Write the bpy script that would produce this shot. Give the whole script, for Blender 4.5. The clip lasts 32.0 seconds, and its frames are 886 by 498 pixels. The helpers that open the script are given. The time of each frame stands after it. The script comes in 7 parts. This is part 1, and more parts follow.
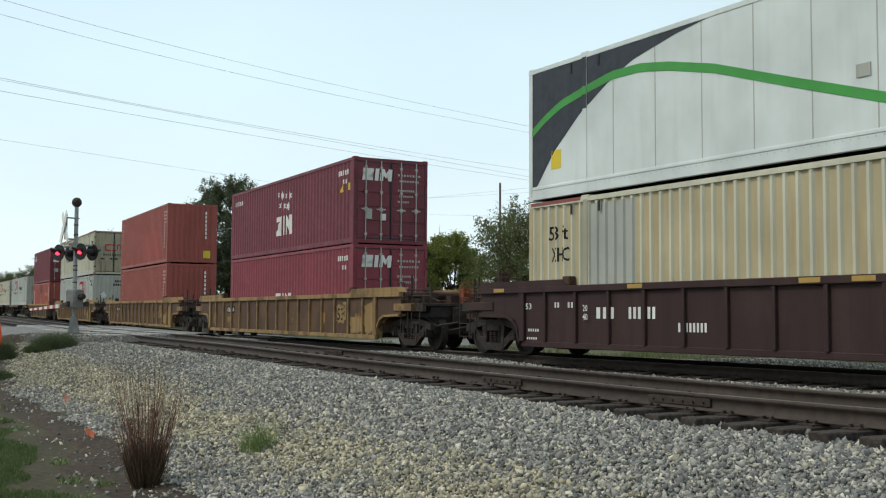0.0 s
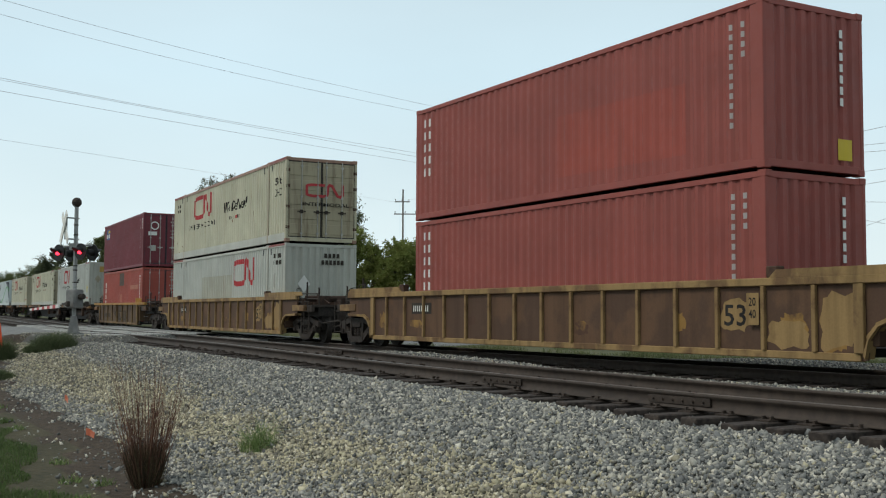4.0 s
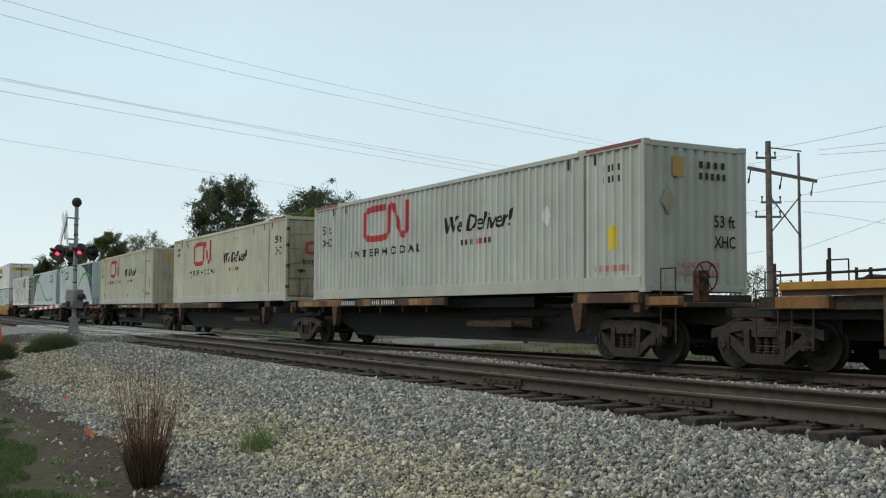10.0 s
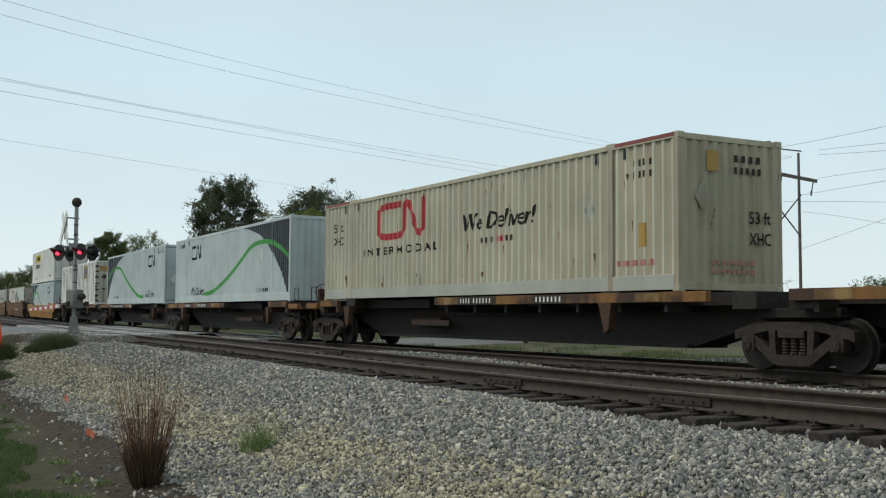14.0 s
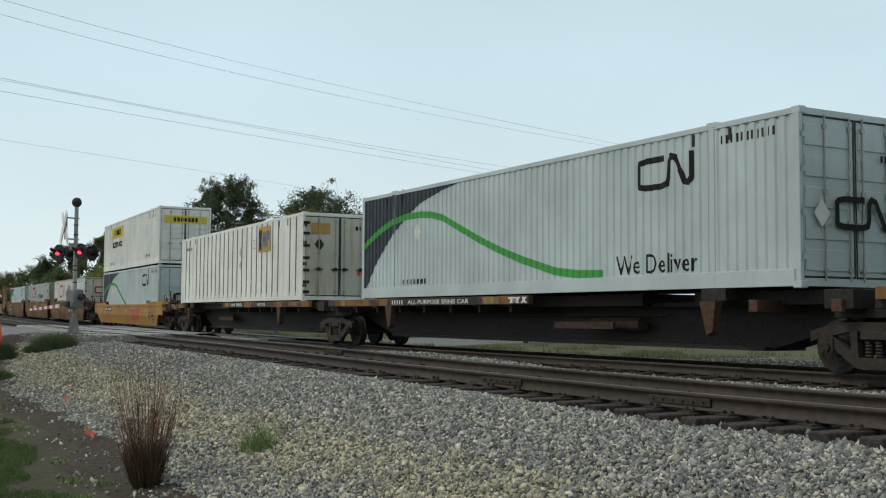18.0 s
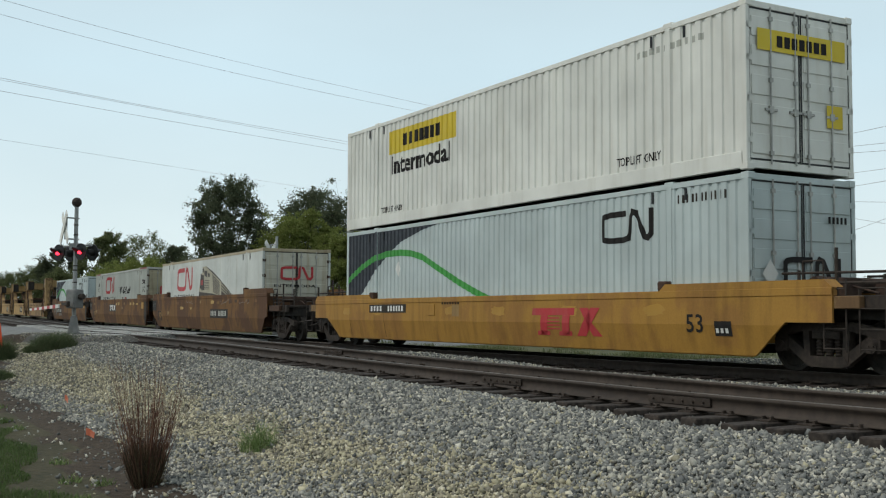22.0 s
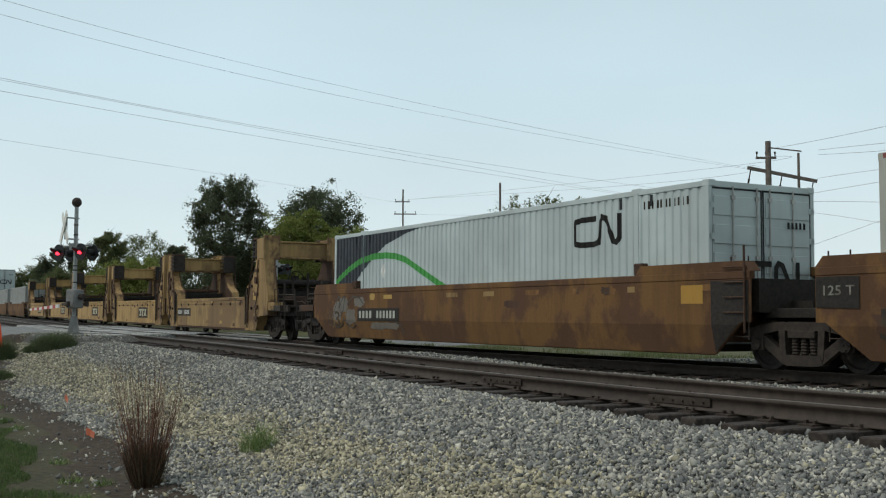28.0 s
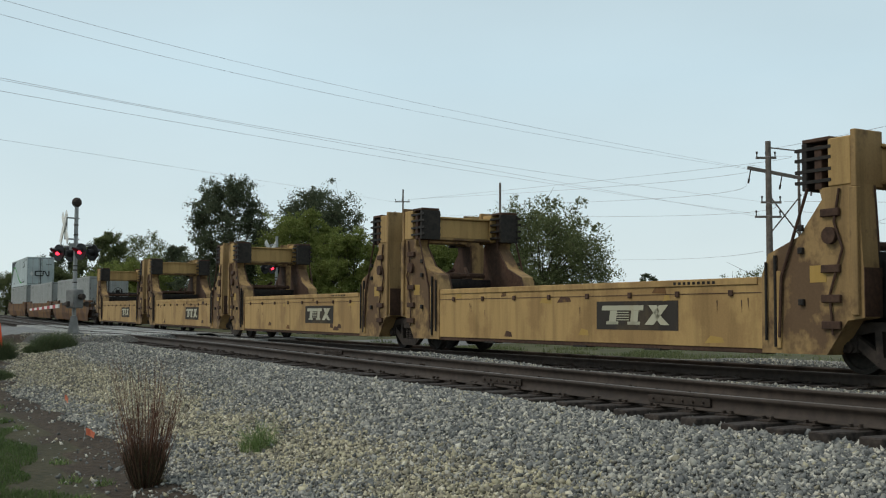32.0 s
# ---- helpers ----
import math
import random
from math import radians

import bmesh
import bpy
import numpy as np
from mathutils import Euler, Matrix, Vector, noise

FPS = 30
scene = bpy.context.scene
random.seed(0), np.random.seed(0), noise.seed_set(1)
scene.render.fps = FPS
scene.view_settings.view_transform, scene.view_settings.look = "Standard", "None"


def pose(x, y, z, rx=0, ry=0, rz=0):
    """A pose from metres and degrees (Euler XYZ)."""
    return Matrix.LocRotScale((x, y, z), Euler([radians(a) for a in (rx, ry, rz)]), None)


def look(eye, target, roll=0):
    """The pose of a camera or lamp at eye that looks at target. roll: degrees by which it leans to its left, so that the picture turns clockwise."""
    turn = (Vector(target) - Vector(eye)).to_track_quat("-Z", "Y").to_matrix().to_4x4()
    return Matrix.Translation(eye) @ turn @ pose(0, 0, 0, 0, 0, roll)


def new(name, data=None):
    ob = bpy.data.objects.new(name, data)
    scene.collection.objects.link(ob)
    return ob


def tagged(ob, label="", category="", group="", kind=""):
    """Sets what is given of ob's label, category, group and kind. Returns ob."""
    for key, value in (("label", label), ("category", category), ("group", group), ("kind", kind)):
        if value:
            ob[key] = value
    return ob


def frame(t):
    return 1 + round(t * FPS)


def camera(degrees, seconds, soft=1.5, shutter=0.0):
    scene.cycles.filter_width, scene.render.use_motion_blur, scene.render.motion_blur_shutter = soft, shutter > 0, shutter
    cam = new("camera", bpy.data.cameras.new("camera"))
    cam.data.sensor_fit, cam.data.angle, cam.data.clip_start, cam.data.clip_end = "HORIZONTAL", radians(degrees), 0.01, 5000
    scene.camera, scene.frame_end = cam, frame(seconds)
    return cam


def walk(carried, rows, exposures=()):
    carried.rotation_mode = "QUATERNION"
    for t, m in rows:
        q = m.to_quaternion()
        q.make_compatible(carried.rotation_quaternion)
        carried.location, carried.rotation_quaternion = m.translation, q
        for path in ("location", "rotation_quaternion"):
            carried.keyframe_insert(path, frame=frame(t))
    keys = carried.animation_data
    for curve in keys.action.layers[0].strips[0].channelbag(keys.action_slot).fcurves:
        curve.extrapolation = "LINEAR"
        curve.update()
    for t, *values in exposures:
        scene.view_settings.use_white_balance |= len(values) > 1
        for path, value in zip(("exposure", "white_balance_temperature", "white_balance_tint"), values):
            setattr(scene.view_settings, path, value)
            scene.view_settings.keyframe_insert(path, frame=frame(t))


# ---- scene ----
# ---- the plan: a straight lens, a curved pair of tracks, one train ----
EYE = Vector((0.0, 0.0, 0.956))
YAW, PITCH, ROLL = radians(-56.505), radians(3.815), 0.205
GAZE = Vector((math.sin(YAW) * math.cos(PITCH), math.cos(YAW) * math.cos(PITCH), math.sin(PITCH)))
cam = camera(2 * math.degrees(math.atan(784 / 1935.1)), 32.0, soft=1.15)
walk(cam, [(0.0, look(EYE, EYE + GAZE, ROLL)), (32.0, look(EYE, EYE + GAZE, ROLL))], exposures=((0.0, 0.22), (1.0, -0.02), (2.0, 0.28), (3.0, 0.05), (6.0, 0.1), (7.0, 0.26), (8.0, 0.02), (9.0, 0.22), (10.0, 0.0), (12.0, -0.04), (18.0, -0.04), (22.0, 0.0), (24.0, -0.08), (28.0, -0.08), (32.0, -0.13)))

# ---- world and light: bright overcast ----
world = bpy.data.worlds.new("overcast_sky")
scene.world = world
world.use_nodes = True
SUN_UP, SUN_TURN = radians(48), radians(202)


def sky_nodes():
    nt = world.node_tree
    nt.nodes.clear()
    out = nt.nodes.new("ShaderNodeOutputWorld")
    sky = nt.nodes.new("ShaderNodeTexSky")
    sky.sky_type, sky.sun_disc = "NISHITA", False
    sky.sun_elevation, sky.sun_rotation = SUN_UP, SUN_TURN
    sky.air_density, sky.dust_density, sky.ozone_density = 1.0, 2.0, 1.0
    # a thin, uneven cloud deck over the whole sky, whiter towards the horizon
    co = nt.nodes.new("ShaderNodeTexCoord")
    sep = nt.nodes.new("ShaderNodeSeparateXYZ")
    nt.links.new(co.outputs["Generated"], sep.inputs[0])
    ramp = nt.nodes.new("ShaderNodeValToRGB")
    ramp.color_ramp.elements[0].position, ramp.color_ramp.elements[0].color = 0.0, (8.1, 9.2, 9.2, 1)
    ramp.color_ramp.elements[1].position, ramp.color_ramp.elements[1].color = 1.0, (6.9, 7.6, 7.9, 1)
    for at, tone in ((0.22, (6.5, 8.3, 9.1, 1)), (0.5, (5.9, 7.0, 7.5, 1))):
        el = ramp.color_ramp.elements.new(at)
        el.color = tone
    nt.links.new(sep.outputs["Z"], ramp.inputs[0])
    noi = nt.nodes.new("ShaderNodeTexNoise")
    noi.inputs["Scale"].default_value, noi.inputs["Detail"].default_value = 2.2, 4
    mp = nt.nodes.new("ShaderNodeMapping")
    mp.inputs["Scale"].default_value = (1, 1, 2.5)
    nt.links.new(co.outputs["Generated"], mp.inputs[0])
    nt.links.new(mp.outputs[0], noi.inputs[0])
    var = nt.nodes.new("ShaderNodeMapRange")
    var.inputs[1].default_value, var.inputs[2].default_value = 0.3, 0.7
    var.inputs[3].default_value, var.inputs[4].default_value = 0.95, 1.05
    nt.links.new(noi.outputs[0], var.inputs[0])
    mul = nt.nodes.new("ShaderNodeVectorMath")
    mul.operation = "SCALE"
    nt.links.new(ramp.outputs[0], mul.inputs[0])
    nt.links.new(var.outputs[0], mul.inputs["Scale"])
    mix = nt.nodes.new("ShaderNodeMixRGB")
    mix.inputs[0].default_value = 0.93
    nt.links.new(sky.outputs[0], mix.inputs[1])
    nt.links.new(mul.outputs[0], mix.inputs[2])
    bg = nt.nodes.new("ShaderNodeBackground")
    bg.inputs[1].default_value = 0.1
    nt.links.new(mix.outputs[0], bg.inputs[0])
    nt.links.new(bg.outputs[0], out.inputs[0])


sky_nodes()
sun = new("sun", bpy.data.lights.new("sun", "SUN"))
sun.data.energy, sun.data.angle, sun.data.color = 1.4, radians(12), (1.0, 0.94, 0.84)
sun.rotation_euler = (radians(42), 0, radians(-22))

# ---- the line of the tracks ----
D0, X0, X1, KAPPA, RAIL = 14.685, 16.605, -45.13, 0.00199, 0.126
GAP = 6.1


def track_y(x):
    """The train's centre line."""
    u = max(0.0, X0 - x)
    m = min(u, X0 - X1)
    return D0 + KAPPA * (m * m / 2 + m * (u - m))


def track_slope(x):
    return -KAPPA * min(max(0.0, X0 - x), X0 - X1)


def rail_z(x):
    """Top of the train's rails."""
    u = max(0.0, X0 - x)
    m = min(u, 80.0)
    return RAIL + 0.00014 * (m * m / 2 + m * (u - m))


def siding_z(x):
    """Top of the nearer track's rails, which climb to the crossing."""
    return float(np.interp(x, (-400, -110, -62, -46, -38, -30, -22, -14.7, -7.6, 6), (4.7, 1.5, 0.9, 0.7, 0.61, 0.55, 0.455, 0.325, 0.235, 0.2)))


def on_track(x, lat, z, gap=0.0):
    """A point lat metres from a track's centre line, z above its rails."""
    a = math.atan(track_slope(x))
    zz = siding_z(x) if gap else rail_z(x)
    lat = lat - gap
    return Vector((x - lat * math.sin(a), track_y(x) + lat * math.cos(a), zz + z))


def smooth(a, b, v):
    v = min(1.0, max(0.0, (v - a) / (b - a)))
    return v * v * (3 - 2 * v)


ROAD_X0 = -50.0


def road_edge(n):
    """The nearer edge of the road, which crosses the tracks askew; n metres from the nearer track."""
    return float(np.interp(n, (-12, -5.3, 0.75, 1.8, 3.4, 7), (-41.5, -37.0, -31.3, -31.3, -36.8, -36.4)))



def ground_z(x, y):
    """Height of the ground sheet; the road lies nearly flush with the rails."""
    n = track_y(x) - GAP - y
    z = bank_z(x, n)
    lane = smooth(ROAD_X0 - 1.2, ROAD_X0 - 0.2, x - 0.12 * n) * smooth(road_edge(n) + 1.0, road_edge(n), x) * smooth(5.5, 3.0, n) * smooth(-11, -8, n)
    if lane > 0:
        top = float(np.interp(n, (-7.8, -4.5, -1.5, 1.7), (rail_z(x), rail_z(x), siding_z(x), siding_z(x)))) - 0.05
        z += (top - z) * lane
    return z


def bank_z(x, n):
    near = siding_z(x) - 0.27
    far = rail_z(x) - 0.22
    if n > 1.2:
        lift = float(np.interp(x, (-14, -11, -8.5), (0.06, 0.045, -0.02)))
        drop = float(np.interp(x, (-60, -38, -30, -24, -12, 6), (0.03, 0.08, 0.3, 0.55, 0.85, 0.9)))
        return near + lift * (smooth(1.15, 1.5, n) - smooth(1.9, 3.2, n)) - drop * smooth(1.3, 6.2, n)
    if n > -1.5:
        return near
    if n > -4.4:
        f = smooth(-1.5, -4.4, n)
        ridge = float(np.interp(x, (-30, -25, -22.5, -20, -17, -14.5, -11, -6), (0.0, 0.0, 0.14, 0.2, 0.15, 0.06, 0.0, 0.0)))
        return near + (far - near) * f + ridge * math.sin(math.pi * f) ** 2
    if n > -7.8:
        return far
    return far + 0.13 * smooth(-20, -17, x) * smooth(-7.8, -9.2, n) - 0.3 * smooth(-10.4, -14, n) + 0.02 * min(20.0, max(0.0, -n - 14))


def shift(t):
    """How far the train has run at t seconds."""
    a = (t - 16) / 16
    return 10.06933 * t + 1.16231 * a**2 + 2.73992 * a**3 + 3.8533 * a**4 - 2.34113 * a**5 - 2.98473 * a**6

# ---- materials ----
def node_mat(name):
    m = bpy.data.materials.new(name)
    m.use_nodes = True
    nt = m.node_tree
    return m, nt, nt.nodes["Principled BSDF"]


def tex(nt, scale, detail=4, stretch=(1, 1, 1), rough=0.55, coord="Object"):
    co = nt.nodes.new("ShaderNodeTexCoord")
    mp = nt.nodes.new("ShaderNodeMapping")
    mp.inputs["Scale"].default_value = stretch
    no = nt.nodes.new("ShaderNodeTexNoise")
    no.inputs["Scale"].default_value, no.inputs["Detail"].default_value, no.inputs["Roughness"].default_value = scale, detail, rough
    nt.links.new(co.outputs[coord], mp.inputs[0])
    nt.links.new(mp.outputs[0], no.inputs[0])
    return no.outputs["Fac"]


def ramp(nt, fac, lo, hi, a=0.0, b=1.0):
    r = nt.nodes.new("ShaderNodeMapRange")
    r.inputs[1].default_value, r.inputs[2].default_value, r.inputs[3].default_value, r.inputs[4].default_value = lo, hi, a, b
    nt.links.new(fac, r.inputs[0])
    return r.outputs[0]


def blend(nt, fac, a, b, mode="MIX"):
    mx = nt.nodes.new("ShaderNodeMixRGB")
    mx.blend_type = mode
    for i, v in ((0, fac), (1, a), (2, b)):
        if isinstance(v, (int, float)):
            mx.inputs[i].default_value = v
        elif isinstance(v, tuple):
            mx.inputs[i].default_value = (*v, 1)
        else:
            nt.links.new(v, mx.inputs[i])
    return mx.outputs[0]


def bump(nt, bsdf, fac, strength, dist):
    b = nt.nodes.new("ShaderNodeBump")
    b.inputs["Strength"].default_value, b.inputs["Distance"].default_value = strength, dist
    nt.links.new(fac, b.inputs["Height"])
    nt.links.new(b.outputs[0], bsdf.inputs["Normal"])


def paint(name, c, dirt=(0.12, 0.09, 0.06), grime=0.35, rust=0.1, rough=0.55, spec=0.35):
    """Weathered paint: blotches, rain streaks, rust bites, fine orange-peel relief."""
    m, nt, b = node_mat(name)
    base = blend(nt, ramp(nt, tex(nt, 0.7, 3), 0.3, 0.7), tuple(v * 0.86 for v in c), tuple(min(1, v * 1.1) for v in c))
    streak = ramp(nt, tex(nt, 2.6, 5, (1.6, 1.6, 0.16)), 0.5, 0.78, 0, grime)
    col = blend(nt, streak, base, dirt)
    if rust:
        bites = ramp(nt, tex(nt, 3.1, 8, (1.5, 1.5, 0.4), 0.68), 0.745 - 0.2 * rust, 0.785 - 0.2 * rust, 0, min(0.9, rust * 3))
        col = blend(nt, bites, col, (0.13, 0.05, 0.025))
    grain = tex(nt, 60, 2)
    col = blend(nt, 0.12, col, blend(nt, grain, (0.3, 0.3, 0.3), (1, 1, 1)), "MULTIPLY")
    nt.links.new(col, b.inputs[0])
    nt.links.new(ramp(nt, tex(nt, 5, 4), 0.3, 0.7, rough - 0.08, rough + 0.15), b.inputs["Roughness"])
    b.inputs["Specular IOR Level"].default_value = spec
    bump(nt, b, grain, 0.15, 0.002)
    return m


def patchy(name, c, worn, amount=0.5, rough=0.75, scale=0.9):
    """Old paint worn through to rust in patches."""
    m, nt, b = node_mat(name)
    big = tex(nt, scale, 6, (1, 1, 0.8), 0.6)
    col = blend(nt, ramp(nt, big, 0.62 - 0.3 * amount, 0.70 - 0.3 * amount), c, worn)
    streak = ramp(nt, tex(nt, 3.0, 5, (1.5, 1.5, 0.14)), 0.45, 0.75, 0, 0.55)
    col = blend(nt, streak, col, tuple(v * 0.45 for v in worn))
    fine = tex(nt, 26, 5)
    col = blend(nt, 0.35, col, blend(nt, fine, (0.35, 0.32, 0.3), (1.3, 1.3, 1.3)), "MULTIPLY")
    nt.links.new(col, b.inputs[0])
    b.inputs["Roughness"].default_value = rough
    b.inputs["Specular IOR Level"].default_value = 0.25
    bump(nt, b, fine, 0.3, 0.004)
    return m


def rough_mat(name, a, c, scale=8, rough=0.9, depth=0.01, strength=0.5, big=0.5, metal=0.0, spec=0.3):
    """A two-scale mottled surface for earth, wood, stone and steel."""
    m, nt, b = node_mat(name)
    fine = tex(nt, scale, 6)
    col = blend(nt, ramp(nt, fine, 0.3, 0.7), a, c)
    col = blend(nt, big, col, blend(nt, ramp(nt, tex(nt, scale * 0.07, 4), 0.35, 0.65), (0.55, 0.55, 0.55), (1.2, 1.2, 1.2)), "MULTIPLY")
    nt.links.new(col, b.inputs[0])
    b.inputs["Roughness"].default_value, b.inputs["Metallic"].default_value = rough, metal
    b.inputs["Specular IOR Level"].default_value = spec
    bump(nt, b, fine, strength, depth)
    return m


def island_mat(name, stops, rough=0.85, spec=0.25, thin=0.0):
    """Each loose piece takes its own tone out of the stops."""
    m, nt, b = node_mat(name)
    geo = nt.nodes.new("ShaderNodeNewGeometry")
    cr = nt.nodes.new("ShaderNodeValToRGB")
    while len(cr.color_ramp.elements) < len(stops):
        cr.color_ramp.elements.new(0.5)
    for e, (p, c) in zip(cr.color_ramp.elements, stops):
        e.position, e.color = p, (*c, 1)
    nt.links.new(geo.outputs["Random Per Island"], cr.inputs[0])
    col = cr.outputs[0]
    col = blend(nt, 0.35, col, blend(nt, tex(nt, 40, 3), (0.4, 0.4, 0.4), (1.3, 1.3, 1.3)), "MULTIPLY")
    nt.links.new(col, b.inputs[0])
    b.inputs["Roughness"].default_value = rough
    b.inputs["Specular IOR Level"].default_value = spec
    if thin:
        # thin leaves let some light through
        tr, mx = nt.nodes.new("ShaderNodeBsdfTranslucent"), nt.nodes.new("ShaderNodeMixShader")
        nt.links.new(col, tr.inputs[0])
        mx.inputs[0].default_value = thin
        nt.links.new(b.outputs[0], mx.inputs[1])
        nt.links.new(tr.outputs[0], mx.inputs[2])
        nt.links.new(mx.outputs[0], nt.nodes["Material Output"].inputs[0])
    return m


def glow(name, c, strength):
    m, nt, b = node_mat(name)
    b.inputs[0].default_value = (c[0] * 0.5, c[1] * 0.5, c[2] * 0.5, 1)
    b.inputs["Emission Color"].default_value = (*c, 1)
    b.inputs["Emission Strength"].default_value = strength
    return m


M_MAROON = paint("maroon_paint", (0.15, 0.030, 0.042), (0.07, 0.025, 0.025), 0.5, 0.05)
M_MAROON2 = paint("faded_maroon_paint", (0.212, 0.037, 0.050), (0.09, 0.03, 0.03), 0.4, 0.05)
M_MAROON3 = paint("brown_maroon_paint", (0.145, 0.025, 0.034), (0.08, 0.03, 0.028), 0.4, 0.05)
M_ORANGE = paint("faded_orange_paint", (0.265, 0.064, 0.049), (0.19, 0.06, 0.045), 0.5, 0.06)
M_ORANGE2 = paint("salmon_orange_paint", (0.30, 0.063, 0.044), (0.17, 0.06, 0.045), 0.5, 0.08)
M_TAN = paint("aged_cream_paint", (0.43, 0.402, 0.285), (0.22, 0.14, 0.07), 0.55, 0.55)
M_TAN2 = paint("yellowed_cream_paint", (0.44, 0.365, 0.215), (0.3, 0.2, 0.08), 0.55, 0.12)
M_CREAM = paint("cream_paint", (0.43, 0.408, 0.295), (0.3, 0.22, 0.12), 0.35, 0.12)
M_REPAINT = paint("yellowed_grey_paint", (0.405, 0.4, 0.33), (0.27, 0.21, 0.13), 0.3, 0.08)
M_GREY = paint("light_grey_paint", (0.39, 0.395, 0.345), (0.25, 0.2, 0.14), 0.3, 0.08)
M_LIGHT = paint("pale_blue_grey_paint", (0.455, 0.515, 0.505), (0.3, 0.28, 0.24), 0.16, 0.02)
M_PANEL = paint("pale_panel_paint", (0.62, 0.665, 0.635), (0.3, 0.28, 0.24), 0.14, 0.02)
# rib tones, lightened for cleaner ridges and for fold shading put into the colour
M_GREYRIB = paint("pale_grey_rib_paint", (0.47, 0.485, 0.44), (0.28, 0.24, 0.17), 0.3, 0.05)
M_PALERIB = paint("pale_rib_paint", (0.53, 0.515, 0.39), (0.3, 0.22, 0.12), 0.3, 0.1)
M_TAN3 = paint("dusty_cream_paint", (0.375, 0.342, 0.24), (0.22, 0.14, 0.07), 0.6, 0.5)
M_WHITE = paint("white_paint", (0.69, 0.688, 0.63), (0.35, 0.3, 0.2), 0.25, 0.07)
M_WHITE3 = paint("greyed_white_paint", (0.51, 0.53, 0.495), (0.3, 0.25, 0.17), 0.3, 0.07)
M_WHITE2 = paint("dirty_white_paint", (0.50, 0.48, 0.39), (0.26, 0.18, 0.09), 0.75, 0.25)
M_SOILED = paint("soiled_cream_paint", (0.34, 0.30, 0.20), (0.10, 0.06, 0.035), 0.95, 0.4)
M_CHAR = paint("charcoal_paint", (0.028, 0.033, 0.042), (0.06, 0.06, 0.06), 0.3, 0.0)
M_GREEN = paint("bright_green_paint", (0.055, 0.30, 0.055), (0.1, 0.15, 0.08), 0.15, 0.0)
M_RED = paint("red_lettering_paint", (0.42, 0.035, 0.04), (0.3, 0.15, 0.1), 0.3, 0.0)
M_BLACK = paint("black_lettering_paint", (0.024, 0.022, 0.021), (0.1, 0.1, 0.09), 0.2, 0.0, 0.8, 0.12)
M_WLET = paint("white_lettering_paint", (0.68, 0.68, 0.64), (0.4, 0.35, 0.3), 0.25, 0.0)
M_YLET = paint("yellow_panel_paint", (0.62, 0.46, 0.03), (0.3, 0.2, 0.05), 0.2, 0.0)
M_GOLD = paint("ochre_panel_paint", (0.40, 0.25, 0.06), (0.2, 0.13, 0.05), 0.3, 0.0)
M_TOUCH = paint("touch_up_yellow_paint", (0.40, 0.22, 0.036), (0.25, 0.14, 0.04), 0.4, 0.1)
M_STENCIL = patchy("faded_black_stencil_paint", (0.042, 0.036, 0.030), (0.075, 0.058, 0.038), 0.3, 0.9)
M_BLUE = paint("blue_lettering_paint", (0.05, 0.11, 0.25))
M_BROWNCAR = patchy("brown_car_paint", (0.043, 0.022, 0.022), (0.05, 0.028, 0.025), 0.4)
M_RUSTWELL = patchy("ochre_and_rust_paint", (0.27, 0.155, 0.045), (0.085, 0.045, 0.028), 0.62)
M_WORNWHITE = patchy("worn_white_stencil_paint", (0.23, 0.22, 0.19), (0.11, 0.09, 0.07), 0.3)
M_WORNFIG = patchy("worn_figure_paint", (0.06, 0.04, 0.025), (0.12, 0.07, 0.032), 0.45)
M_RUSTPANEL = patchy("rust_brown_panel_paint", (0.086, 0.049, 0.031), (0.12, 0.066, 0.037), 0.4)
M_EPANEL = patchy("ochre_brown_panel_paint", (0.125, 0.078, 0.042), (0.080, 0.052, 0.034), 0.45)
M_WORNRIB = patchy("worn_brown_rib_paint", (0.20, 0.13, 0.058), (0.11, 0.068, 0.036), 0.45)
M_OCHRE = patchy("ochre_rib_paint", (0.285, 0.185, 0.078), (0.145, 0.084, 0.04), 0.36)
M_YELLOWCAR = patchy("golden_car_paint", (0.36, 0.19, 0.035), (0.30, 0.15, 0.035), 0.4, 0.6)
M_BROWNWELL = patchy("red_brown_car_paint", (0.098, 0.049, 0.026), (0.168, 0.087, 0.031), 0.5, 0.8)
M_TTX = patchy("buff_yellow_car_paint", (0.44, 0.285, 0.112), (0.33, 0.205, 0.082), 0.38, 0.7, 0.6)
M_TTXD = patchy("dusty_buff_car_paint", (0.325, 0.212, 0.088), (0.20, 0.125, 0.058), 0.45, 0.7, 0.5)
M_TTXW = patchy("rust_stained_buff_paint", (0.325, 0.21, 0.09), (0.135, 0.082, 0.043), 0.52, 0.75, 1.1)
M_DECK = patchy("orange_deck_paint", (0.22, 0.11, 0.038), (0.07, 0.042, 0.028), 0.5)
M_ORUST = rough_mat("orange_rust", (0.16, 0.045, 0.02), (0.28, 0.085, 0.04), 9, 0.85, 0.006, 0.4)
M_RUST = rough_mat("rusty_iron", (0.048, 0.026, 0.017), (0.092, 0.050, 0.031), 12, 0.85, 0.006, 0.4)
M_RUSTDARK = rough_mat("dark_rusty_iron", (0.026, 0.017, 0.013), (0.062, 0.036, 0.025), 12, 0.85, 0.006, 0.4)
M_IRON = rough_mat("grimy_dark_iron", (0.011, 0.0095, 0.008), (0.033, 0.026, 0.020), 14, 0.7, 0.004, 0.4)
M_CAST = rough_mat("dusty_cast_steel", (0.020, 0.015, 0.012), (0.054, 0.040, 0.031), 10, 0.75, 0.005, 0.4)
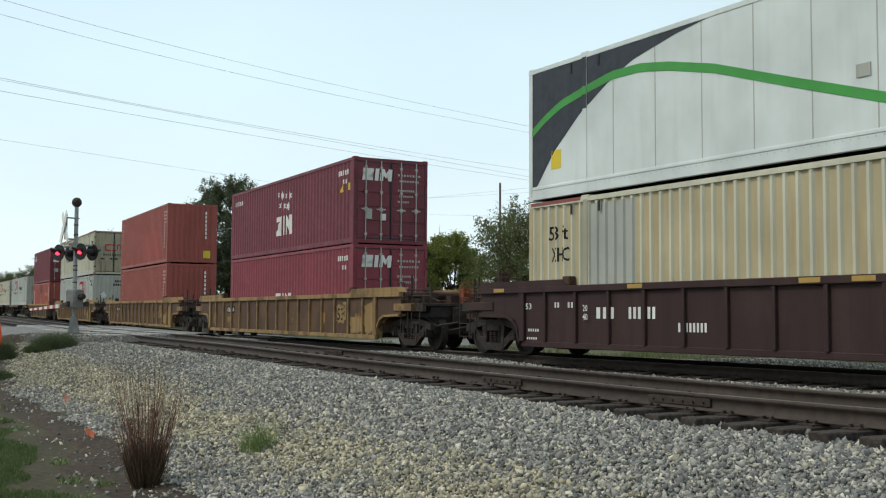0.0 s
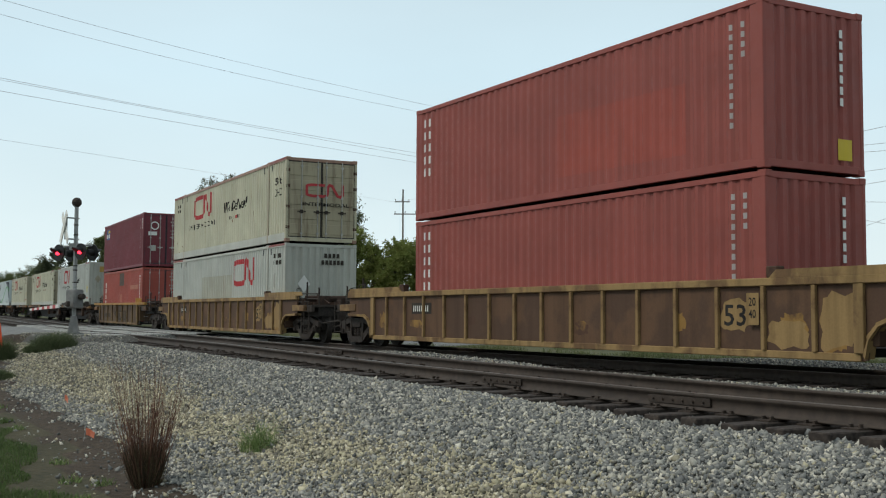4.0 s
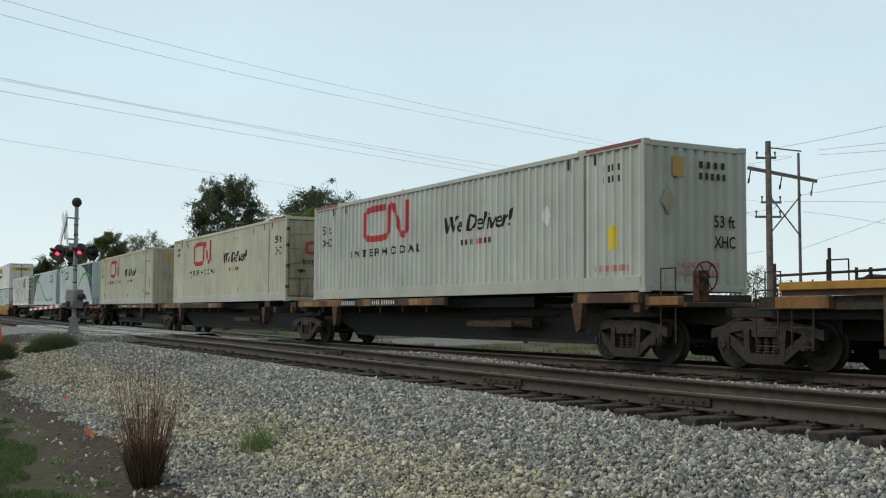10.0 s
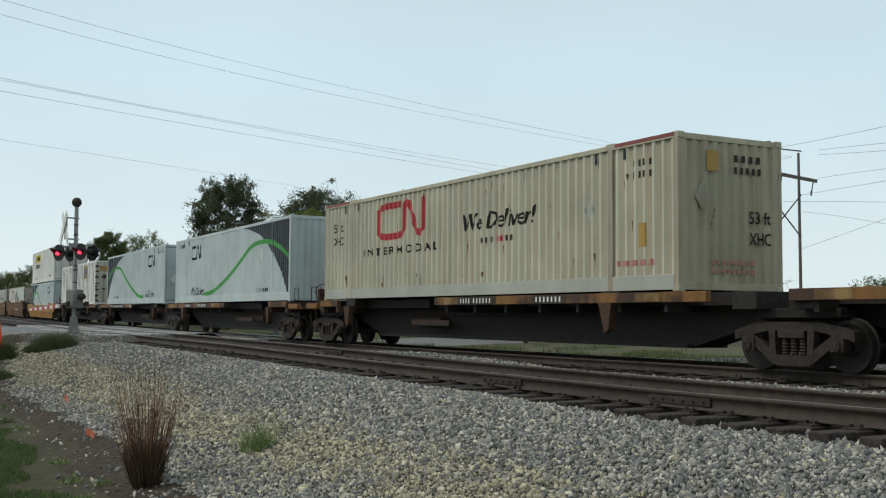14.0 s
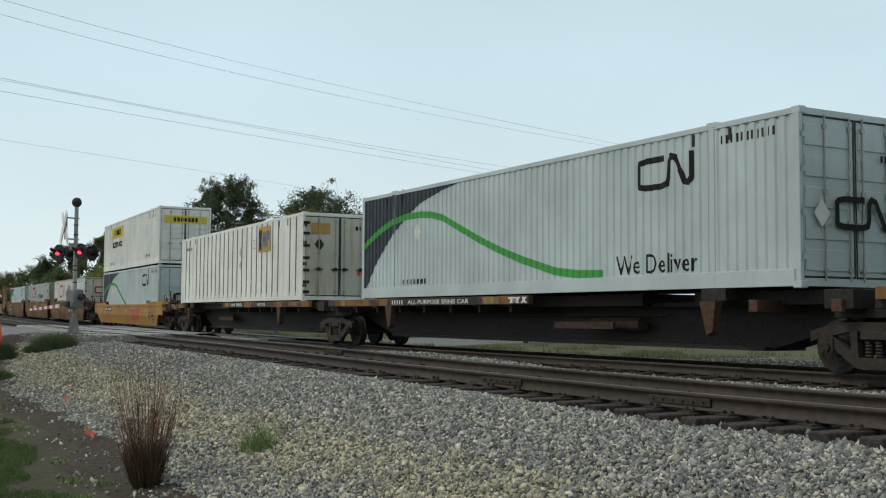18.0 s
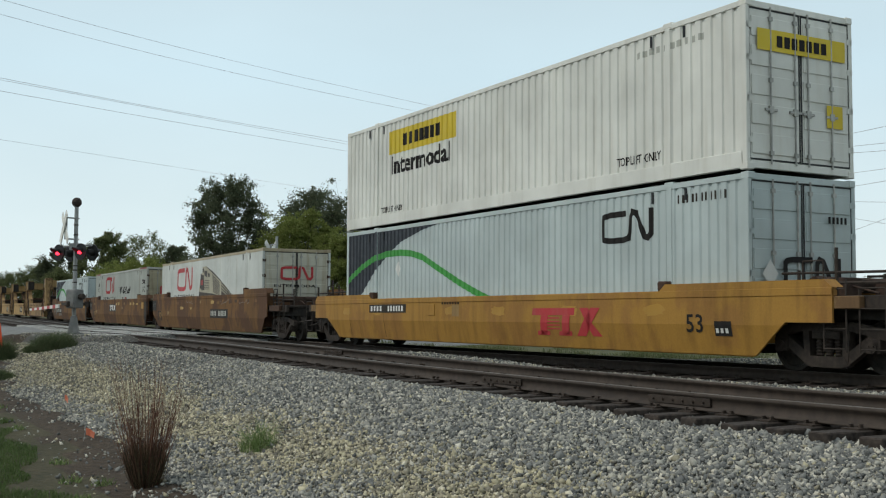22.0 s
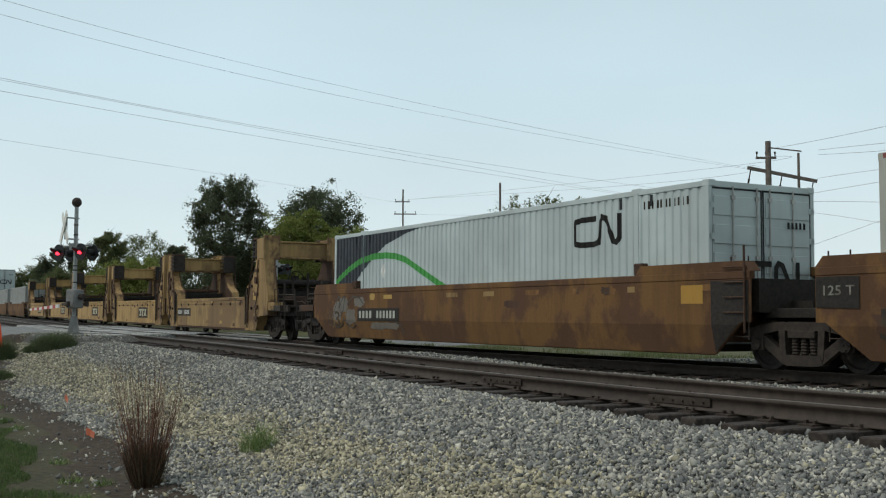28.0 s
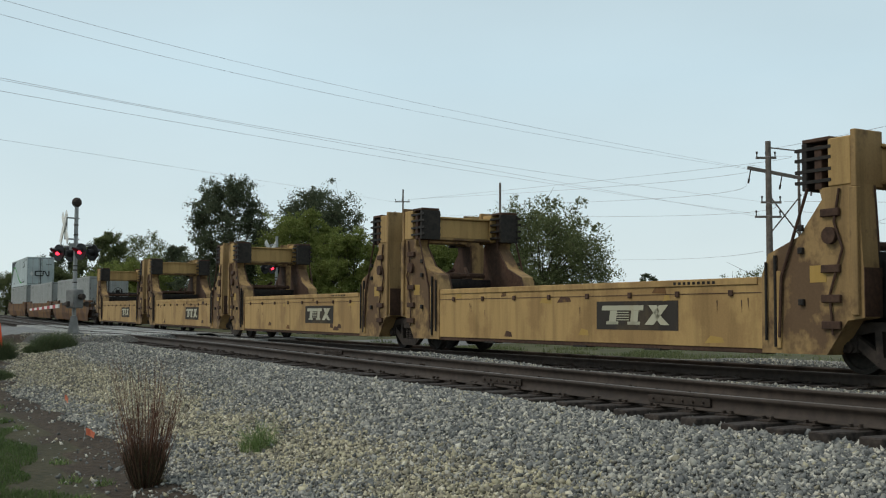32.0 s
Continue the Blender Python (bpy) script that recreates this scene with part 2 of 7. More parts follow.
M_RAIL = rough_mat("weathered_rail_steel", (0.028, 0.020, 0.015), (0.056, 0.040, 0.030), 9, 0.7, 0.002, 0.3)
M_RAILTOP = rough_mat("worn_rail_head", (0.07, 0.058, 0.048), (0.12, 0.10, 0.085), 10, 0.5, 0.001, 0.2, 0.3, 0.35)
M_TIE = rough_mat("creosoted_timber", (0.018, 0.014, 0.012), (0.072, 0.056, 0.046), 16, 0.9, 0.01, 0.7)
M_ZINC = rough_mat("galvanised_steel", (0.25, 0.26, 0.25), (0.35, 0.36, 0.35), 6, 0.55, 0.001, 0.2, 0.3, 0.15)
M_CASTBASE = rough_mat("grey_cast_aluminium", (0.13, 0.13, 0.125), (0.22, 0.22, 0.21), 6, 0.7, 0.002, 0.3, 0.4)
M_BAR = rough_mat("steel_locking_bar", (0.30, 0.30, 0.28), (0.45, 0.44, 0.4), 9, 0.5, 0.001, 0.2, 0.4, 0.3)
M_POLE = rough_mat("grey_pole_timber", (0.10, 0.083, 0.07), (0.18, 0.152, 0.13), 6, 0.95, 0.01, 0.5)
M_WIRE = rough_mat("weathered_wire", (0.42, 0.40, 0.42), (0.55, 0.52, 0.54), 3, 0.6, 0.001, 0.1)
M_CONC = rough_mat("pale_concrete", (0.30, 0.30, 0.28), (0.42, 0.41, 0.38), 5, 0.85, 0.004, 0.4)
M_ASPH = rough_mat("worn_asphalt", (0.12, 0.12, 0.12), (0.20, 0.20, 0.19), 30, 0.9, 0.004, 0.5)
M_BED = rough_mat("ballast_bed", (0.03, 0.029, 0.026), (0.10, 0.096, 0.085), 22, 0.95, 0.03, 0.9)
M_DIRT = rough_mat("dark_damp_soil", (0.022, 0.016, 0.011), (0.078, 0.056, 0.037), 14, 0.95, 0.05, 1.0)
M_TURF = rough_mat("turf_soil", (0.032, 0.032, 0.015), (0.075, 0.062, 0.034), 12, 0.95, 0.03, 0.7)
M_VERGE = rough_mat("gravelly_verge", (0.045, 0.047, 0.020), (0.105, 0.102, 0.046), 9, 0.95, 0.02, 0.6)
M_STONE = island_mat("broken_ballast_stone", ((0.0, (0.080, 0.082, 0.078)), (0.25, (0.154, 0.157, 0.151)), (0.5, (0.217, 0.216, 0.199)), (0.75, (0.318, 0.310, 0.270)), (0.92, (0.435, 0.413, 0.345)), (1.0, (0.604, 0.562, 0.466))))
M_BUFF = island_mat("buff_ballast_stone", ((0.0, (0.106, 0.098, 0.080)), (0.3, (0.233, 0.212, 0.159)), (0.65, (0.382, 0.345, 0.233)), (0.9, (0.509, 0.456, 0.307)), (1.0, (0.657, 0.604, 0.477))))
M_BLADE = island_mat("green_grass", ((0.0, (0.05, 0.085, 0.02)), (0.5, (0.075, 0.125, 0.032)), (1.0, (0.13, 0.165, 0.065))))
M_STEM = island_mat("dry_grass_stem", ((0.0, (0.07, 0.032, 0.022)), (0.5, (0.14, 0.065, 0.042)), (1.0, (0.25, 0.15, 0.10))))
M_DULLWEED = island_mat("dull_weed_leaf", ((0.0, (0.06, 0.085, 0.04)), (0.6, (0.10, 0.125, 0.06)), (1.0, (0.17, 0.185, 0.10))), 0.9, 0.08)
M_WEED = island_mat("weed_leaf", ((0.0, (0.09, 0.15, 0.04)), (0.6, (0.15, 0.22, 0.07)), (1.0, (0.26, 0.30, 0.13))))
M_LEAFD = island_mat("dark_leaf", ((0.0, (0.068, 0.083, 0.052)), (0.6, (0.104, 0.123, 0.073)), (1.0, (0.147, 0.163, 0.097))), 0.9, 0.05, 0.45)
M_LEAFG = island_mat("fresh_leaf", ((0.0, (0.135, 0.167, 0.045)), (0.5, (0.189, 0.221, 0.063)), (1.0, (0.248, 0.270, 0.092))), 0.9, 0.05, 0.45)
M_LEAFM = island_mat("mixed_leaf", ((0.0, (0.088, 0.109, 0.052)), (0.5, (0.132, 0.153, 0.068)), (1.0, (0.189, 0.201, 0.097))), 0.9, 0.05, 0.45)
M_BARK = rough_mat("bark", (0.03, 0.025, 0.02), (0.08, 0.065, 0.05), 7, 0.95, 0.02, 0.7)
M_CONE = paint("orange_plastic", (0.75, 0.09, 0.02), (0.3, 0.1, 0.05), 0.2, 0.0)
M_FLAG = paint("orange_flag_cloth", (0.75, 0.26, 0.15), (0.4, 0.15, 0.08), 0.15, 0.0)
M_LITRED = glow("lit_red_lens", (1.0, 0.03, 0.06), 4.0)
M_DARKRED = rough_mat("unlit_red_lens", (0.05, 0.004, 0.004), (0.08, 0.008, 0.006), 6, 0.25)
M_HOOD = rough_mat("black_enamel", (0.008, 0.008, 0.009), (0.02, 0.02, 0.02), 8, 0.5)


# ---- mesh helpers ----
def quad_box(bm, x0, x1, y0, y1, z0, z1, m=None):
    vs = [bm.verts.new((x, y, z)) for x in (x0, x1) for y in (y0, y1) for z in (z0, z1)]
    if m is not None:
        for v in vs:
            v.co = m @ v.co
    for f in ((0, 1, 3, 2), (4, 6, 7, 5), (0, 4, 5, 1), (2, 3, 7, 6), (0, 2, 6, 4), (1, 5, 7, 3)):
        bm.faces.new([vs[i] for i in f])
    return bm


def box(x0, x1, y0, y1, z0, z1, bevel=0.0):
    bm = quad_box(bmesh.new(), x0, x1, y0, y1, z0, z1)
    if bevel:
        bmesh.ops.bevel(bm, geom=bm.edges[:], offset=bevel, segments=1, affect="EDGES", profile=0.5)
    return bm


def rod(bm, a, b, r, n=8, r2=None):
    """A round bar from a to b."""
    a, b = Vector(a), Vector(b)
    r2 = r if r2 is None else r2
    q = (b - a).to_track_quat("Z", "Y")
    rings = []
    for p, rr in ((a, r), (b, r2)):
        rings.append([bm.verts.new(p + q @ Vector((rr * math.cos(k * math.tau / n), rr * math.sin(k * math.tau / n), 0))) for k in range(n)])
    for k in range(n):
        bm.faces.new((rings[0][k], rings[0][(k + 1) % n], rings[1][(k + 1) % n], rings[1][k]))
    bm.faces.new(rings[0][::-1])
    bm.faces.new(rings[1])
    return bm


def prism(bm, pts, y0, y1):
    """A flat outline in x, z given thickness along y."""
    a = [bm.verts.new((x, y0, z)) for x, z in pts]
    b = [bm.verts.new((x, y1, z)) for x, z in pts]
    bm.faces.new(a)
    bm.faces.new(b[::-1])
    n = len(pts)
    for k in range(n):
        bm.faces.new((a[k], b[k], b[(k + 1) % n], a[(k + 1) % n]))
    return bm


def mesh_of(name, bm, material):
    if isinstance(bm, bpy.types.Mesh):
        return bm
    bmesh.ops.recalc_face_normals(bm, faces=bm.faces[:])
    me = bpy.data.meshes.new(name)
    bm.to_mesh(me)
    bm.free()
    me.materials.append(material)
    return me


def part(name, bm, material, parent, label="", m=None):
    ob = new(name, mesh_of(name, bm, material))
    ob.parent = parent
    if m is not None:
        ob.matrix_basis = m
    if label:
        ob["label"] = label
    return ob


def thing(name, label, category, group="", kind="", at=None):
    ob = new(name)
    ob.empty_display_size = 0.2
    if at is not None:
        ob.matrix_basis = at
    return tagged(ob, label, category, group, kind)


def fast_mesh(name, verts, faces, material):
    """One mesh from arrays: verts n x 3, faces of equal length m x k."""
    me = bpy.data.meshes.new(name)
    k = faces.shape[1]
    me.vertices.add(len(verts))
    me.vertices.foreach_set("co", verts.astype(np.float32).ravel())
    me.loops.add(faces.size)
    me.loops.foreach_set("vertex_index", faces.astype(np.int32).ravel())
    me.polygons.add(len(faces))
    me.polygons.foreach_set("loop_start", np.arange(0, faces.size, k, dtype=np.int32))
    me.update(calc_edges=True)
    me.materials.append(material)
    return me

# ---- ground: one sheet to the horizon ----
def bank_edge(x):
    """How far the ballast reaches out from the nearer track."""
    return float(np.interp(x, (-60, -36, -28, -22, -16, -10, 0), (2.9, 3.2, 4.7, 5.5, 5.0, 5.25, 5.6)))


def zone(x, y):
    """0 ballast bed, 1 soil, 2 turf, 3 verge, 4 asphalt."""
    n = track_y(x) - GAP - y
    jag = 0.9 * noise.noise(Vector((x * 0.7, y * 0.7, 0))) + 0.4 * noise.noise(Vector((x * 2.3, y * 2.3, 4)))
    if ROAD_X0 + 0.12 * n < x < road_edge(n) and (n > 1.5 or n < -8.0):
        return 4
    if n < (-11.0 if x > -19 else -8.8) + 0.5 * jag:
        return 2 if n < -24 + 6 * jag else 3
    edge = bank_edge(x)
    if n > edge + 0.75 + jag * 0.45:
        return 2
    if n > edge - 0.05 + jag * 0.4:
        return 1
    return 0


def ground():
    xs = np.concatenate([np.arange(60, 6, -3.0), np.arange(6, -56, -0.3), np.arange(-56, -130, -1.5), np.geomspace(130, 4500, 26) * -1])
    ys = np.concatenate([np.geomspace(4000, 22, 22) * -1, np.arange(-20, 1, 1.0), np.arange(1, 27, 0.3), np.arange(27, 60, 2.0), np.geomspace(60, 4500, 26)])
    n = len(ys)
    vs = np.array([(x, y, ground_z(x, y)) for x in xs for y in ys])
    vs[:, 2] += [0.02 * noise.noise(Vector((x * 1.7, y * 1.7, 0))) for x, y in vs[:, :2]]
    i, j = np.meshgrid(np.arange(len(xs) - 1), np.arange(n - 1), indexing="ij")
    a = (i * n + j).ravel()
    me = fast_mesh("ground", vs, np.stack([a, a + n, a + n + 1, a + 1], 1), M_BED)
    for m in (M_DIRT, M_TURF, M_VERGE, M_ASPH):
        me.materials.append(m)
    cx, cy = (xs[:-1] + xs[1:]) / 2, (ys[:-1] + ys[1:]) / 2
    me.polygons.foreach_set("material_index", np.array([zone(x, y) for x in cx for y in cy], dtype=np.int32))
    me.polygons.foreach_set("use_smooth", np.ones(len(me.polygons), dtype=bool))
    tagged(new("ground", me), "grey ballast bank with dark soil, turf and a worn asphalt road", "ground", kind="structure")


ground()


# ---- tracks ----
def sweep(name, lat, gap, outline, xs, material, parent):
    """A rail-like bar along a track; outline in (across, up) from the rail head's middle."""
    pts = np.array([[on_track(x, lat + dy, dz, gap) for dy, dz in outline] for x in xs])
    m, k = len(xs), len(outline)
    i, j = np.meshgrid(np.arange(m - 1), np.arange(k), indexing="ij")
    f = np.stack([i * k + j, (i + 1) * k + j, (i + 1) * k + (j + 1) % k, i * k + (j + 1) % k], -1).reshape(-1, 4)
    return part(name, fast_mesh(name, pts.reshape(-1, 3), f, material), material, parent)


RAIL_XS = np.concatenate([np.arange(30, -60, -1.0), np.arange(-60, -300, -5.0)])
BODY = ((-0.034, -0.008), (-0.036, -0.035), (-0.010, -0.052), (-0.009, -0.135), (-0.068, -0.158), (-0.070, -0.172), (0.070, -0.172), (0.068, -0.158), (0.009, -0.135), (0.010, -0.052), (0.036, -0.035), (0.034, -0.008))
HEAD = ((-0.034, -0.009), (-0.028, 0.0), (0.028, 0.0), (0.034, -0.009))


def track(name, label, gap, step, x_lo):
    t = thing(name, label, "railway track", kind="structure")
    for lat in (-0.7525, 0.7525):
        r = sweep("rail", lat, gap, BODY, RAIL_XS, M_RAIL, t)
        sweep("rail_head", lat, gap, HEAD, RAIL_XS, M_RAILTOP, r)
    rnd = random.Random(7 if gap else 8)
    ties = [mesh_of("tie", box(-0.115, 0.115, -1.3 - 0.02 * k, 1.3 + 0.015 * k, -0.17, 0.0, 0.012), M_TIE) for k in range(4)]
    plates = mesh_of("tie_plate", box(-0.09, 0.09, -0.17, 0.17, 0.0, 0.016), M_RAIL)
    spike = bmesh.new()
    for sx in (-0.05, 0.05):
        for sy in (-0.09, 0.09):
            quad_box(spike, sx - 0.012, sx + 0.012, sy - 0.02, sy + 0.02, 0.012, 0.045)
    spikes = mesh_of("spike", spike, M_RAIL)
    x = 5.0
    while x > x_lo:
        a = math.atan(track_slope(x))
        p = on_track(x, rnd.uniform(-0.05, 0.05), -0.186, gap)
        if not (ROAD_X0 < x < road_edge(0.0 if gap else -GAP) + 0.1):
            tie = part("tie", rnd.choice(ties), M_TIE, t, m=Matrix.Translation(p) @ pose(0, 0, 0, rnd.uniform(-0.8, 0.8), rnd.uniform(-1, 1), math.degrees(a) + rnd.uniform(-1.5, 1.5)))
            if x > -26:
                for lat in (-0.7525, 0.7525):
                    part("tie_plate", plates, M_RAIL, tie, m=pose(0, lat, 0.001))
                    part("spike", spikes, M_RAIL, tie, m=pose(0, lat, 0.003))
        x -= step + rnd.uniform(-0.03, 0.03)
    if gap:
        for x, lat in ((-7.9, -0.7525), (-19.8, 0.7525), (-11.2, -0.7525)):
            for s in (-1, 1):
                bm = bmesh.new()
                quad_box(bm, -0.46, 0.46, -0.012, 0.012, -0.13, -0.05)
                for k in range(6):
                    rod(bm, (-0.38 + k * 0.15, s * 0.01, -0.09), (-0.38 + k * 0.15, s * 0.035, -0.09), 0.014, 6)
                part("joint_bar", bm, M_RAIL, t, m=Matrix.Translation(on_track(x, lat + s * 0.024, 0, gap)) @ pose(0, 0, 0, 0, 0, math.degrees(math.atan(track_slope(x)))))
    return t


track("track_1", "weathered steel rails on dark creosoted timber ties in ballast", GAP, 0.52, -75)
track("track_2", "dark steel rails of the train's track on timber ties", 0.0, 0.53, -60)


def crossing():
    """Pale concrete panels between and beside the rails at the road."""
    c = thing("crossing_surface", "pale worn concrete panels of a level crossing", "level crossing", kind="structure")
    for gap in (GAP, 0.0):
        for lo, hi in ((-1.75, -0.83), (-0.66, -0.02), (0.02, 0.66), (0.83, 1.75)):
            x = road_edge(-(lo + hi) / 2 - GAP + gap)
            while x > ROAD_X0:
                mid = x - 1.5
                p = on_track(mid, (lo + hi) / 2, -0.022, gap)
                part("panel", box(-1.48, 1.48, (lo - hi) / 2, (hi - lo) / 2, -0.09, 0.0, 0.012), M_CONC, c, m=Matrix.Translation(p) @ pose(0, 0, 0, 0, 0, math.degrees(math.atan(track_slope(mid)))))
                x -= 3.0
    bm = bmesh.new()
    pts = []
    for f in np.linspace(0, 1, 8):
        row = []
        for n, base in ((-1.78, GAP), (-2.6, GAP), (-3.5, 0.0), (-4.32, 0.0)):
            x = road_edge(n) + (ROAD_X0 - road_edge(n)) * f
            row.append(bm.verts.new(on_track(x, -n if base else -n - GAP, -0.03, base)))
        pts.append(row)
    for a, b in zip(pts, pts[1:]):
        for k in range(3):
            bm.faces.new((a[k], a[k + 1], b[k + 1], b[k]))
    part("road_infill", bm, M_ASPH, c)


crossing()


# ---- loose ballast, one heap nobody could count ----
def rocks(count, rng):
    """Angular stones with six jittered corners each."""
    base = np.array([(1, 0.2, 0), (-1, 0, 0.2), (0, 1, -0.2), (0.2, -1, 0), (0, -0.2, 1), (-0.2, 0, -1)], float) * 0.68
    v = base[None] + rng.uniform(-0.2, 0.2, (count, 6, 3))
    size = rng.lognormal(math.log(0.031), 0.30, (count, 1, 1)) * rng.uniform(0.75, 1.2, (count, 1, 3)) * (1.32, 1.0, 0.8)
    v *= np.clip(size, 0.02, 0.095)
    q = rng.normal(size=(count, 4))
    q /= np.linalg.norm(q, axis=1, keepdims=True)
    w, x, y, z = q.T
    r = np.stack([1 - 2 * (y * y + z * z), 2 * (x * y - z * w), 2 * (x * z + y * w), 2 * (x * y + z * w), 1 - 2 * (x * x + z * z), 2 * (y * z - x * w), 2 * (x * z - y * w), 2 * (y * z + x * w), 1 - 2 * (x * x + y * y)], 1).reshape(-1, 3, 3)
    return np.einsum("nij,nkj->nki", r, v)


ROCK_FACES = np.array(((0, 2, 4), (2, 1, 4), (1, 3, 4), (3, 0, 4), (2, 0, 5), (1, 2, 5), (3, 1, 5), (0, 3, 5)))


def ballast():
    rng = np.random.default_rng(5)
    spots = []

    def strew(x0, x1, n0, n1, dens, keep=None):
        k = int((x0 - x1) * (n1 - n0) * dens)
        xs, ns = rng.uniform(x1, x0, k), rng.uniform(n0, n1, k)
        for x, n in zip(xs, ns):
            if keep and not keep(x, n):
                continue
            y = track_y(x) - GAP - n
            spots.append((x, y, ground_z(x, y)))

    def bank(x, n):
        edge = bank_edge(x) + 0.45 * noise.noise(Vector((x * 0.9, n * 0.9, 2)))
        if n < edge:
            return rng.random() < 0.88 + 0.12 * smooth(1.2, 1.7, n)
        return n < edge + 1.3 and rng.random() < (0.012 if noise.noise(Vector((x * 1.4, n * 1.4, 9))) < 0.15 else 0.07) * (1.4 - (n - edge))

    strew(-3.2, -12, 1.25, 7.2, 1650, bank)
    strew(-12, -20, 1.25, 7.2, 1150, bank)
    strew(-20, -37, 1.25, 7.0, 560, bank)
    strew(-3.2, -20, -1.3, 1.25, 260, lambda x, n: abs(abs(n) - 0.7525) > 0.12)
    strew(-3.2, -26, -4.7, -1.3, 460)
    strew(-26, -37, -4.6, 1.25, 80)
    strew(-6, -36, -11.6, -7.3, 240, lambda x, n: n > -8.2 or x > -17.5 or x > -21 and noise.noise(Vector((x * 0.35, n * 0.5, 5))) > 0.0)
    p = np.array(spots)
    v = rocks(len(p), rng) * np.interp(p[:, 0], (-30, -12), (0.72, 0.95))[:, None, None]
    p[:, 2] += rng.uniform(-0.012, 0.022, len(p))
    # stones crowd over the tie ends and sink between the ties
    v += p[:, None, :]
    f = (ROCK_FACES[None] + (np.arange(len(p)) * 6)[:, None, None]).reshape(-1, 3)
    me = fast_mesh("ballast_stones", v.reshape(-1, 3), f, M_STONE)
    me.materials.append(M_BUFF)
    n = np.array([track_y(x) - GAP - y for x, y in p[:, :2]])
    wob = np.array([noise.noise(Vector((x * 0.45, y * 0.45, 3))) + 0.5 * noise.noise(Vector((x * 1.6, y * 1.6, 8))) for x, y in p[:, :2]])
    odds = np.clip(1.3 * np.exp(-(((n - 4.0 - 0.5 * wob) / 0.62) ** 2)) * np.clip(1.0 + 1.2 * wob, 0.5, 1.0) + 0.05 + 0.5 * (p[:, 0] < -22) * (n > 3.4), 0.03, 0.92)
    me.polygons.foreach_set("material_index", np.repeat((rng.random(len(p)) < odds).astype(np.int32), 8))
    me.polygons.foreach_set("use_smooth", np.ones(len(me.polygons), dtype=bool))
    tagged(new("ballast_stones", me), "grey and buff crushed-stone ballast spread along the tracks", "ballast", kind="stuff")


ballast()


# ---- grass, weeds, dead clump ----
def blades(name, spots, rng, height, width, lean, material, seg=3):
    """Tapered, bending blades, each two or more quads."""
    n = len(spots)
    h = height * rng.uniform(0.55, 1.15, n)
    ang = rng.uniform(0, math.tau, n)
    ln = lean * rng.uniform(0.1, 1.0, n)
    side = np.stack([-np.sin(ang), np.cos(ang), np.zeros(n)], 1)
    turn = rng.uniform(0, math.tau, n)
    flat = np.stack([np.cos(turn), np.sin(turn), np.zeros(n)], 1)
    vs = []
    for k in range(seg + 1):
        t = k / seg
        mid = spots + np.stack([np.cos(ang) * ln * t * t * h, np.sin(ang) * ln * t * t * h, h * t * (1 - 0.25 * ln * t)], 1)
        w = (width * (1 - t) ** 0.7 * 0.5 + 0.0006)
        vs += [mid - flat * w, mid + flat * w]
    v = np.stack(vs, 1)
    m = 2 * (seg + 1)
    f = np.array([(2 * k, 2 * k + 1, 2 * k + 3, 2 * k + 2) for k in range(seg)])
    return fast_mesh(name, v.reshape(-1, 3), (f[None] + (np.arange(n) * m)[:, None, None]).reshape(-1, 4), material)


def lawn():
    rng = np.random.default_rng(3)
    pts = []
    while len(pts) < 56000:
        x, y = rng.uniform(-22, -9.2), rng.uniform(1.4, 4.6)
        thick = smooth(5.9, 6.7, track_y(x) - GAP - y)
        if zone(x, y) == 2 and noise.noise(Vector((x * 1.1, y * 1.1, 6))) > 0.35 - 0.75 * thick:
            pts.append((x, y, ground_z(x, y)))
    tagged(new("grass", blades("grass", np.array(pts), rng, 0.06, 0.006, 0.9, M_BLADE, 2)), "short green grass on the verge beside the ballast", "grass", kind="stuff")
    far = []
    while len(far) < 9000:
        x = rng.uniform(-60, -8)
        y = track_y(x) + rng.uniform(4.6, 14)
        if zone(x, y) in (2, 3) and noise.noise(Vector((x * 0.3, y * 0.5, 1))) > 0.1:
            far.append((x, y, ground_z(x, y)))
    tagged(new("grass", blades("grass", np.array(far), rng, 0.2, 0.02, 0.9, M_LEAFM, 2)), "rough grass strip behind the train's track", "grass", kind="stuff")


lawn()


def clump(name, label, category, x, y, count, radius, height, width, lean, material, top=None, seed=1):
    rng = np.random.default_rng(seed)
    t = thing(name, label, category, at=Matrix.Translation((x, y, ground_z(x, y) - 0.01)))
    a, r = rng.uniform(0, math.tau, count), radius * np.sqrt(rng.uniform(0, 1, count))
    spots = np.stack([r * np.cos(a), r * np.sin(a), np.zeros(count)], 1)
    part("foliage", blades("foliage", spots, rng, height * (1.1 - 0.65 * (r / radius) ** 2), width, lean, material, 4), material, t)
    if top:
        cnt = count * 2
        a, r = rng.uniform(0, math.tau, cnt), radius * 1.1 * np.sqrt(rng.uniform(0, 1, cnt))
        part("undergrowth", blades("undergrowth", np.stack([r * np.cos(a), r * np.sin(a), np.zeros(cnt)], 1), rng, height * 0.45, width * 1.1, lean * 1.1, top, 3), top, t)
    return t


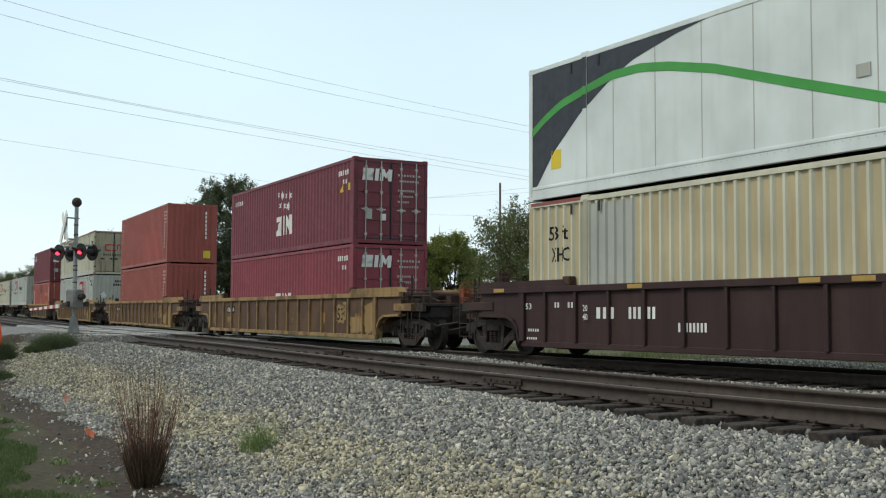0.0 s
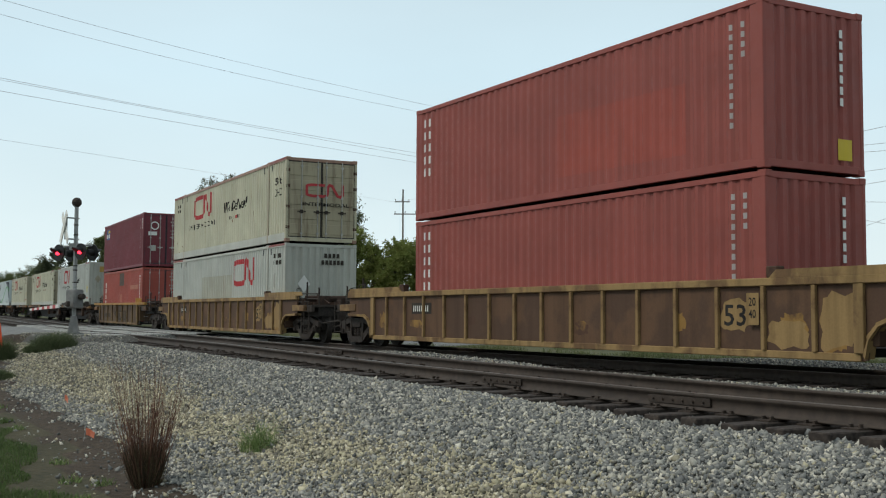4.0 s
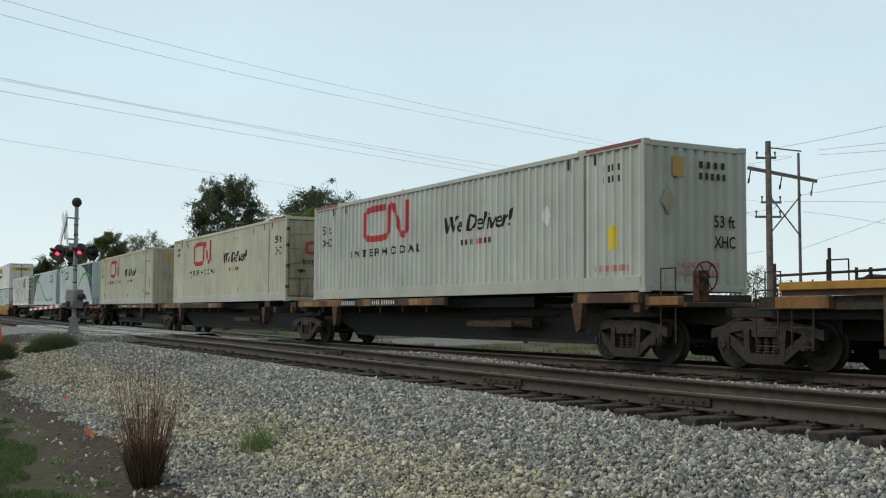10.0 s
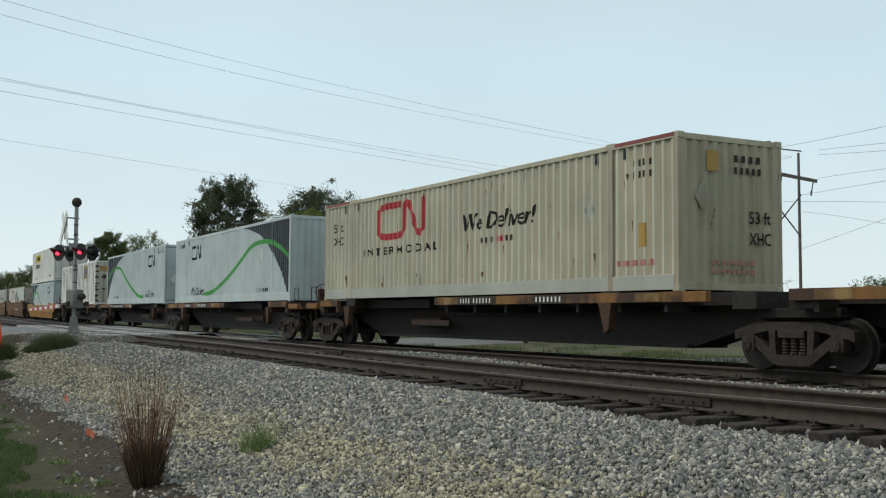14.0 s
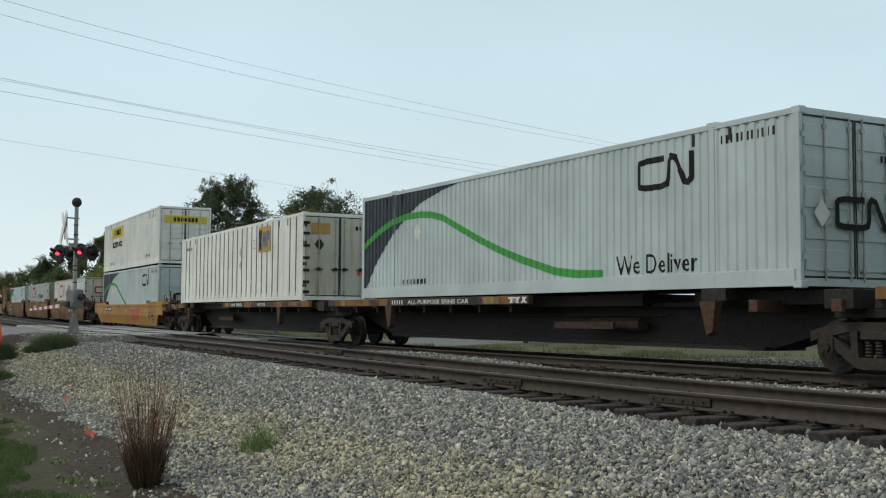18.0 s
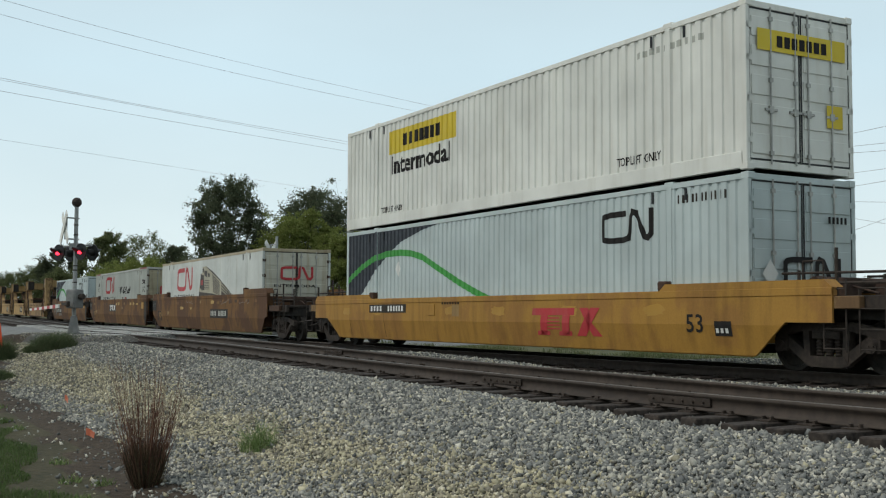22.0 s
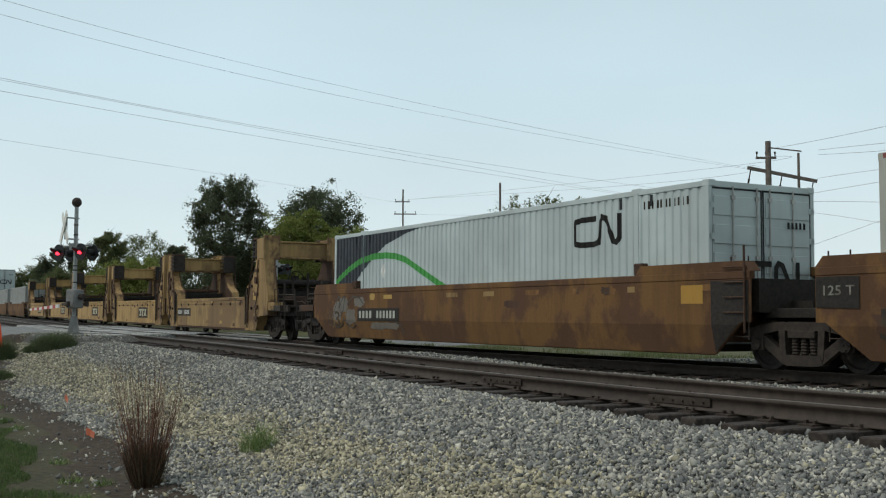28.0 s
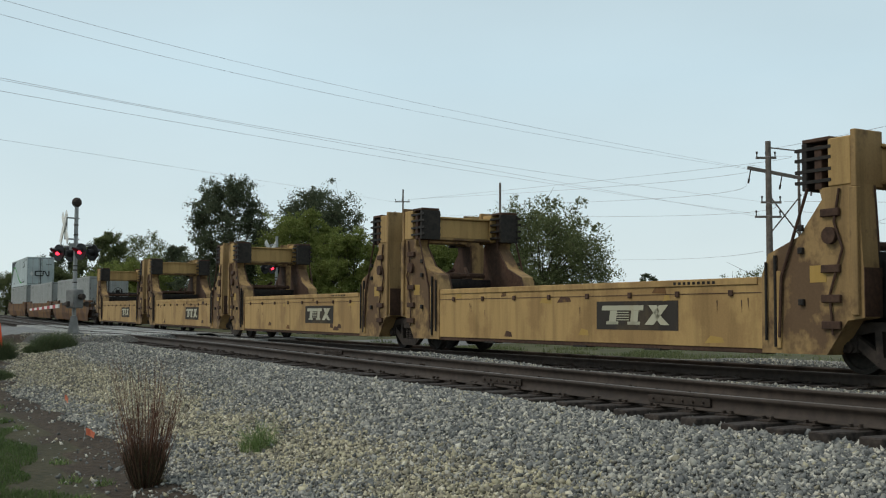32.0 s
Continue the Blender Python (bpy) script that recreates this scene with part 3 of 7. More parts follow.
def dead_clump(x, y):
    """Stiff dry stems that fan out of a dense dark foot."""
    rng = np.random.default_rng(2)
    t = thing("dead_grass_clump", "tall dry reddish-brown bunch of dead grass", "weed clump", at=Matrix.Translation((x, y, ground_z(x, y) - 0.02)))
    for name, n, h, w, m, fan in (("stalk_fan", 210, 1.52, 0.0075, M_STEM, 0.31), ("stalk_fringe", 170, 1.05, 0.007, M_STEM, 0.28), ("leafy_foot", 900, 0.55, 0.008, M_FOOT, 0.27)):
        a, r = rng.uniform(0, math.tau, n), np.sqrt(rng.uniform(0, 1, n))
        spots = np.stack([0.125 * r * np.cos(a), 0.125 * r * np.sin(a), np.zeros(n)], 1)
        sway = rng.normal(size=(n, 2)) * 0.035
        out = np.stack([np.cos(a) * r, np.sin(a) * r], 1) * fan + rng.normal(size=(n, 2)) * 0.07
        hh = h * (1 - 0.55 * rng.uniform(0, 1, n) ** 1.6) * (1 - 0.15 * r)
        flat = rng.normal(size=(n, 3)) * (1, 1, 0.1)
        flat /= np.linalg.norm(flat, axis=1, keepdims=True)
        vs = []
        for k in range(5):
            f = k / 4
            mid = spots + np.stack([out[:, 0] * hh * f**1.15 + sway[:, 0] * math.sin(3 * f), out[:, 1] * hh * f**1.15 + sway[:, 1] * math.sin(3 * f), hh * f], 1)
            half = w * (1 - 0.65 * f) * 0.5
            vs += [mid - flat * half, mid + flat * half]
        f = np.array([(2 * k, 2 * k + 1, 2 * k + 3, 2 * k + 2) for k in range(4)])
        part(name, fast_mesh(name, np.stack(vs, 1).reshape(-1, 3), (f[None] + (np.arange(n) * 10)[:, None, None]).reshape(-1, 4), m), m, t)


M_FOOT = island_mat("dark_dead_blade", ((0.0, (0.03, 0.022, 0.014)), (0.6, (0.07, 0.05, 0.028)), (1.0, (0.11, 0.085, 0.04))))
dead_clump(-11.5, 3.84)
clump("green_weed", "small green weed growing in the ballast", "weed", -11.68, 5.22, 420, 0.22, 0.42, 0.004, 1.3, M_WEED, seed=4)
for k, (x, y, r, h) in enumerate(((-30.2, 7.35, 0.42, 0.46), (-30.6, 7.75, 0.46, 0.5), (-29.8, 7.0, 0.34, 0.26), (-28.6, 5.85, 0.36, 0.55), (-29.2, 5.75, 0.46, 0.58), (-24.4, 4.95, 0.36, 0.22))):
    clump("verge_weed", "low dark green weeds at the foot of the crossing signal", "weed", x, y, 3800, r, h, 0.006, 1.1, M_DULLWEED, seed=10 + k)
for k, (x, y) in enumerate(((-12.4, 3.3), (-13.6, 3.5), (-11.2, 3.1), (-16.8, 3.7), (-19.5, 4.0), (-12.0, 3.55))):
    clump("small_weed", "small low weed on the soil edge", "weed", x, y, 60, 0.13, 0.11, 0.012, 0.9, M_WEED, seed=30 + k)


# ---- small litter ----
def flag(x, y, turn):
    z = ground_z(x, y)
    t = thing("marker_flag", "small faded orange utility marker flag on a wire stake", "marker flag", at=pose(x, y, z, 0, 0, turn))
    part("stake", rod(bmesh.new(), (0, 0, 0), (0.03, 0, 0.2), 0.003, 5), M_ZINC, t)
    bm = bmesh.new()
    for k in range(4):
        bm.verts.new((0.03 + 0.06 * k, 0.015 * math.sin(k * 1.6), 0.19 - 0.02 * k))
        bm.verts.new((0.03 + 0.055 * k, 0.02 * math.sin(k * 1.6 + 0.4), 0.09 - 0.012 * k))
    bm.verts.ensure_lookup_table()
    for k in range(3):
        bm.faces.new([bm.verts[i] for i in (2 * k, 2 * k + 1, 2 * k + 3, 2 * k + 2)])
    geo = bmesh.ops.solidify(bm, geom=bm.faces[:], thickness=0.002)
    part("cloth", bm, M_FLAG, t)


flag(-15.0, 4.16, 30)
flag(-18.7, 4.84, 10)


def barrel(x, y):
    z = ground_z(x, y)
    t = thing("traffic_marker", "bright orange plastic traffic marker standing on the verge", "traffic cone", at=Matrix.Translation((x, y, z)))
    bm = bmesh.new()
    rings = []
    for r, h in ((0.19, 0.05), (0.16, 0.06), (0.12, 0.35), (0.085, 0.65), (0.05, 0.9), (0.045, 0.92)):
        rings.append([bm.verts.new((r * math.cos(a * math.tau / 16), r * math.sin(a * math.tau / 16), h)) for a in range(16)])
    for a, b in zip(rings, rings[1:]):
        for k in range(16):
            bm.faces.new((a[k], a[(k + 1) % 16], b[(k + 1) % 16], b[k]))
    bm.faces.new(rings[-1])
    part("cone_body", bm, M_CONE, t)
    part("base", box(-0.22, 0.22, -0.22, 0.22, 0, 0.05, 0.01), M_HOOD, t)


barrel(-28.7, 5.8)


# ---- crossing signals ----
def lamp_unit(parent, m, lit, facing):
    """A round black background disc with hood and red lens; the lens looks along facing (+1, -1) x."""
    bm = bmesh.new()
    rod(bm, (0, 0, 0), (0.03 * facing, 0, 0), 0.25, 24)
    disc = part("background_disc", bm, M_HOOD, parent, m=m)
    bm = bmesh.new()
    n, f = 16, facing
    ring = [[bm.verts.new(((d if d < 0.1 else 0.10 + 0.22 * max(0.0, math.sin(a) + 0.05) ** 0.8) * f, r * math.cos(a), r * math.sin(a))) for a in np.linspace(-0.05 * math.pi, 1.05 * math.pi, n)] for d, r in ((0.03, 0.125), (0.33, 0.125), (0.33, 0.118), (0.03, 0.118))]
    for a, b in zip(ring, ring[1:] + ring[:1]):
        for k in range(n - 1):
            bm.faces.new((a[k], a[k + 1], b[k + 1], b[k]))
    part("hood", bm, M_HOOD, disc)
    bm = bmesh.new()
    rod(bm, (0.03 * f, 0, -0.02), (0.09 * f, 0, -0.02), 0.055, 20, 0.045)
    rod(bm, (0.09 * f, 0, -0.02), (0.11 * f, 0, -0.02), 0.045, 20, 0.03)
    part("lens", bm, M_LITRED if lit else M_DARKRED, disc, "glowing red lens" if lit else "dark red lens")
    bm = bmesh.new()
    rod(bm, (0, 0, 0), (-0.16 * f, 0, 0), 0.11, 16, 0.08)
    part("lamp_housing", bm, M_HOOD, disc)


def crossing_signal(x, y, z, turn, height, arm_z, box_on, near):
    t = thing("crossing_signal", "galvanised railroad crossing signal mast with flashing red lamps and crossbuck" if near else "far crossing signal mast with crossbuck and a red lamp lit", "crossing signal", at=pose(x, y, z, 0, 0, turn))
    part("mast", rod(bmesh.new(), (0, 0, 0), (0, 0, height), 0.064, 16, 0.06), M_ZINC, t)
    bm = bmesh.new()
    for k in range(8):
        a0, a1 = -math.pi / 2 + k * math.pi / 8, -math.pi / 2 + (k + 1) * math.pi / 8
        rod(bm, (0, 0, height + 0.13 + 0.15 * math.sin(a0)), (0, 0, height + 0.13 + 0.15 * math.sin(a1)), max(0.01, 0.15 * math.cos(a0)), 16, max(0.01, 0.15 * math.cos(a1)))
    if near:
        part("bell", bm, M_CAST, t, "round grey warning bell")
    part("base_casting", rod(bmesh.new(), (0, 0, 0), (0, 0, 0.5), 0.22, 4, 0.12), M_CASTBASE, t, "grey cast base")
    for zz in (arm_z + 0.32, arm_z + 0.62, arm_z - 0.62, arm_z - 0.75, 1.5):
        part("mast_band", rod(bmesh.new(), (0, 0, zz), (0, 0, zz + 0.035), 0.07, 14), M_CAST, t)
    part("footing", box(-0.22, 0.22, -0.22, 0.22, -0.4, 0.0, 0.02), M_ASPH, t, "concrete footing")
    # crossbuck: two crossed white blades
    cb = part("crossbuck_bracket", box(0.36, 0.39, -0.05, 0.05, height - 1.02, height - 0.35), M_ZINC, t)
    for s in (-1, 1):
        part("crossbuck_blade", box(-0.012, 0.012, -0.61, 0.61, -0.115, 0.115), M_WHITE, cb, "white crossbuck blade", m=Matrix.Translation((0.40 + 0.028 * s, -0.04, height - 0.68)) @ pose(0, 0, 0, 0, 0, -27 if near else 12) @ pose(0, 0, 0, 45 * s))
    for zz in (height - 1.0, height - 0.36):
        part("clamp", box(-0.1, 0.40, -0.03, 0.03, zz - 0.02, zz + 0.02, 0.005), M_ZINC, cb)
    bm = bmesh.new()
    rod(bm, (0, -0.72, arm_z), (0, 0.72, arm_z), 0.035, 10)
    quad_box(bm, -0.12, 0.12, -0.14, 0.14, arm_z - 0.12, arm_z + 0.08)
    arm = part("crossarm", bm, M_ZINC, t)
    for s in (-1, 1):
        lamp_unit(arm, Matrix.Translation((0.20, s * 0.5, arm_z - 0.2)), near, 1)
        lamp_unit(arm, Matrix.Translation((-0.20, s * 0.5, arm_z - 0.2)), not near and s > 0, -1)
    if box_on:
        bx = part("gate_mechanism", box(-0.15, 0.2, -0.16, 0.26, 0.73, 1.30, 0.03), M_CASTBASE, t, "grey steel gate mechanism housing")
        part("motor_cover", rod(bmesh.new(), (0, 0.26, 1.08), (0, 0.42, 1.08), 0.085, 14), M_CAST, bx)
        part("door_panel", box(0.202, 0.212, -0.12, 0.22, 0.78, 1.25, 0.004), M_CASTBASE, bx)
    return t


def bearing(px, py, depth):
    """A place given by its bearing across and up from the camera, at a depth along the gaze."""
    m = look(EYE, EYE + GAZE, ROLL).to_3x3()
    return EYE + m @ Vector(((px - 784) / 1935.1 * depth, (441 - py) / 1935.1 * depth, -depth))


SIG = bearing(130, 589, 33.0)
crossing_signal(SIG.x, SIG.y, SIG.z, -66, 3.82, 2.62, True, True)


def gate_arm():
    """The lowered gate, banded red and white, with its counterweights."""
    t = thing("crossing_gate", "lowered crossing gate arm banded red and white", "crossing gate", at=pose(SIG.x, SIG.y, SIG.z, 0, 0, 0))
    part("pivot", rod(bmesh.new(), (0.0, -0.28, 0.86), (0.0, 0.28, 0.86), 0.05, 12), M_CAST, t)
    d = Vector((-1.0, 0.09, -0.01)).normalized()
    q = d.to_track_quat("X", "Z").to_matrix().to_4x4()
    for k in range(11):
        a = Vector((-0.35, -0.36, 0.80)) + d * (0.55 * k)
        part("band", box(0.0, 0.545, -0.018, 0.018, -0.055 + k * 0.002, 0.055 - k * 0.002), M_RED if k % 2 else M_WLET, t, "red band" if k % 2 else "white band", m=Matrix.Translation(a) @ q)
    for s in (-0.28, 0.28):
        part("counterweight_arm", box(-0.3, 0.4, s - 0.02, s + 0.02, 0.82, 0.9, 0.01), M_CAST, t)
        part("counterweight", box(0.25, 0.42, s - 0.05, s + 0.05, 0.78, 0.94, 0.02), M_CAST, t)


gate_arm()
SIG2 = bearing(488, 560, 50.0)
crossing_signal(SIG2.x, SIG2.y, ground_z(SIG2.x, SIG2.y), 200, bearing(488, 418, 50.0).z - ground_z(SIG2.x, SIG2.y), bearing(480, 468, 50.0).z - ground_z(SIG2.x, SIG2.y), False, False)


# ---- trees ----
def tree(px0, px1, top, depth, material, density=1.0, seed=0, label="", ragged=1.0, base=None, leaf=0.2, name="tree", lobes=9, shoots=0):
    rng = np.random.default_rng(seed)
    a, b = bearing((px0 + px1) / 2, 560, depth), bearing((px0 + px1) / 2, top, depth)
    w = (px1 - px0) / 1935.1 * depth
    gz = ground_z(a.x, a.y)
    h = b.z - gz
    t = thing(name, label, "tree" if name == "tree" else "shrub", at=Matrix.Translation((a.x, a.y, gz)))
    rise = h * (0.22 if base is None else base)
    bm = bmesh.new()
    rod(bm, (0, 0, -0.2), (0.05 * w, 0, h * 0.45), 0.022 * h + 0.05, 9, 0.012 * h + 0.03)
    centres = []
    count = int(lobes * 1.7)
    lean = rng.uniform(-0.08, 0.08) * w
    for k in range(count):
        f = (k + 0.5) / count
        s = w * rng.uniform(0.12, 0.19)
        zz = rise + (h - rise - s * 0.9) * (f ** 0.85)
        bulge = math.sqrt(max(0.16, 1 - abs(2 * (0.06 + 0.9 * f) - 0.9) ** 3.2)) if name == "tree" or f > 0.6 else 1.0
        rr = max(0.05, w * 0.5 - s * 0.9) * bulge * math.sqrt(rng.uniform(0.4, 1.0))
        ang = k * 2.399 + rng.uniform(-0.5, 0.5)
        c = Vector((math.cos(ang) * rr + lean * f, math.sin(ang) * rr, zz))
        centres.append((c, s))
        rod(bm, (0.04 * w, 0, h * rng.uniform(0.15, 0.42)), c, 0.006 * h + 0.015, 6, 0.012)
        for j in range(3):
            rod(bm, c, c + Vector(rng.normal(size=3)) * s * 0.8, 0.025, 5, 0.006)
    part("trunk", bm, M_BARK, t)
    pos = []
    n = int(1000 * density)
    for c, s in centres:
        twigs = rng.normal(size=(26, 3))
        twigs /= np.linalg.norm(twigs, axis=1, keepdims=True)
        twigs *= (s * rng.uniform(0.55, 1.25 + 0.25 * ragged, (26, 1)))
        twigs[:, 2] *= 0.85
        pick = rng.integers(0, 26, n)
        along = rng.uniform(0.25, 1.05, (n, 1)) ** 0.6
        p = np.array(c) + twigs[pick] * along + rng.normal(size=(n, 3)) * s * 0.13
        pos.append(p)
    p = np.concatenate(pos)
    p = p[p[:, 2] > 0.3]
    p[:, 2] = np.minimum(p[:, 2], h * rng.uniform(0.93, 1.01, len(p)))
    for k in range(shoots):
        # leafy shoots that stand clear of the crown
        c, s = centres[count - 1 - k % max(1, count * 2 // 3)]
        d = rng.normal(size=3) * (0.35, 0.35, 0.15) + (0.35 * c.x / w, 0.35 * c.y / w, 1.0)
        f = rng.uniform(0, 1, (70, 1))
        p = np.concatenate([p, np.array(c) + rng.normal(size=3) * s * 0.6 + d * (s * 0.35 + f * h * rng.uniform(0.02, 0.055)) + rng.normal(size=(70, 3)) * 0.13 * (1.25 - f) * h / 7])
    n = len(p)
    u = rng.normal(size=(n, 3))
    u /= np.linalg.norm(u, axis=1, keepdims=True)
    wv = np.cross(u, rng.normal(size=(n, 3)))
    wv /= np.linalg.norm(wv, axis=1, keepdims=True)
    s = leaf * 0.55 * rng.uniform(0.5, 1.2, (n, 1))
    v = np.stack([p - u * s, p + wv * s * 0.45, p + u * s, p - wv * s * 0.45], 1)
    v[:, 1] += np.cross(u, wv) * s * 0.15
    part("crown", fast_mesh("crown", v.reshape(-1, 3), np.arange(n * 4).reshape(-1, 4), material), material, t)
    return t


DARKTREE = "tall dark green broadleaf tree behind the tracks"
tree(320, 482, 308, 85, M_LEAFD, 1.7, 1, DARKTREE, 0.9, leaf=0.2, lobes=15, shoots=6)
tree(474, 656, 326, 98, M_LEAFD, 1.5, 2, "dark broadleaf tree with an open ragged crown", 1.3, leaf=0.22, lobes=17, shoots=16)
tree(440, 618, 364, 82, M_LEAFG, 1.7, 3, "bright green young tree in full leaf", 0.5, 0.05, leaf=0.19, lobes=18)
tree(545, 690, 402, 80, M_LEAFG, 1.7, 4, "bright green shrub beside the railway", 0.5, 0.02, leaf=0.18, name="shrub", lobes=18)
tree(640, 790, 416, 78, M_LEAFG, 1.7, 5, "green shrub with a rounded top", 0.5, 0.02, leaf=0.18, name="shrub", lobes=18)
tree(725, 872, 406, 80, M_LEAFG, 1.7, 6, "yellow-green shrub with a rounded top", 0.5, 0.02, leaf=0.18, name="shrub", lobes=18)
tree(812, 1092, 352, 60, M_LEAFM, 1.4, 7, "dark green tree with upright leafy shoots", 1.5, 0.05, leaf=0.15, lobes=24, shoots=60)
tree(900, 960, 470, 52, M_LEAFM, 0.7, 17, "low green bush below the dark tree", 0.8, 0.02, leaf=0.13, name="shrub")
tree(1127, 1166, 480, 130, M_LEAFD, 0.7, 8, "small far dark green tree", 0.7, leaf=0.2, lobes=6)
tree(1262, 1395, 470, 95, M_LEAFM, 0.35, 9, "thin young shrubs with sparse leaves", 1.8, 0.02, leaf=0.18, name="shrub")
tree(1500, 1600, 484, 110, M_LEAFM, 0.5, 19, "far low roadside shrub", 1.2, 0.02, leaf=0.2, name="shrub")
tree(300, 500, 425, 92, M_LEAFD, 1.5, 20, "dark green undergrowth below tall trees", 0.8, 0.02, leaf=0.24, name="shrub")
tree(165, 330, 455, 94, M_LEAFG, 1.4, 21, "yellow-green brush by the road", 0.8, 0.02, leaf=0.24, name="shrub")
tree(40, 180, 470, 120, M_LEAFM, 1.2, 22, "green brush by the road", 0.8, 0.02, leaf=0.28, name="shrub")
HEDGE = "dense dark trees of a far roadside row"
for k, (a, b, top, d, m, de) in enumerate(((120, 232, 405, 110, M_LEAFM, 1.5), (195, 305, 405, 135, M_LEAFM, 0.55), (262, 345, 430, 105, M_LEAFD, 0.9), (60, 150, 430, 130, M_LEAFD, 1.3), (150, 330, 452, 96, M_LEAFG, 1.4), (20, 110, 462, 150, M_LEAFM, 1.3), (-30, 50, 478, 190, M_LEAFM, 1.2), (-120, -10, 470, 170, M_LEAFM, 1.0))):
    tree(a, b, top, d, m, de * 1.1, 40 + k, HEDGE if m != M_LEAFG else "lighter green roadside brush", 1.0, 0.05, leaf=0.22, lobes=12)


# ---- poles and wires ----
def pole(px, top, depth, r, label, arms=(), base_px=None):
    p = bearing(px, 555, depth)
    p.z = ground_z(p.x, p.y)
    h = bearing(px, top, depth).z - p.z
    t = thing("utility_pole", label, "utility pole", at=Matrix.Translation(p))
    part("shaft", rod(bmesh.new(), (0, 0, -0.3), (0, 0, h), r * 1.15, 12, r * 0.85), M_POLE, t)
    side = Vector((math.cos(YAW), -math.sin(YAW), 0))
    for (y, a, b, th) in arms:
        zz = bearing(px, y, depth).z - p.z
        k = depth / 1935.1
        bm = quad_box(bmesh.new(), a * k, b * k, -0.06, 0.06, -th, th)
        arm = part("crossarm", bm, M_POLE, t, m=Matrix.Translation((0, 0, zz)) @ pose(0, 0, 0))
        arm.matrix_basis = Matrix.Translation((0, 0, zz)) @ Matrix.Rotation(math.atan2(side.y, side.x), 4, "Z") @ pose(0, 0, 0, 0, 11 if th > 0.06 else 0, 0)
        for f in (0.05, 0.5, 0.95):
            bm = bmesh.new()
            x = (a + (b - a) * f) * k
            # pin insulators stand on small arms, strings hang from the heavy one
            up = -2.2 if th > 0.06 else 1
            rod(bm, (x, 0, th * up / abs(up)), (x, 0, (th + 0.16) * up), 0.03, 6)
            rod(bm, (x, 0, (th + 0.16) * up), (x, 0, (th + 0.26) * up), 0.055, 8, 0.045)
            part("insulator", bm, M_CAST, arm)
    return t


pole(1364, 247, 53, 0.16, "tall grey timber pole with heavy crossarm beside a braced second pole", ((302, -38, 88, 0.08), (277, -22, 14, 0.05), (357, -14, 22, 0.05), (383, -25, 22, 0.05)))
pole(1418, 268, 54, 0.075, "slender second pole joined by cross braces")
pole(885, 322, 88, 0.10, "plain timber pole rising behind a tree")
pole(712, 334, 120, 0.10, "distant timber pole with two crossarms", ((356, -15, 12, 0.055), (378, -16, 24, 0.055)))


def braces():
    t = thing("pole_brace", "steel cross braces joining two timber poles", "pole brace")
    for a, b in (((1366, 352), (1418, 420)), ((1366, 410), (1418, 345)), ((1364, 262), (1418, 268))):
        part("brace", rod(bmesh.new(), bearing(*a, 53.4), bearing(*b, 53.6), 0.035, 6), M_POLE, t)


braces()


def wire(pts, r=0.012, label="thin overhead wire strung between timber poles"):
    """A sagging wire through three given places."""
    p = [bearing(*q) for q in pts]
    bm = bmesh.new()
    last = None
    for k in range(25):
        t = k / 24
        c = p[0] * ((1 - t) * (1 - 2 * t)) + p[1] * (4 * t * (1 - t)) + p[2] * (t * (2 * t - 1))
        ring = [bm.verts.new(c + Vector((0, r * math.cos(a), r * math.sin(a)))) for a in (0.5, 2.6, 4.7)]
        if last:
            for j in range(3):
                bm.faces.new((last[j], last[(j + 1) % 3], ring[(j + 1) % 3], ring[j]))
        last = ring
    tagged(new("overhead_wire", mesh_of("overhead_wire", bm, M_WIRE)), label, "overhead wire", "overhead wires")


W = 0.0095
for pts in (((-60, -19, 26), (700, 174, 38), (1330, 299, 53)), ((-60, 8, 26), (700, 190, 38), (1326, 300, 53)), ((-60, 126, 26), (800, 281, 40), (1356, 358, 53)),
            ((-60, 130, 26), (800, 289, 40), (1345, 384, 53)), ((-60, 150, 26), (800, 298, 40), (1388, 386, 53)), ((-60, 238, 60), (330, 299, 80), (700, 358, 120)),
            ((1350, 278, 53), (1200, 305, 70), (700, 356, 120)), ((1352, 357, 53), (1150, 383, 68), (715, 379, 120)), ((1320, 325, 53), (1190, 350, 66), (890, 362, 88)),
            ((1350, 445, 53), (1220, 458, 70), (1072, 460, 88)), ((1372, 262, 53), (1470, 244, 45), (1640, 208, 36)), ((1448, 266, 53), (1520, 258, 46), (1640, 246, 38)),
            ((1448, 274, 53), (1520, 270, 46), (1640, 262, 38)), ((1446, 316, 53), (1520, 305, 46), (1640, 290, 38)), ((1388, 357, 53), (1500, 357, 46), (1640, 360, 38)),
            ((1420, 440, 53), (1500, 412, 46), (1640, 360, 36)), ((1420, 375, 53), (1500, 385, 46), (1640, 410, 38)), ((1326, 292, 53), (1150, 325, 66), (740, 352, 110)), ((1420, 345, 53), (1510, 330, 46), (1640, 308, 38))):
    wire(pts, 0.0062 if pts[0][2] == 26 else W)

# ---- containers ----
# side patterns: pitch, outer flat, slope, inner flat, depth
ISO = (0.278, 0.070, 0.068, 0.072, 0.036)
DOM = (0.268, 0.052, 0.030, 0.156, 0.040)
FINE = (0.220, 0.110, 0.030, 0.050, 0.027)
FLAT = None


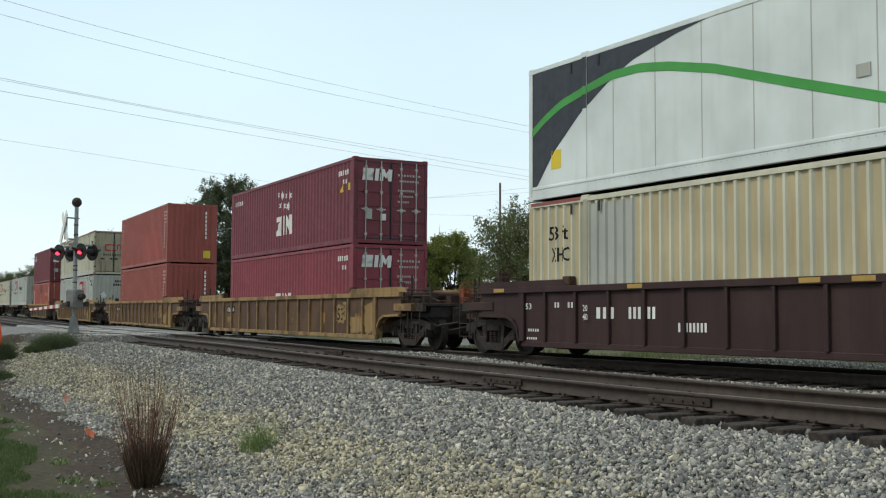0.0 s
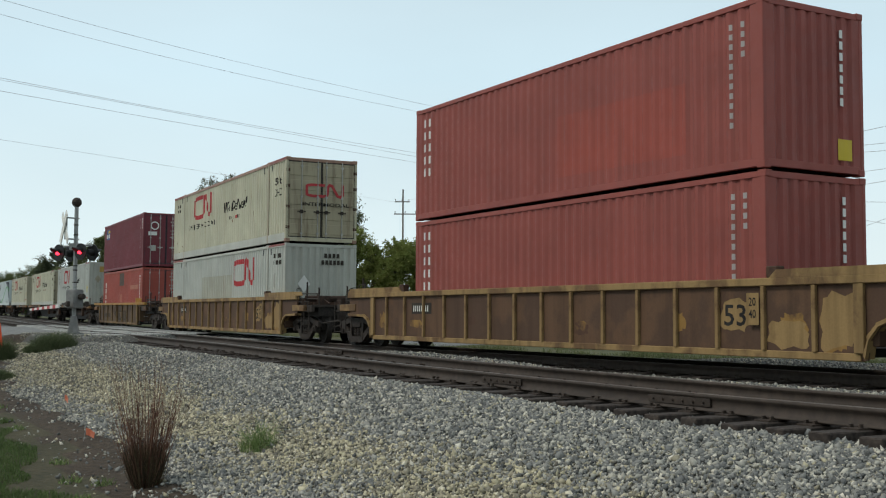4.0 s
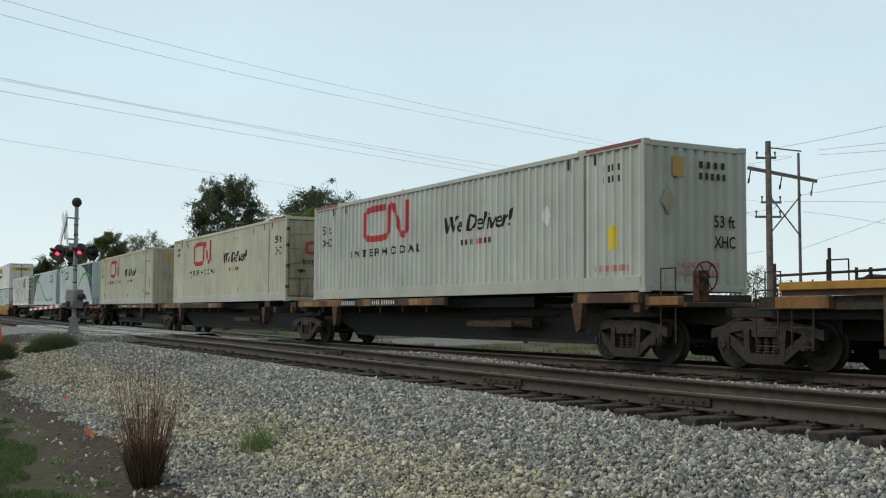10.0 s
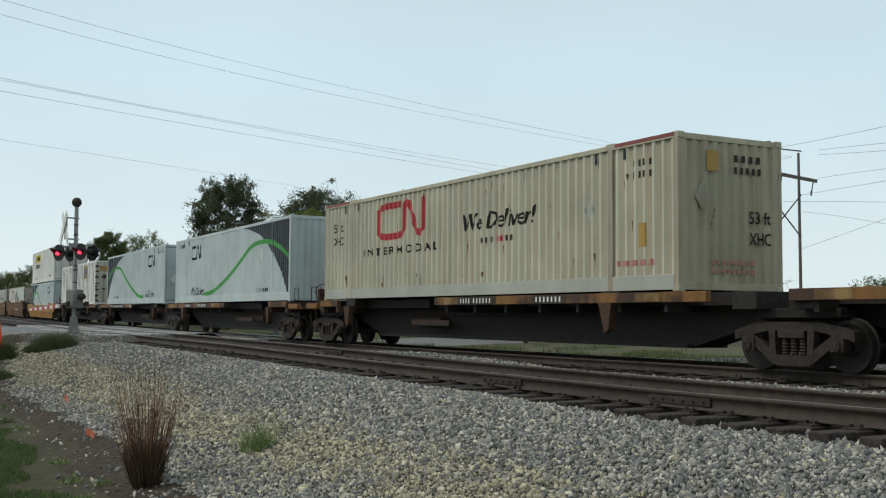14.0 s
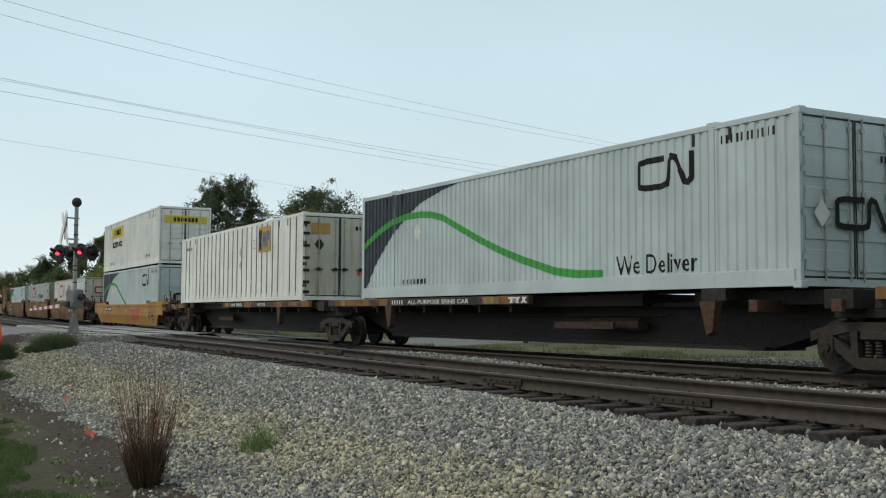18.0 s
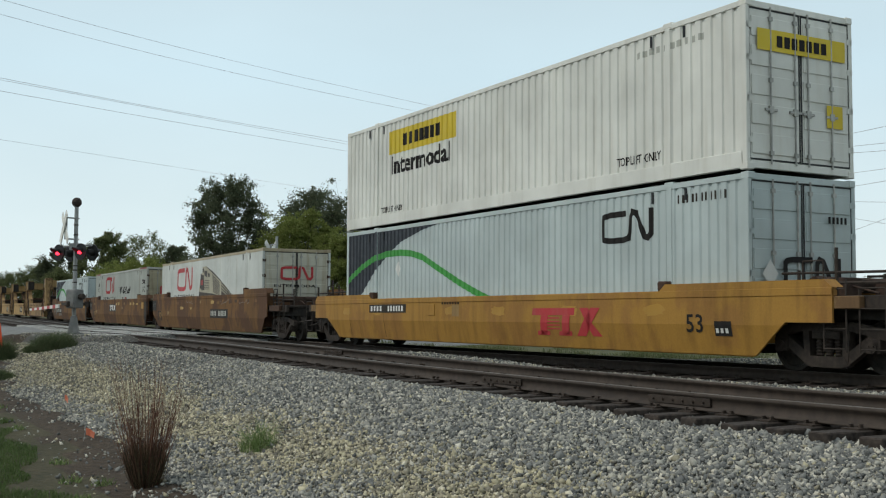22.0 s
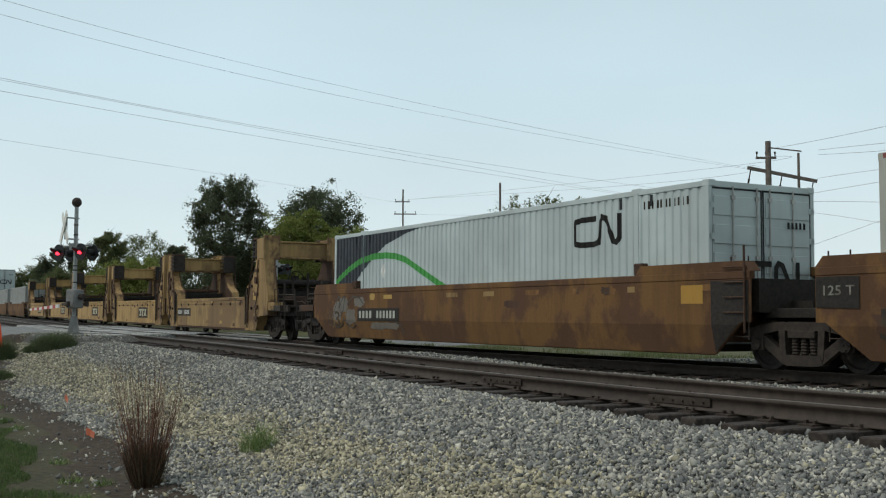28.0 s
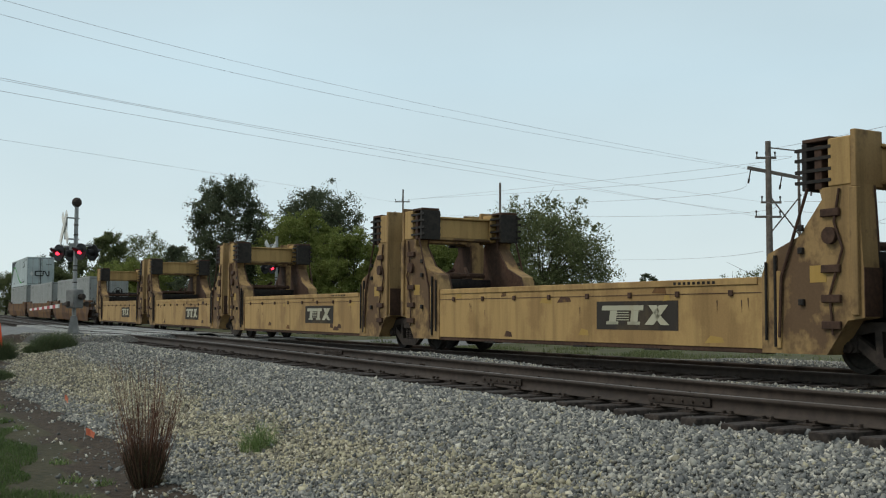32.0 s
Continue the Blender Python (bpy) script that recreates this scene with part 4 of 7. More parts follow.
class Side:
    """The y of a wall's outer skin along x, and the places where it folds."""

    def __init__(self, x0, x1, y, pattern):
        self.x0, self.x1, self.y, self.pattern = x0, x1, y, pattern
        xs, ds = [x0], [0.0]
        if pattern:
            pitch, out, slope, inn, depth = pattern
            n = int((x1 - x0 - 0.1) // pitch)
            x = x0 + (x1 - x0 - n * pitch) / 2
            for _ in range(n):
                for dx, d in ((out / 2, 0.0), (slope, depth), (inn, depth), (slope, 0.0)):
                    x += dx
                    xs.append(x)
                    ds.append(d)
                x += pitch - out / 2 - 2 * slope - inn
        xs.append(x1)
        ds.append(0.0)
        self.xs, self.ds = np.array(xs), np.array(ds)

    def depth(self, x):
        return float(np.interp(x, self.xs, self.ds))

    def sheet(self, z0, z1, sign=-1):
        bm = bmesh.new()
        t = 0.02
        low, high, bl, bh = [], [], [], []
        for x, d in zip(self.xs, self.ds):
            y = sign * (self.y - d)
            low.append(bm.verts.new((x, y, z0)))
            high.append(bm.verts.new((x, y, z1)))
        for k in range(len(low) - 1):
            bm.faces.new((low[k], low[k + 1], high[k + 1], high[k]))
        e = quad_box(bm, self.x0 + 0.01, self.x1 - 0.01, *sorted((sign * (self.y - 0.071), sign * (self.y - 0.079))), z0, z1)
        return bm

    def strip(self, xs, lo, hi, off=0.004):
        """A painted band between two curves lo(x) and hi(x), folded to the wall."""
        xs = np.unique(np.concatenate([xs, self.xs[(self.xs > xs[0]) & (self.xs < xs[-1])]]))
        bm = bmesh.new()
        prev = None
        for x in xs:
            a, b = lo(x), hi(x)
            y = -(self.y - self.depth(x)) - off
            cur = (bm.verts.new((x, y, a)), bm.verts.new((x, y, b)))
            if prev and (b - a > 0.002 or prev[1].co.z - prev[0].co.z > 0.002):
                bm.faces.new((prev[0], cur[0], cur[1], prev[1]))
            prev = cur
        return bm

    def drape(self, bm, off=0.004):
        """Cut a flat shape at every fold and lay it on the wall."""
        lo, hi = min(v.co.x for v in bm.verts), max(v.co.x for v in bm.verts)
        for x in self.xs[(self.xs > lo) & (self.xs < hi)]:
            bmesh.ops.bisect_plane(bm, geom=bm.verts[:] + bm.edges[:] + bm.faces[:], plane_co=(x, 0, 0), plane_no=(1, 0, 0))
        for v in bm.verts:
            v.co.y = -(self.y - self.depth(v.co.x)) - off
        return bm


def words(text, x, z, width, height, bold=0.012, slant=0.0):
    """Flat letters in the x, z plane, fitted to a width and a height, from the lower left corner."""
    cu = bpy.data.curves.new("letters", "FONT")
    cu.body, cu.resolution_u, cu.offset, cu.shear = text, 2, bold, slant
    ob = bpy.data.objects.new("letters", cu)
    me = bpy.data.meshes.new_from_object(ob)
    bm = bmesh.new()
    bm.from_mesh(me)
    bpy.data.objects.remove(ob)
    bpy.data.meshes.remove(me)
    bpy.data.curves.remove(cu)
    x0, x1 = min(v.co.x for v in bm.verts), max(v.co.x for v in bm.verts)
    y0, y1 = min(v.co.y for v in bm.verts), max(v.co.y for v in bm.verts)
    for v in bm.verts:
        v.co = Vector((x + (v.co.x - x0) / (x1 - x0) * width, 0, z + (v.co.y - y0) / (y1 - y0) * height))
    return bm


def flat_poly(bm, pts):
    bm.faces.new([bm.verts.new((x, 0, z)) for x, z in pts])
    return bm


def bars(x, z, width, height, n, bm=None, gap=0.42):
    """Plain bars in place of figures."""
    bm = bm or bmesh.new()
    w = width / n
    for k in range(n):
        flat_poly(bm, ((x + k * w, z), (x + (k + 1 - gap) * w, z), (x + (k + 1 - gap) * w, z + height), (x + k * w, z + height)))
    return bm


def ribbon(bm, pts, w):
    """A band of even width along a path in x, z."""
    n = len(pts)
    left, right = [], []
    for k, p in enumerate(pts):
        a, b = Vector(pts[max(0, k - 1)]), Vector(pts[min(n - 1, k + 1)])
        d0 = (Vector(p) - a).normalized() if k else (b - Vector(p)).normalized()
        d1 = (b - Vector(p)).normalized() if k < n - 1 else d0
        d = (d0 + d1).normalized()
        m = Vector((-d.y, d.x)) * (w / 2 / max(0.45, d.dot(d1)))
        left.append(bm.verts.new((p[0] + m.x, 0, p[1] + m.y)))
        right.append(bm.verts.new((p[0] - m.x, 0, p[1] - m.y)))
    for k in range(n - 1):
        bm.faces.new((left[k], right[k], right[k + 1], left[k + 1]))
    return bm


def emblem(x0, x1, z0, z1, w):
    """A hoop open on one side and a slanting band beside it."""
    W_, H_ = x1 - x0, z1 - z0
    mid = x0 + 0.52 * W_
    h = w / 2
    pts = [(mid - 0.02 * W_, z1 - h), (x0 + 0.16 * W_, z1 - h), (x0 + 0.06 * W_, z1 - h - 0.05 * H_), (x0 + h, z1 - 0.2 * H_), (x0 + h, z0 + 0.2 * H_), (x0 + 0.06 * W_, z0 + h + 0.05 * H_), (x0 + 0.16 * W_, z0 + h), (mid - 0.06 * W_, z0 + h), (mid + 0.03 * W_, z0 + h + 0.06 * H_)]
    pts += [(mid + 0.05 * W_, z0 + 0.3 * H_), (mid + 0.06 * W_, z1 - 0.2 * H_), (mid + 0.10 * W_, z1 - 0.06 * H_), (mid + 0.17 * W_, z1 - 0.12 * H_), (x1 - 0.16 * W_, z0 + 0.14 * H_), (x1 - 0.09 * W_, z0 + 0.10 * H_), (x1 - h, z0 + 0.24 * H_), (x1 - h, z1)]
    return ribbon(bmesh.new(), pts, w)


def door_end(c, L, y, H, paint_m, x, dirty, ribs=True):
    """Two swinging doors with locking bars at the end x of a container."""
    s = 1 if x > 0 else -1
    for side in (-1, 1):
        y0, y1 = sorted((side * 0.012, side * (y - 0.075)))
        bm = quad_box(bmesh.new(), *sorted((x - s * 0.05, x - s * 0.005)), y0, y1, 0.17, H - 0.13)
        leaf = part("door", bm, paint_m, c)
        if ribs:
            for z in np.linspace(0.45, H - 0.45, 5):
                part("pressed_panel", box(*sorted((x - s * 0.0045, x + s * 0.014)), y0 + 0.06, y1 - 0.06, z - 0.17, z + 0.17, 0.006), paint_m, leaf)
        rows = (0.28, 0.72) if L < 13 else (0.12, 0.6)
        for f in rows:
            yy = side * (0.012 + (y - 0.087) * f)
            part("locking_bar", rod(bmesh.new(), (x + s * 0.035, yy, 0.12), (x + s * 0.035, yy, H - 0.1), 0.017, 7), M_BAR, leaf)
            for z in (0.3, 1.55, H - 0.3):
                part("bar_guide", box(*sorted((x + s * 0.004, x + s * 0.056)), yy - 0.04, yy + 0.04, z - 0.035, z + 0.035), M_BAR, leaf)
        bm = bmesh.new()
        for a0, a1, b0, b1 in ((y0, y0 + 0.028, 0.17, H - 0.13), (y1 - 0.028, y1, 0.17, H - 0.13), (y0 + 0.028, y1 - 0.028, 0.17, 0.198), (y0 + 0.028, y1 - 0.028, H - 0.158, H - 0.13)):
            quad_box(bm, *sorted((x - s * 0.004, x + s * 0.003)), a0, a1, b0, b1)
        part("gasket", bm, M_HOOD if L > 13 else M_CHAR, leaf, "black rubber door gasket")
        for z in (0.5, 1.2, 1.9, H - 0.45):
            part("hinge", box(*sorted((x - s * 0.02, x + s * 0.02)), *sorted((side * (y - 0.14), side * (y - 0.005))), z - 0.05, z + 0.05), M_RUST if dirty else paint_m, leaf)
        for f in rows:
            yy = side * (0.012 + (y - 0.087) * f)
            bm = quad_box(bmesh.new(), *sorted((x + s * 0.02, x + s * 0.05)), yy - 0.14, yy + 0.14, 1.02, 1.06)
            quad_box(bm, *sorted((x + s * 0.01, x + s * 0.055)), yy - 0.05, yy + 0.05, 0.98, 1.1)
            part("lock_handle", bm, M_CAST if dirty else M_BAR, leaf)


M_POSTDIRT = paint("stained_post_paint", (0.36, 0.33, 0.24), (0.16, 0.09, 0.05), 0.8, 0.35)


def container(name, label, L, w, H, pattern, paint_m, doors=1, rail_m=None, posts=None, dirty=False, end_m=None, door_ribs=True, end_flat=False, rib_m=None):
    """A shipping box on its floor; doors: +1 at the leading end, -1 at the trailing end."""
    c = thing(name, label, "shipping container", "containers on the train")
    y = w / 2
    rail_m = rail_m or paint_m
    end_m = end_m or paint_m
    lip = 0.012
    sd = Side(-L / 2 + 0.09, L / 2 - 0.09, y - lip, pattern)
    for sign in (-1, 1):
        wall = part("side_wall", sd.sheet(0.14, H - 0.1, sign), paint_m, c)
        # outer flats and slopes take the paler tone, which paints in relief contrast
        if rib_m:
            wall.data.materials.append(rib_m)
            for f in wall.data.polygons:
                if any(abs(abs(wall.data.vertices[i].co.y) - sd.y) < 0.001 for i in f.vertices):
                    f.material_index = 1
        part("bottom_rail", box(-L / 2 + 0.1, L / 2 - 0.1, *sorted((sign * y, sign * (y - 0.1))), 0.03, 0.31 if L > 13 else 0.17, 0.006), M_GREY if paint_m in (M_TAN, M_TAN3, M_CREAM) else paint_m, c)
        part("top_rail", box(-L / 2 + 0.1, L / 2 - 0.1, *sorted((sign * y, sign * (y - 0.08))), H - 0.12, H - 0.02, 0.006), rail_m, c)
    bm = bmesh.new()
    n = int(L / 1.0)
    for k in range(n):
        quad_box(bm, -L / 2 + 0.1 + k * (L - 0.2) / n, -L / 2 + 0.1 + (k + 0.6) * (L - 0.2) / n, -y + 0.07, y - 0.07, H - 0.06, H - 0.025)
    quad_box(bm, -L / 2 + 0.05, L / 2 - 0.05, -y + 0.06, y - 0.06, H - 0.09, H - 0.045)
    part("roof", bm, paint_m, c)
    bm = quad_box(bmesh.new(), -L / 2 + 0.05, L / 2 - 0.05, -y + 0.05, y - 0.05, 0.1, 0.16)
    for k in range(int(L / 0.6)):
        quad_box(bm, -L / 2 + 0.2 + k * 0.6, -L / 2 + 0.25 + k * 0.6, -y + 0.06, y - 0.06, 0.04, 0.1)
    part("floor", bm, M_IRON, c)
    post_x = [L / 2, -L / 2]
    cast = mesh_of("corner_casting", box(-0.09, 0.09, -0.081, 0.081, -0.06, 0.06, 0.012), rail_m if dirty else paint_m)
    for x in post_x:
        s = 1 if x > 0 else -1
        for sign in (-1, 1):
            part("corner_post", box(*sorted((x - s * 0.01, x - s * 0.15)), *sorted((sign * y, sign * (y - 0.09))), 0.1, H - 0.1, 0.012), paint_m, c)
            for z in (0.06, H - 0.06):
                part("corner_casting", cast, paint_m, c, m=pose(x - s * 0.089, sign * (y - 0.0805), z))
        for z0, z1 in ((0.03, 0.16), (H - 0.13, H - 0.02)):
            part("end_sill" if z0 < 1 else "end_header", box(*sorted((x - s * 0.012, x - s * 0.1)), -y + 0.09, y - 0.09, z0, z1, 0.006), rail_m if z0 > 1 else paint_m, c)
    if posts:
        for x in (-posts, posts):
            for sign in (-1, 1):
                part("lift_post", box(x - 0.07, x + 0.07, *sorted((sign * (y + 0.004), sign * (y - 0.06))), 0.03, H - 0.02, 0.008), M_POSTDIRT if paint_m in (M_TAN, M_TAN2, M_TAN3) else paint_m, c)
                part("lift_casting", box(x - 0.12, x + 0.12, *sorted((sign * (y + 0.006), sign * (y - 0.15))), H - 0.09, H + 0.012, 0.01), rail_m, c)
                for k in (-1, 1):
                    part("lift_slot", box(x - k * 0.45 - 0.03, x - k * 0.45 + 0.03, *sorted((sign * (y - 0.004), sign * (y + 0.006))), H - 0.35, H - 0.14), M_HOOD, c)
    for x in post_x:
        s = 1 if x > 0 else -1
        if s == doors:
            door_end(c, L, y, H, end_m, x - s * 0.03, dirty, door_ribs)
        else:
            es = Side(-y + 0.085, y - 0.085, abs(x) - 0.02, None if end_flat else (0.25, 0.10, 0.05, 0.05, 0.04))
            bm = es.sheet(0.16, H - 0.13, -1)
            part("end_wall", bm, end_m, c, m=Matrix.Rotation(math.pi / 2 if s > 0 else -math.pi / 2, 4, "Z"))
    c["side"] = 0
    return c, sd




def mark(c, sd, bm, material, label="", name="marking"):
    return part(name, sd.drape(bm), material, c, label)


def end_mark(c, bm, x, material, off=0.006, name="marking", label=""):
    """Lay a flat shape in x, z on an end wall: its x runs away from the viewer along +y."""
    s = 1 if x > 0 else -1
    for v in bm.verts:
        v.co = Vector((x + s * off, v.co.x * s, v.co.z))
    return part(name, bm, material, c, label)


def shape(bm, pts, x, z, w, h, slant=0.0):
    """An outline given in a unit square, set to a width and height, cut into triangles."""
    fs = bm.faces.new([bm.verts.new((x + w * px + slant * h * pz, 0, z + h * pz)) for px, pz in pts])
    bmesh.ops.triangulate(bm, faces=[fs])
    return bm


ZIGZAG = ((0, 1), (1, 1), (1, 0.74), (0.42, 0.26), (1, 0.26), (1, 0), (0, 0), (0, 0.26), (0.58, 0.74), (0, 0.74))
NOTCHED = ((0, 0), (0, 1), (0.3, 1), (0.5, 0.62), (0.7, 1), (1, 1), (1, 0), (0.72, 0), (0.72, 0.5), (0.5, 0.2), (0.28, 0.5), (0.28, 0))
COMB = ((0, 0), (0, 1), (1, 1), (1, 0.82), (0.3, 0.82), (0.3, 0.6), (0.8, 0.6), (0.8, 0.42), (0.3, 0.42), (0.3, 0.18), (1, 0.18), (1, 0))
BLOCK = ((0, 0), (0, 1), (1, 1), (1, 0))


def block_emblem(x, z, w, h, slant=0.0):
    """A zigzag, a bar and a notched block side by side."""
    bm = bmesh.new()
    shape(bm, ZIGZAG, x, z, w * 0.36, h, slant)
    shape(bm, BLOCK, x + w * 0.42, z, w * 0.13, h, slant)
    shape(bm, NOTCHED, x + w * 0.6, z, w * 0.4, h, slant)
    return bm


def stroke_emblem(x, z, w, h, slant=0.18):
    """One long bar over two stems, thin stripes between them, and two crossing bands."""
    bm = bmesh.new()
    shape(bm, BLOCK, x, z + h * 0.74, w * 0.64, h * 0.26, slant)
    for a in (0.11, 0.44):
        shape(bm, BLOCK, x + w * a, z, w * 0.11, h * 0.735, slant)
        shape(bm, BLOCK, x + w * (a - 0.04), z - 0.001, w * 0.19, h * 0.16, slant)
    for k in range(4):
        shape(bm, BLOCK, x + w * 0.235, z + h * (0.22 + 0.13 * k), w * 0.19, h * 0.05, slant)
    shape(bm, ((0, 0), (0.62, 1), (1, 1), (0.38, 0)), x + w * 0.66, z, w * 0.34, h)
    shape(bm, ((0.05, 1), (0.42, 1), (0.52, 0.62), (0.36, 0.42)), x + w * 0.70, z, w * 0.34, h)
    shape(bm, ((0.52, 0.6), (0.98, 0), (0.62, 0), (0.4, 0.38)), x + w * 0.68, z, w * 0.34, h)
    return bm


def diamond(x, z, r):
    return flat_poly(bmesh.new(), ((x, z - r), (x + r * 0.75, z), (x, z + r), (x - r * 0.75, z)))


L53, L40, W53, W40, HC = 16.15, 12.19, 2.59, 2.44, 2.90
LOADS = []     # (thing, middle of it along the train, floor above the rails)


def load(c, s, z):
    LOADS.append((c, s, z))


M_ROSE = paint("rose_primer_paint", (0.24, 0.07, 0.06), (0.14, 0.06, 0.045), 0.5, 0.2)
M_FADED = paint("faded_red_stencil", (0.45, 0.19, 0.15), (0.4, 0.3, 0.2), 0.3, 0.0)


def front_marks(c):
    """Placard, notice, codes and size letters on a plain front wall."""
    x = L53 / 2
    end_mark(c, diamond(-0.72, 1.75, 0.27), x, M_POSTDIRT, name="placard", label="weathered diamond placard")
    end_mark(c, flat_poly(bmesh.new(), ((-0.62, 2.22), (-0.34, 2.22), (-0.34, 2.6), (-0.62, 2.6))), x, M_GOLD, name="label", label="ochre notice label")
    for k in (0, 1):
        end_mark(c, bars(0.05, 2.42 - 0.22 * k, 0.75, 0.13, 4 + k, gap=0.5), x, M_STENCIL)
    end_mark(c, words("53 ft", 0.42, 1.28, 0.55, 0.24), x, M_BLACK)
    end_mark(c, words("XHC", 0.42, 0.88, 0.55, 0.24), x, M_BLACK)
    for k in (0, 1):
        end_mark(c, bars(-0.5, 0.5 - 0.16 * k, 1.1, 0.09, 9, gap=0.45), x, M_FADED)


def cream_box(label, paint_m, s, z, doors, posts=6.1, rail=None, letters=True, low=False, diam=None, spec=0, rib_m=None):
    """Ribbed 53-foot box with the red hoop emblem and black lettering."""
    # recesses darker than ribs: dirt in them, plus shading put into the colour
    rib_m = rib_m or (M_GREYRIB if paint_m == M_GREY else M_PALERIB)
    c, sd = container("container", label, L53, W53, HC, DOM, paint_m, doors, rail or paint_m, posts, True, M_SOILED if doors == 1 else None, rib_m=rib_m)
    for sx in (-1, 1):
        part("primer_strip", box(*sorted((sx * 6.25, sx * 7.98)), -W53 / 2 - 0.003, -W53 / 2 + 0.05, HC - 0.085, HC - 0.012), M_ROSE, c, "rose primer along the worn top rail")
    if low:
        mark(c, sd, emblem(1.82, 4.47, 1.53, 2.55, 0.19), M_RED, "red hoop-and-band emblem", "emblem")
        mark(c, sd, bars(6.75, 2.42, 0.8, 0.15, 4, gap=0.3), M_STENCIL)
        mark(c, sd, bars(6.75, 2.19, 0.95, 0.15, 6, gap=0.3), M_STENCIL)
        end_mark(c, bars(0.1, 2.42, 0.6, 0.15, 4, gap=0.3), L53 / 2, M_STENCIL)
        end_mark(c, bars(0.0, 2.19, 0.85, 0.15, 6, gap=0.3), L53 / 2, M_STENCIL)
        end_mark(c, diamond(-0.62, 1.52, 0.3), L53 / 2, M_WLET, label="white diamond placard", name="placard")
        mark(c, sd, diamond(6.9, 1.65, 0.28), M_GREY, "blank diamond placard holder", "placard")
    elif letters:
        mark(c, sd, emblem(-4.40, -1.63, 1.60, 2.62, 0.18), M_RED, "red hoop-and-band emblem", "emblem")
        bm = words("I N T E R M O D A L", -5.28, 1.20, 4.35, 0.22, 0.03)
        mark(c, sd, bm, M_BLACK, "black word under the emblem")
        mark(c, sd, words("We Deliver!", 0.36, 1.56, 3.1, 0.42, 0.012, 0.22), M_BLACK, "black lettering")
        mark(c, sd, bars(1.2, 1.24, 0.62, 0.13, 5, gap=0.6), M_STENCIL)
        mark(c, sd, bars(1.86, 1.24, 0.34, 0.13, 2, gap=0.5), M_RED)
        mark(c, sd, bars(2.28, 1.24, 0.36, 0.13, 3, gap=0.6), M_STENCIL)
        at = 6.85 if doors == 1 else -7.4
        mark(c, sd, words("53 ft", at, 2.02, 0.62, 0.26), M_BLACK)
        mark(c, sd, words("XHC", at, 1.62, 0.62, 0.26), M_BLACK)
        if spec == 2:
            mark(c, sd, words("53 ft", -7.3, 2.08, 0.55, 0.24), M_STENCIL)
            mark(c, sd, words("XHC", -7.3, 1.74, 0.55, 0.24), M_STENCIL)
        for z in (2.38, 2.16) if spec != 2 else ():
            mark(c, sd, bars(6.75 if doors == -1 else -7.55, z, 0.62, 0.13, 4, gap=0.55), M_STENCIL)
        if doors == -1:
            front_marks(c)
        if diam:
            mark(c, sd, diamond(diam, 1.68, 0.24), M_WLET if spec == 1 else M_GREY, "diamond placard", "placard")
    return c, sd


def rust_runs(c, sd, count, seed):
    """Short brown runs below chips in the paint, most along the top and the bottom rails."""
    rnd = random.Random(seed)
    for _ in range(count):
        x, z = rnd.uniform(-7.7, 7.7), rnd.choice((2.72, 2.66, 2.2, 1.3, 0.75, 0.5))
        z += rnd.uniform(-0.2, 0.06)
        w, h = rnd.uniform(0.012, 0.034), rnd.uniform(0.08, 0.3)
        bm = flat_poly(bmesh.new(), ((x - w, z), (x - w * 0.5, z - h * 0.5), (x, z - h), (x + w * 0.4, z - h * 0.45), (x + w * 0.9, z - 0.01), (x, z + w * 0.8)))
        mark(c, sd, bm, M_RUN, "", "rust_run")


M_RUN = rough_mat("rust_stain", (0.11, 0.05, 0.028), (0.22, 0.12, 0.065), 9, 0.85, 0.002, 0.3)


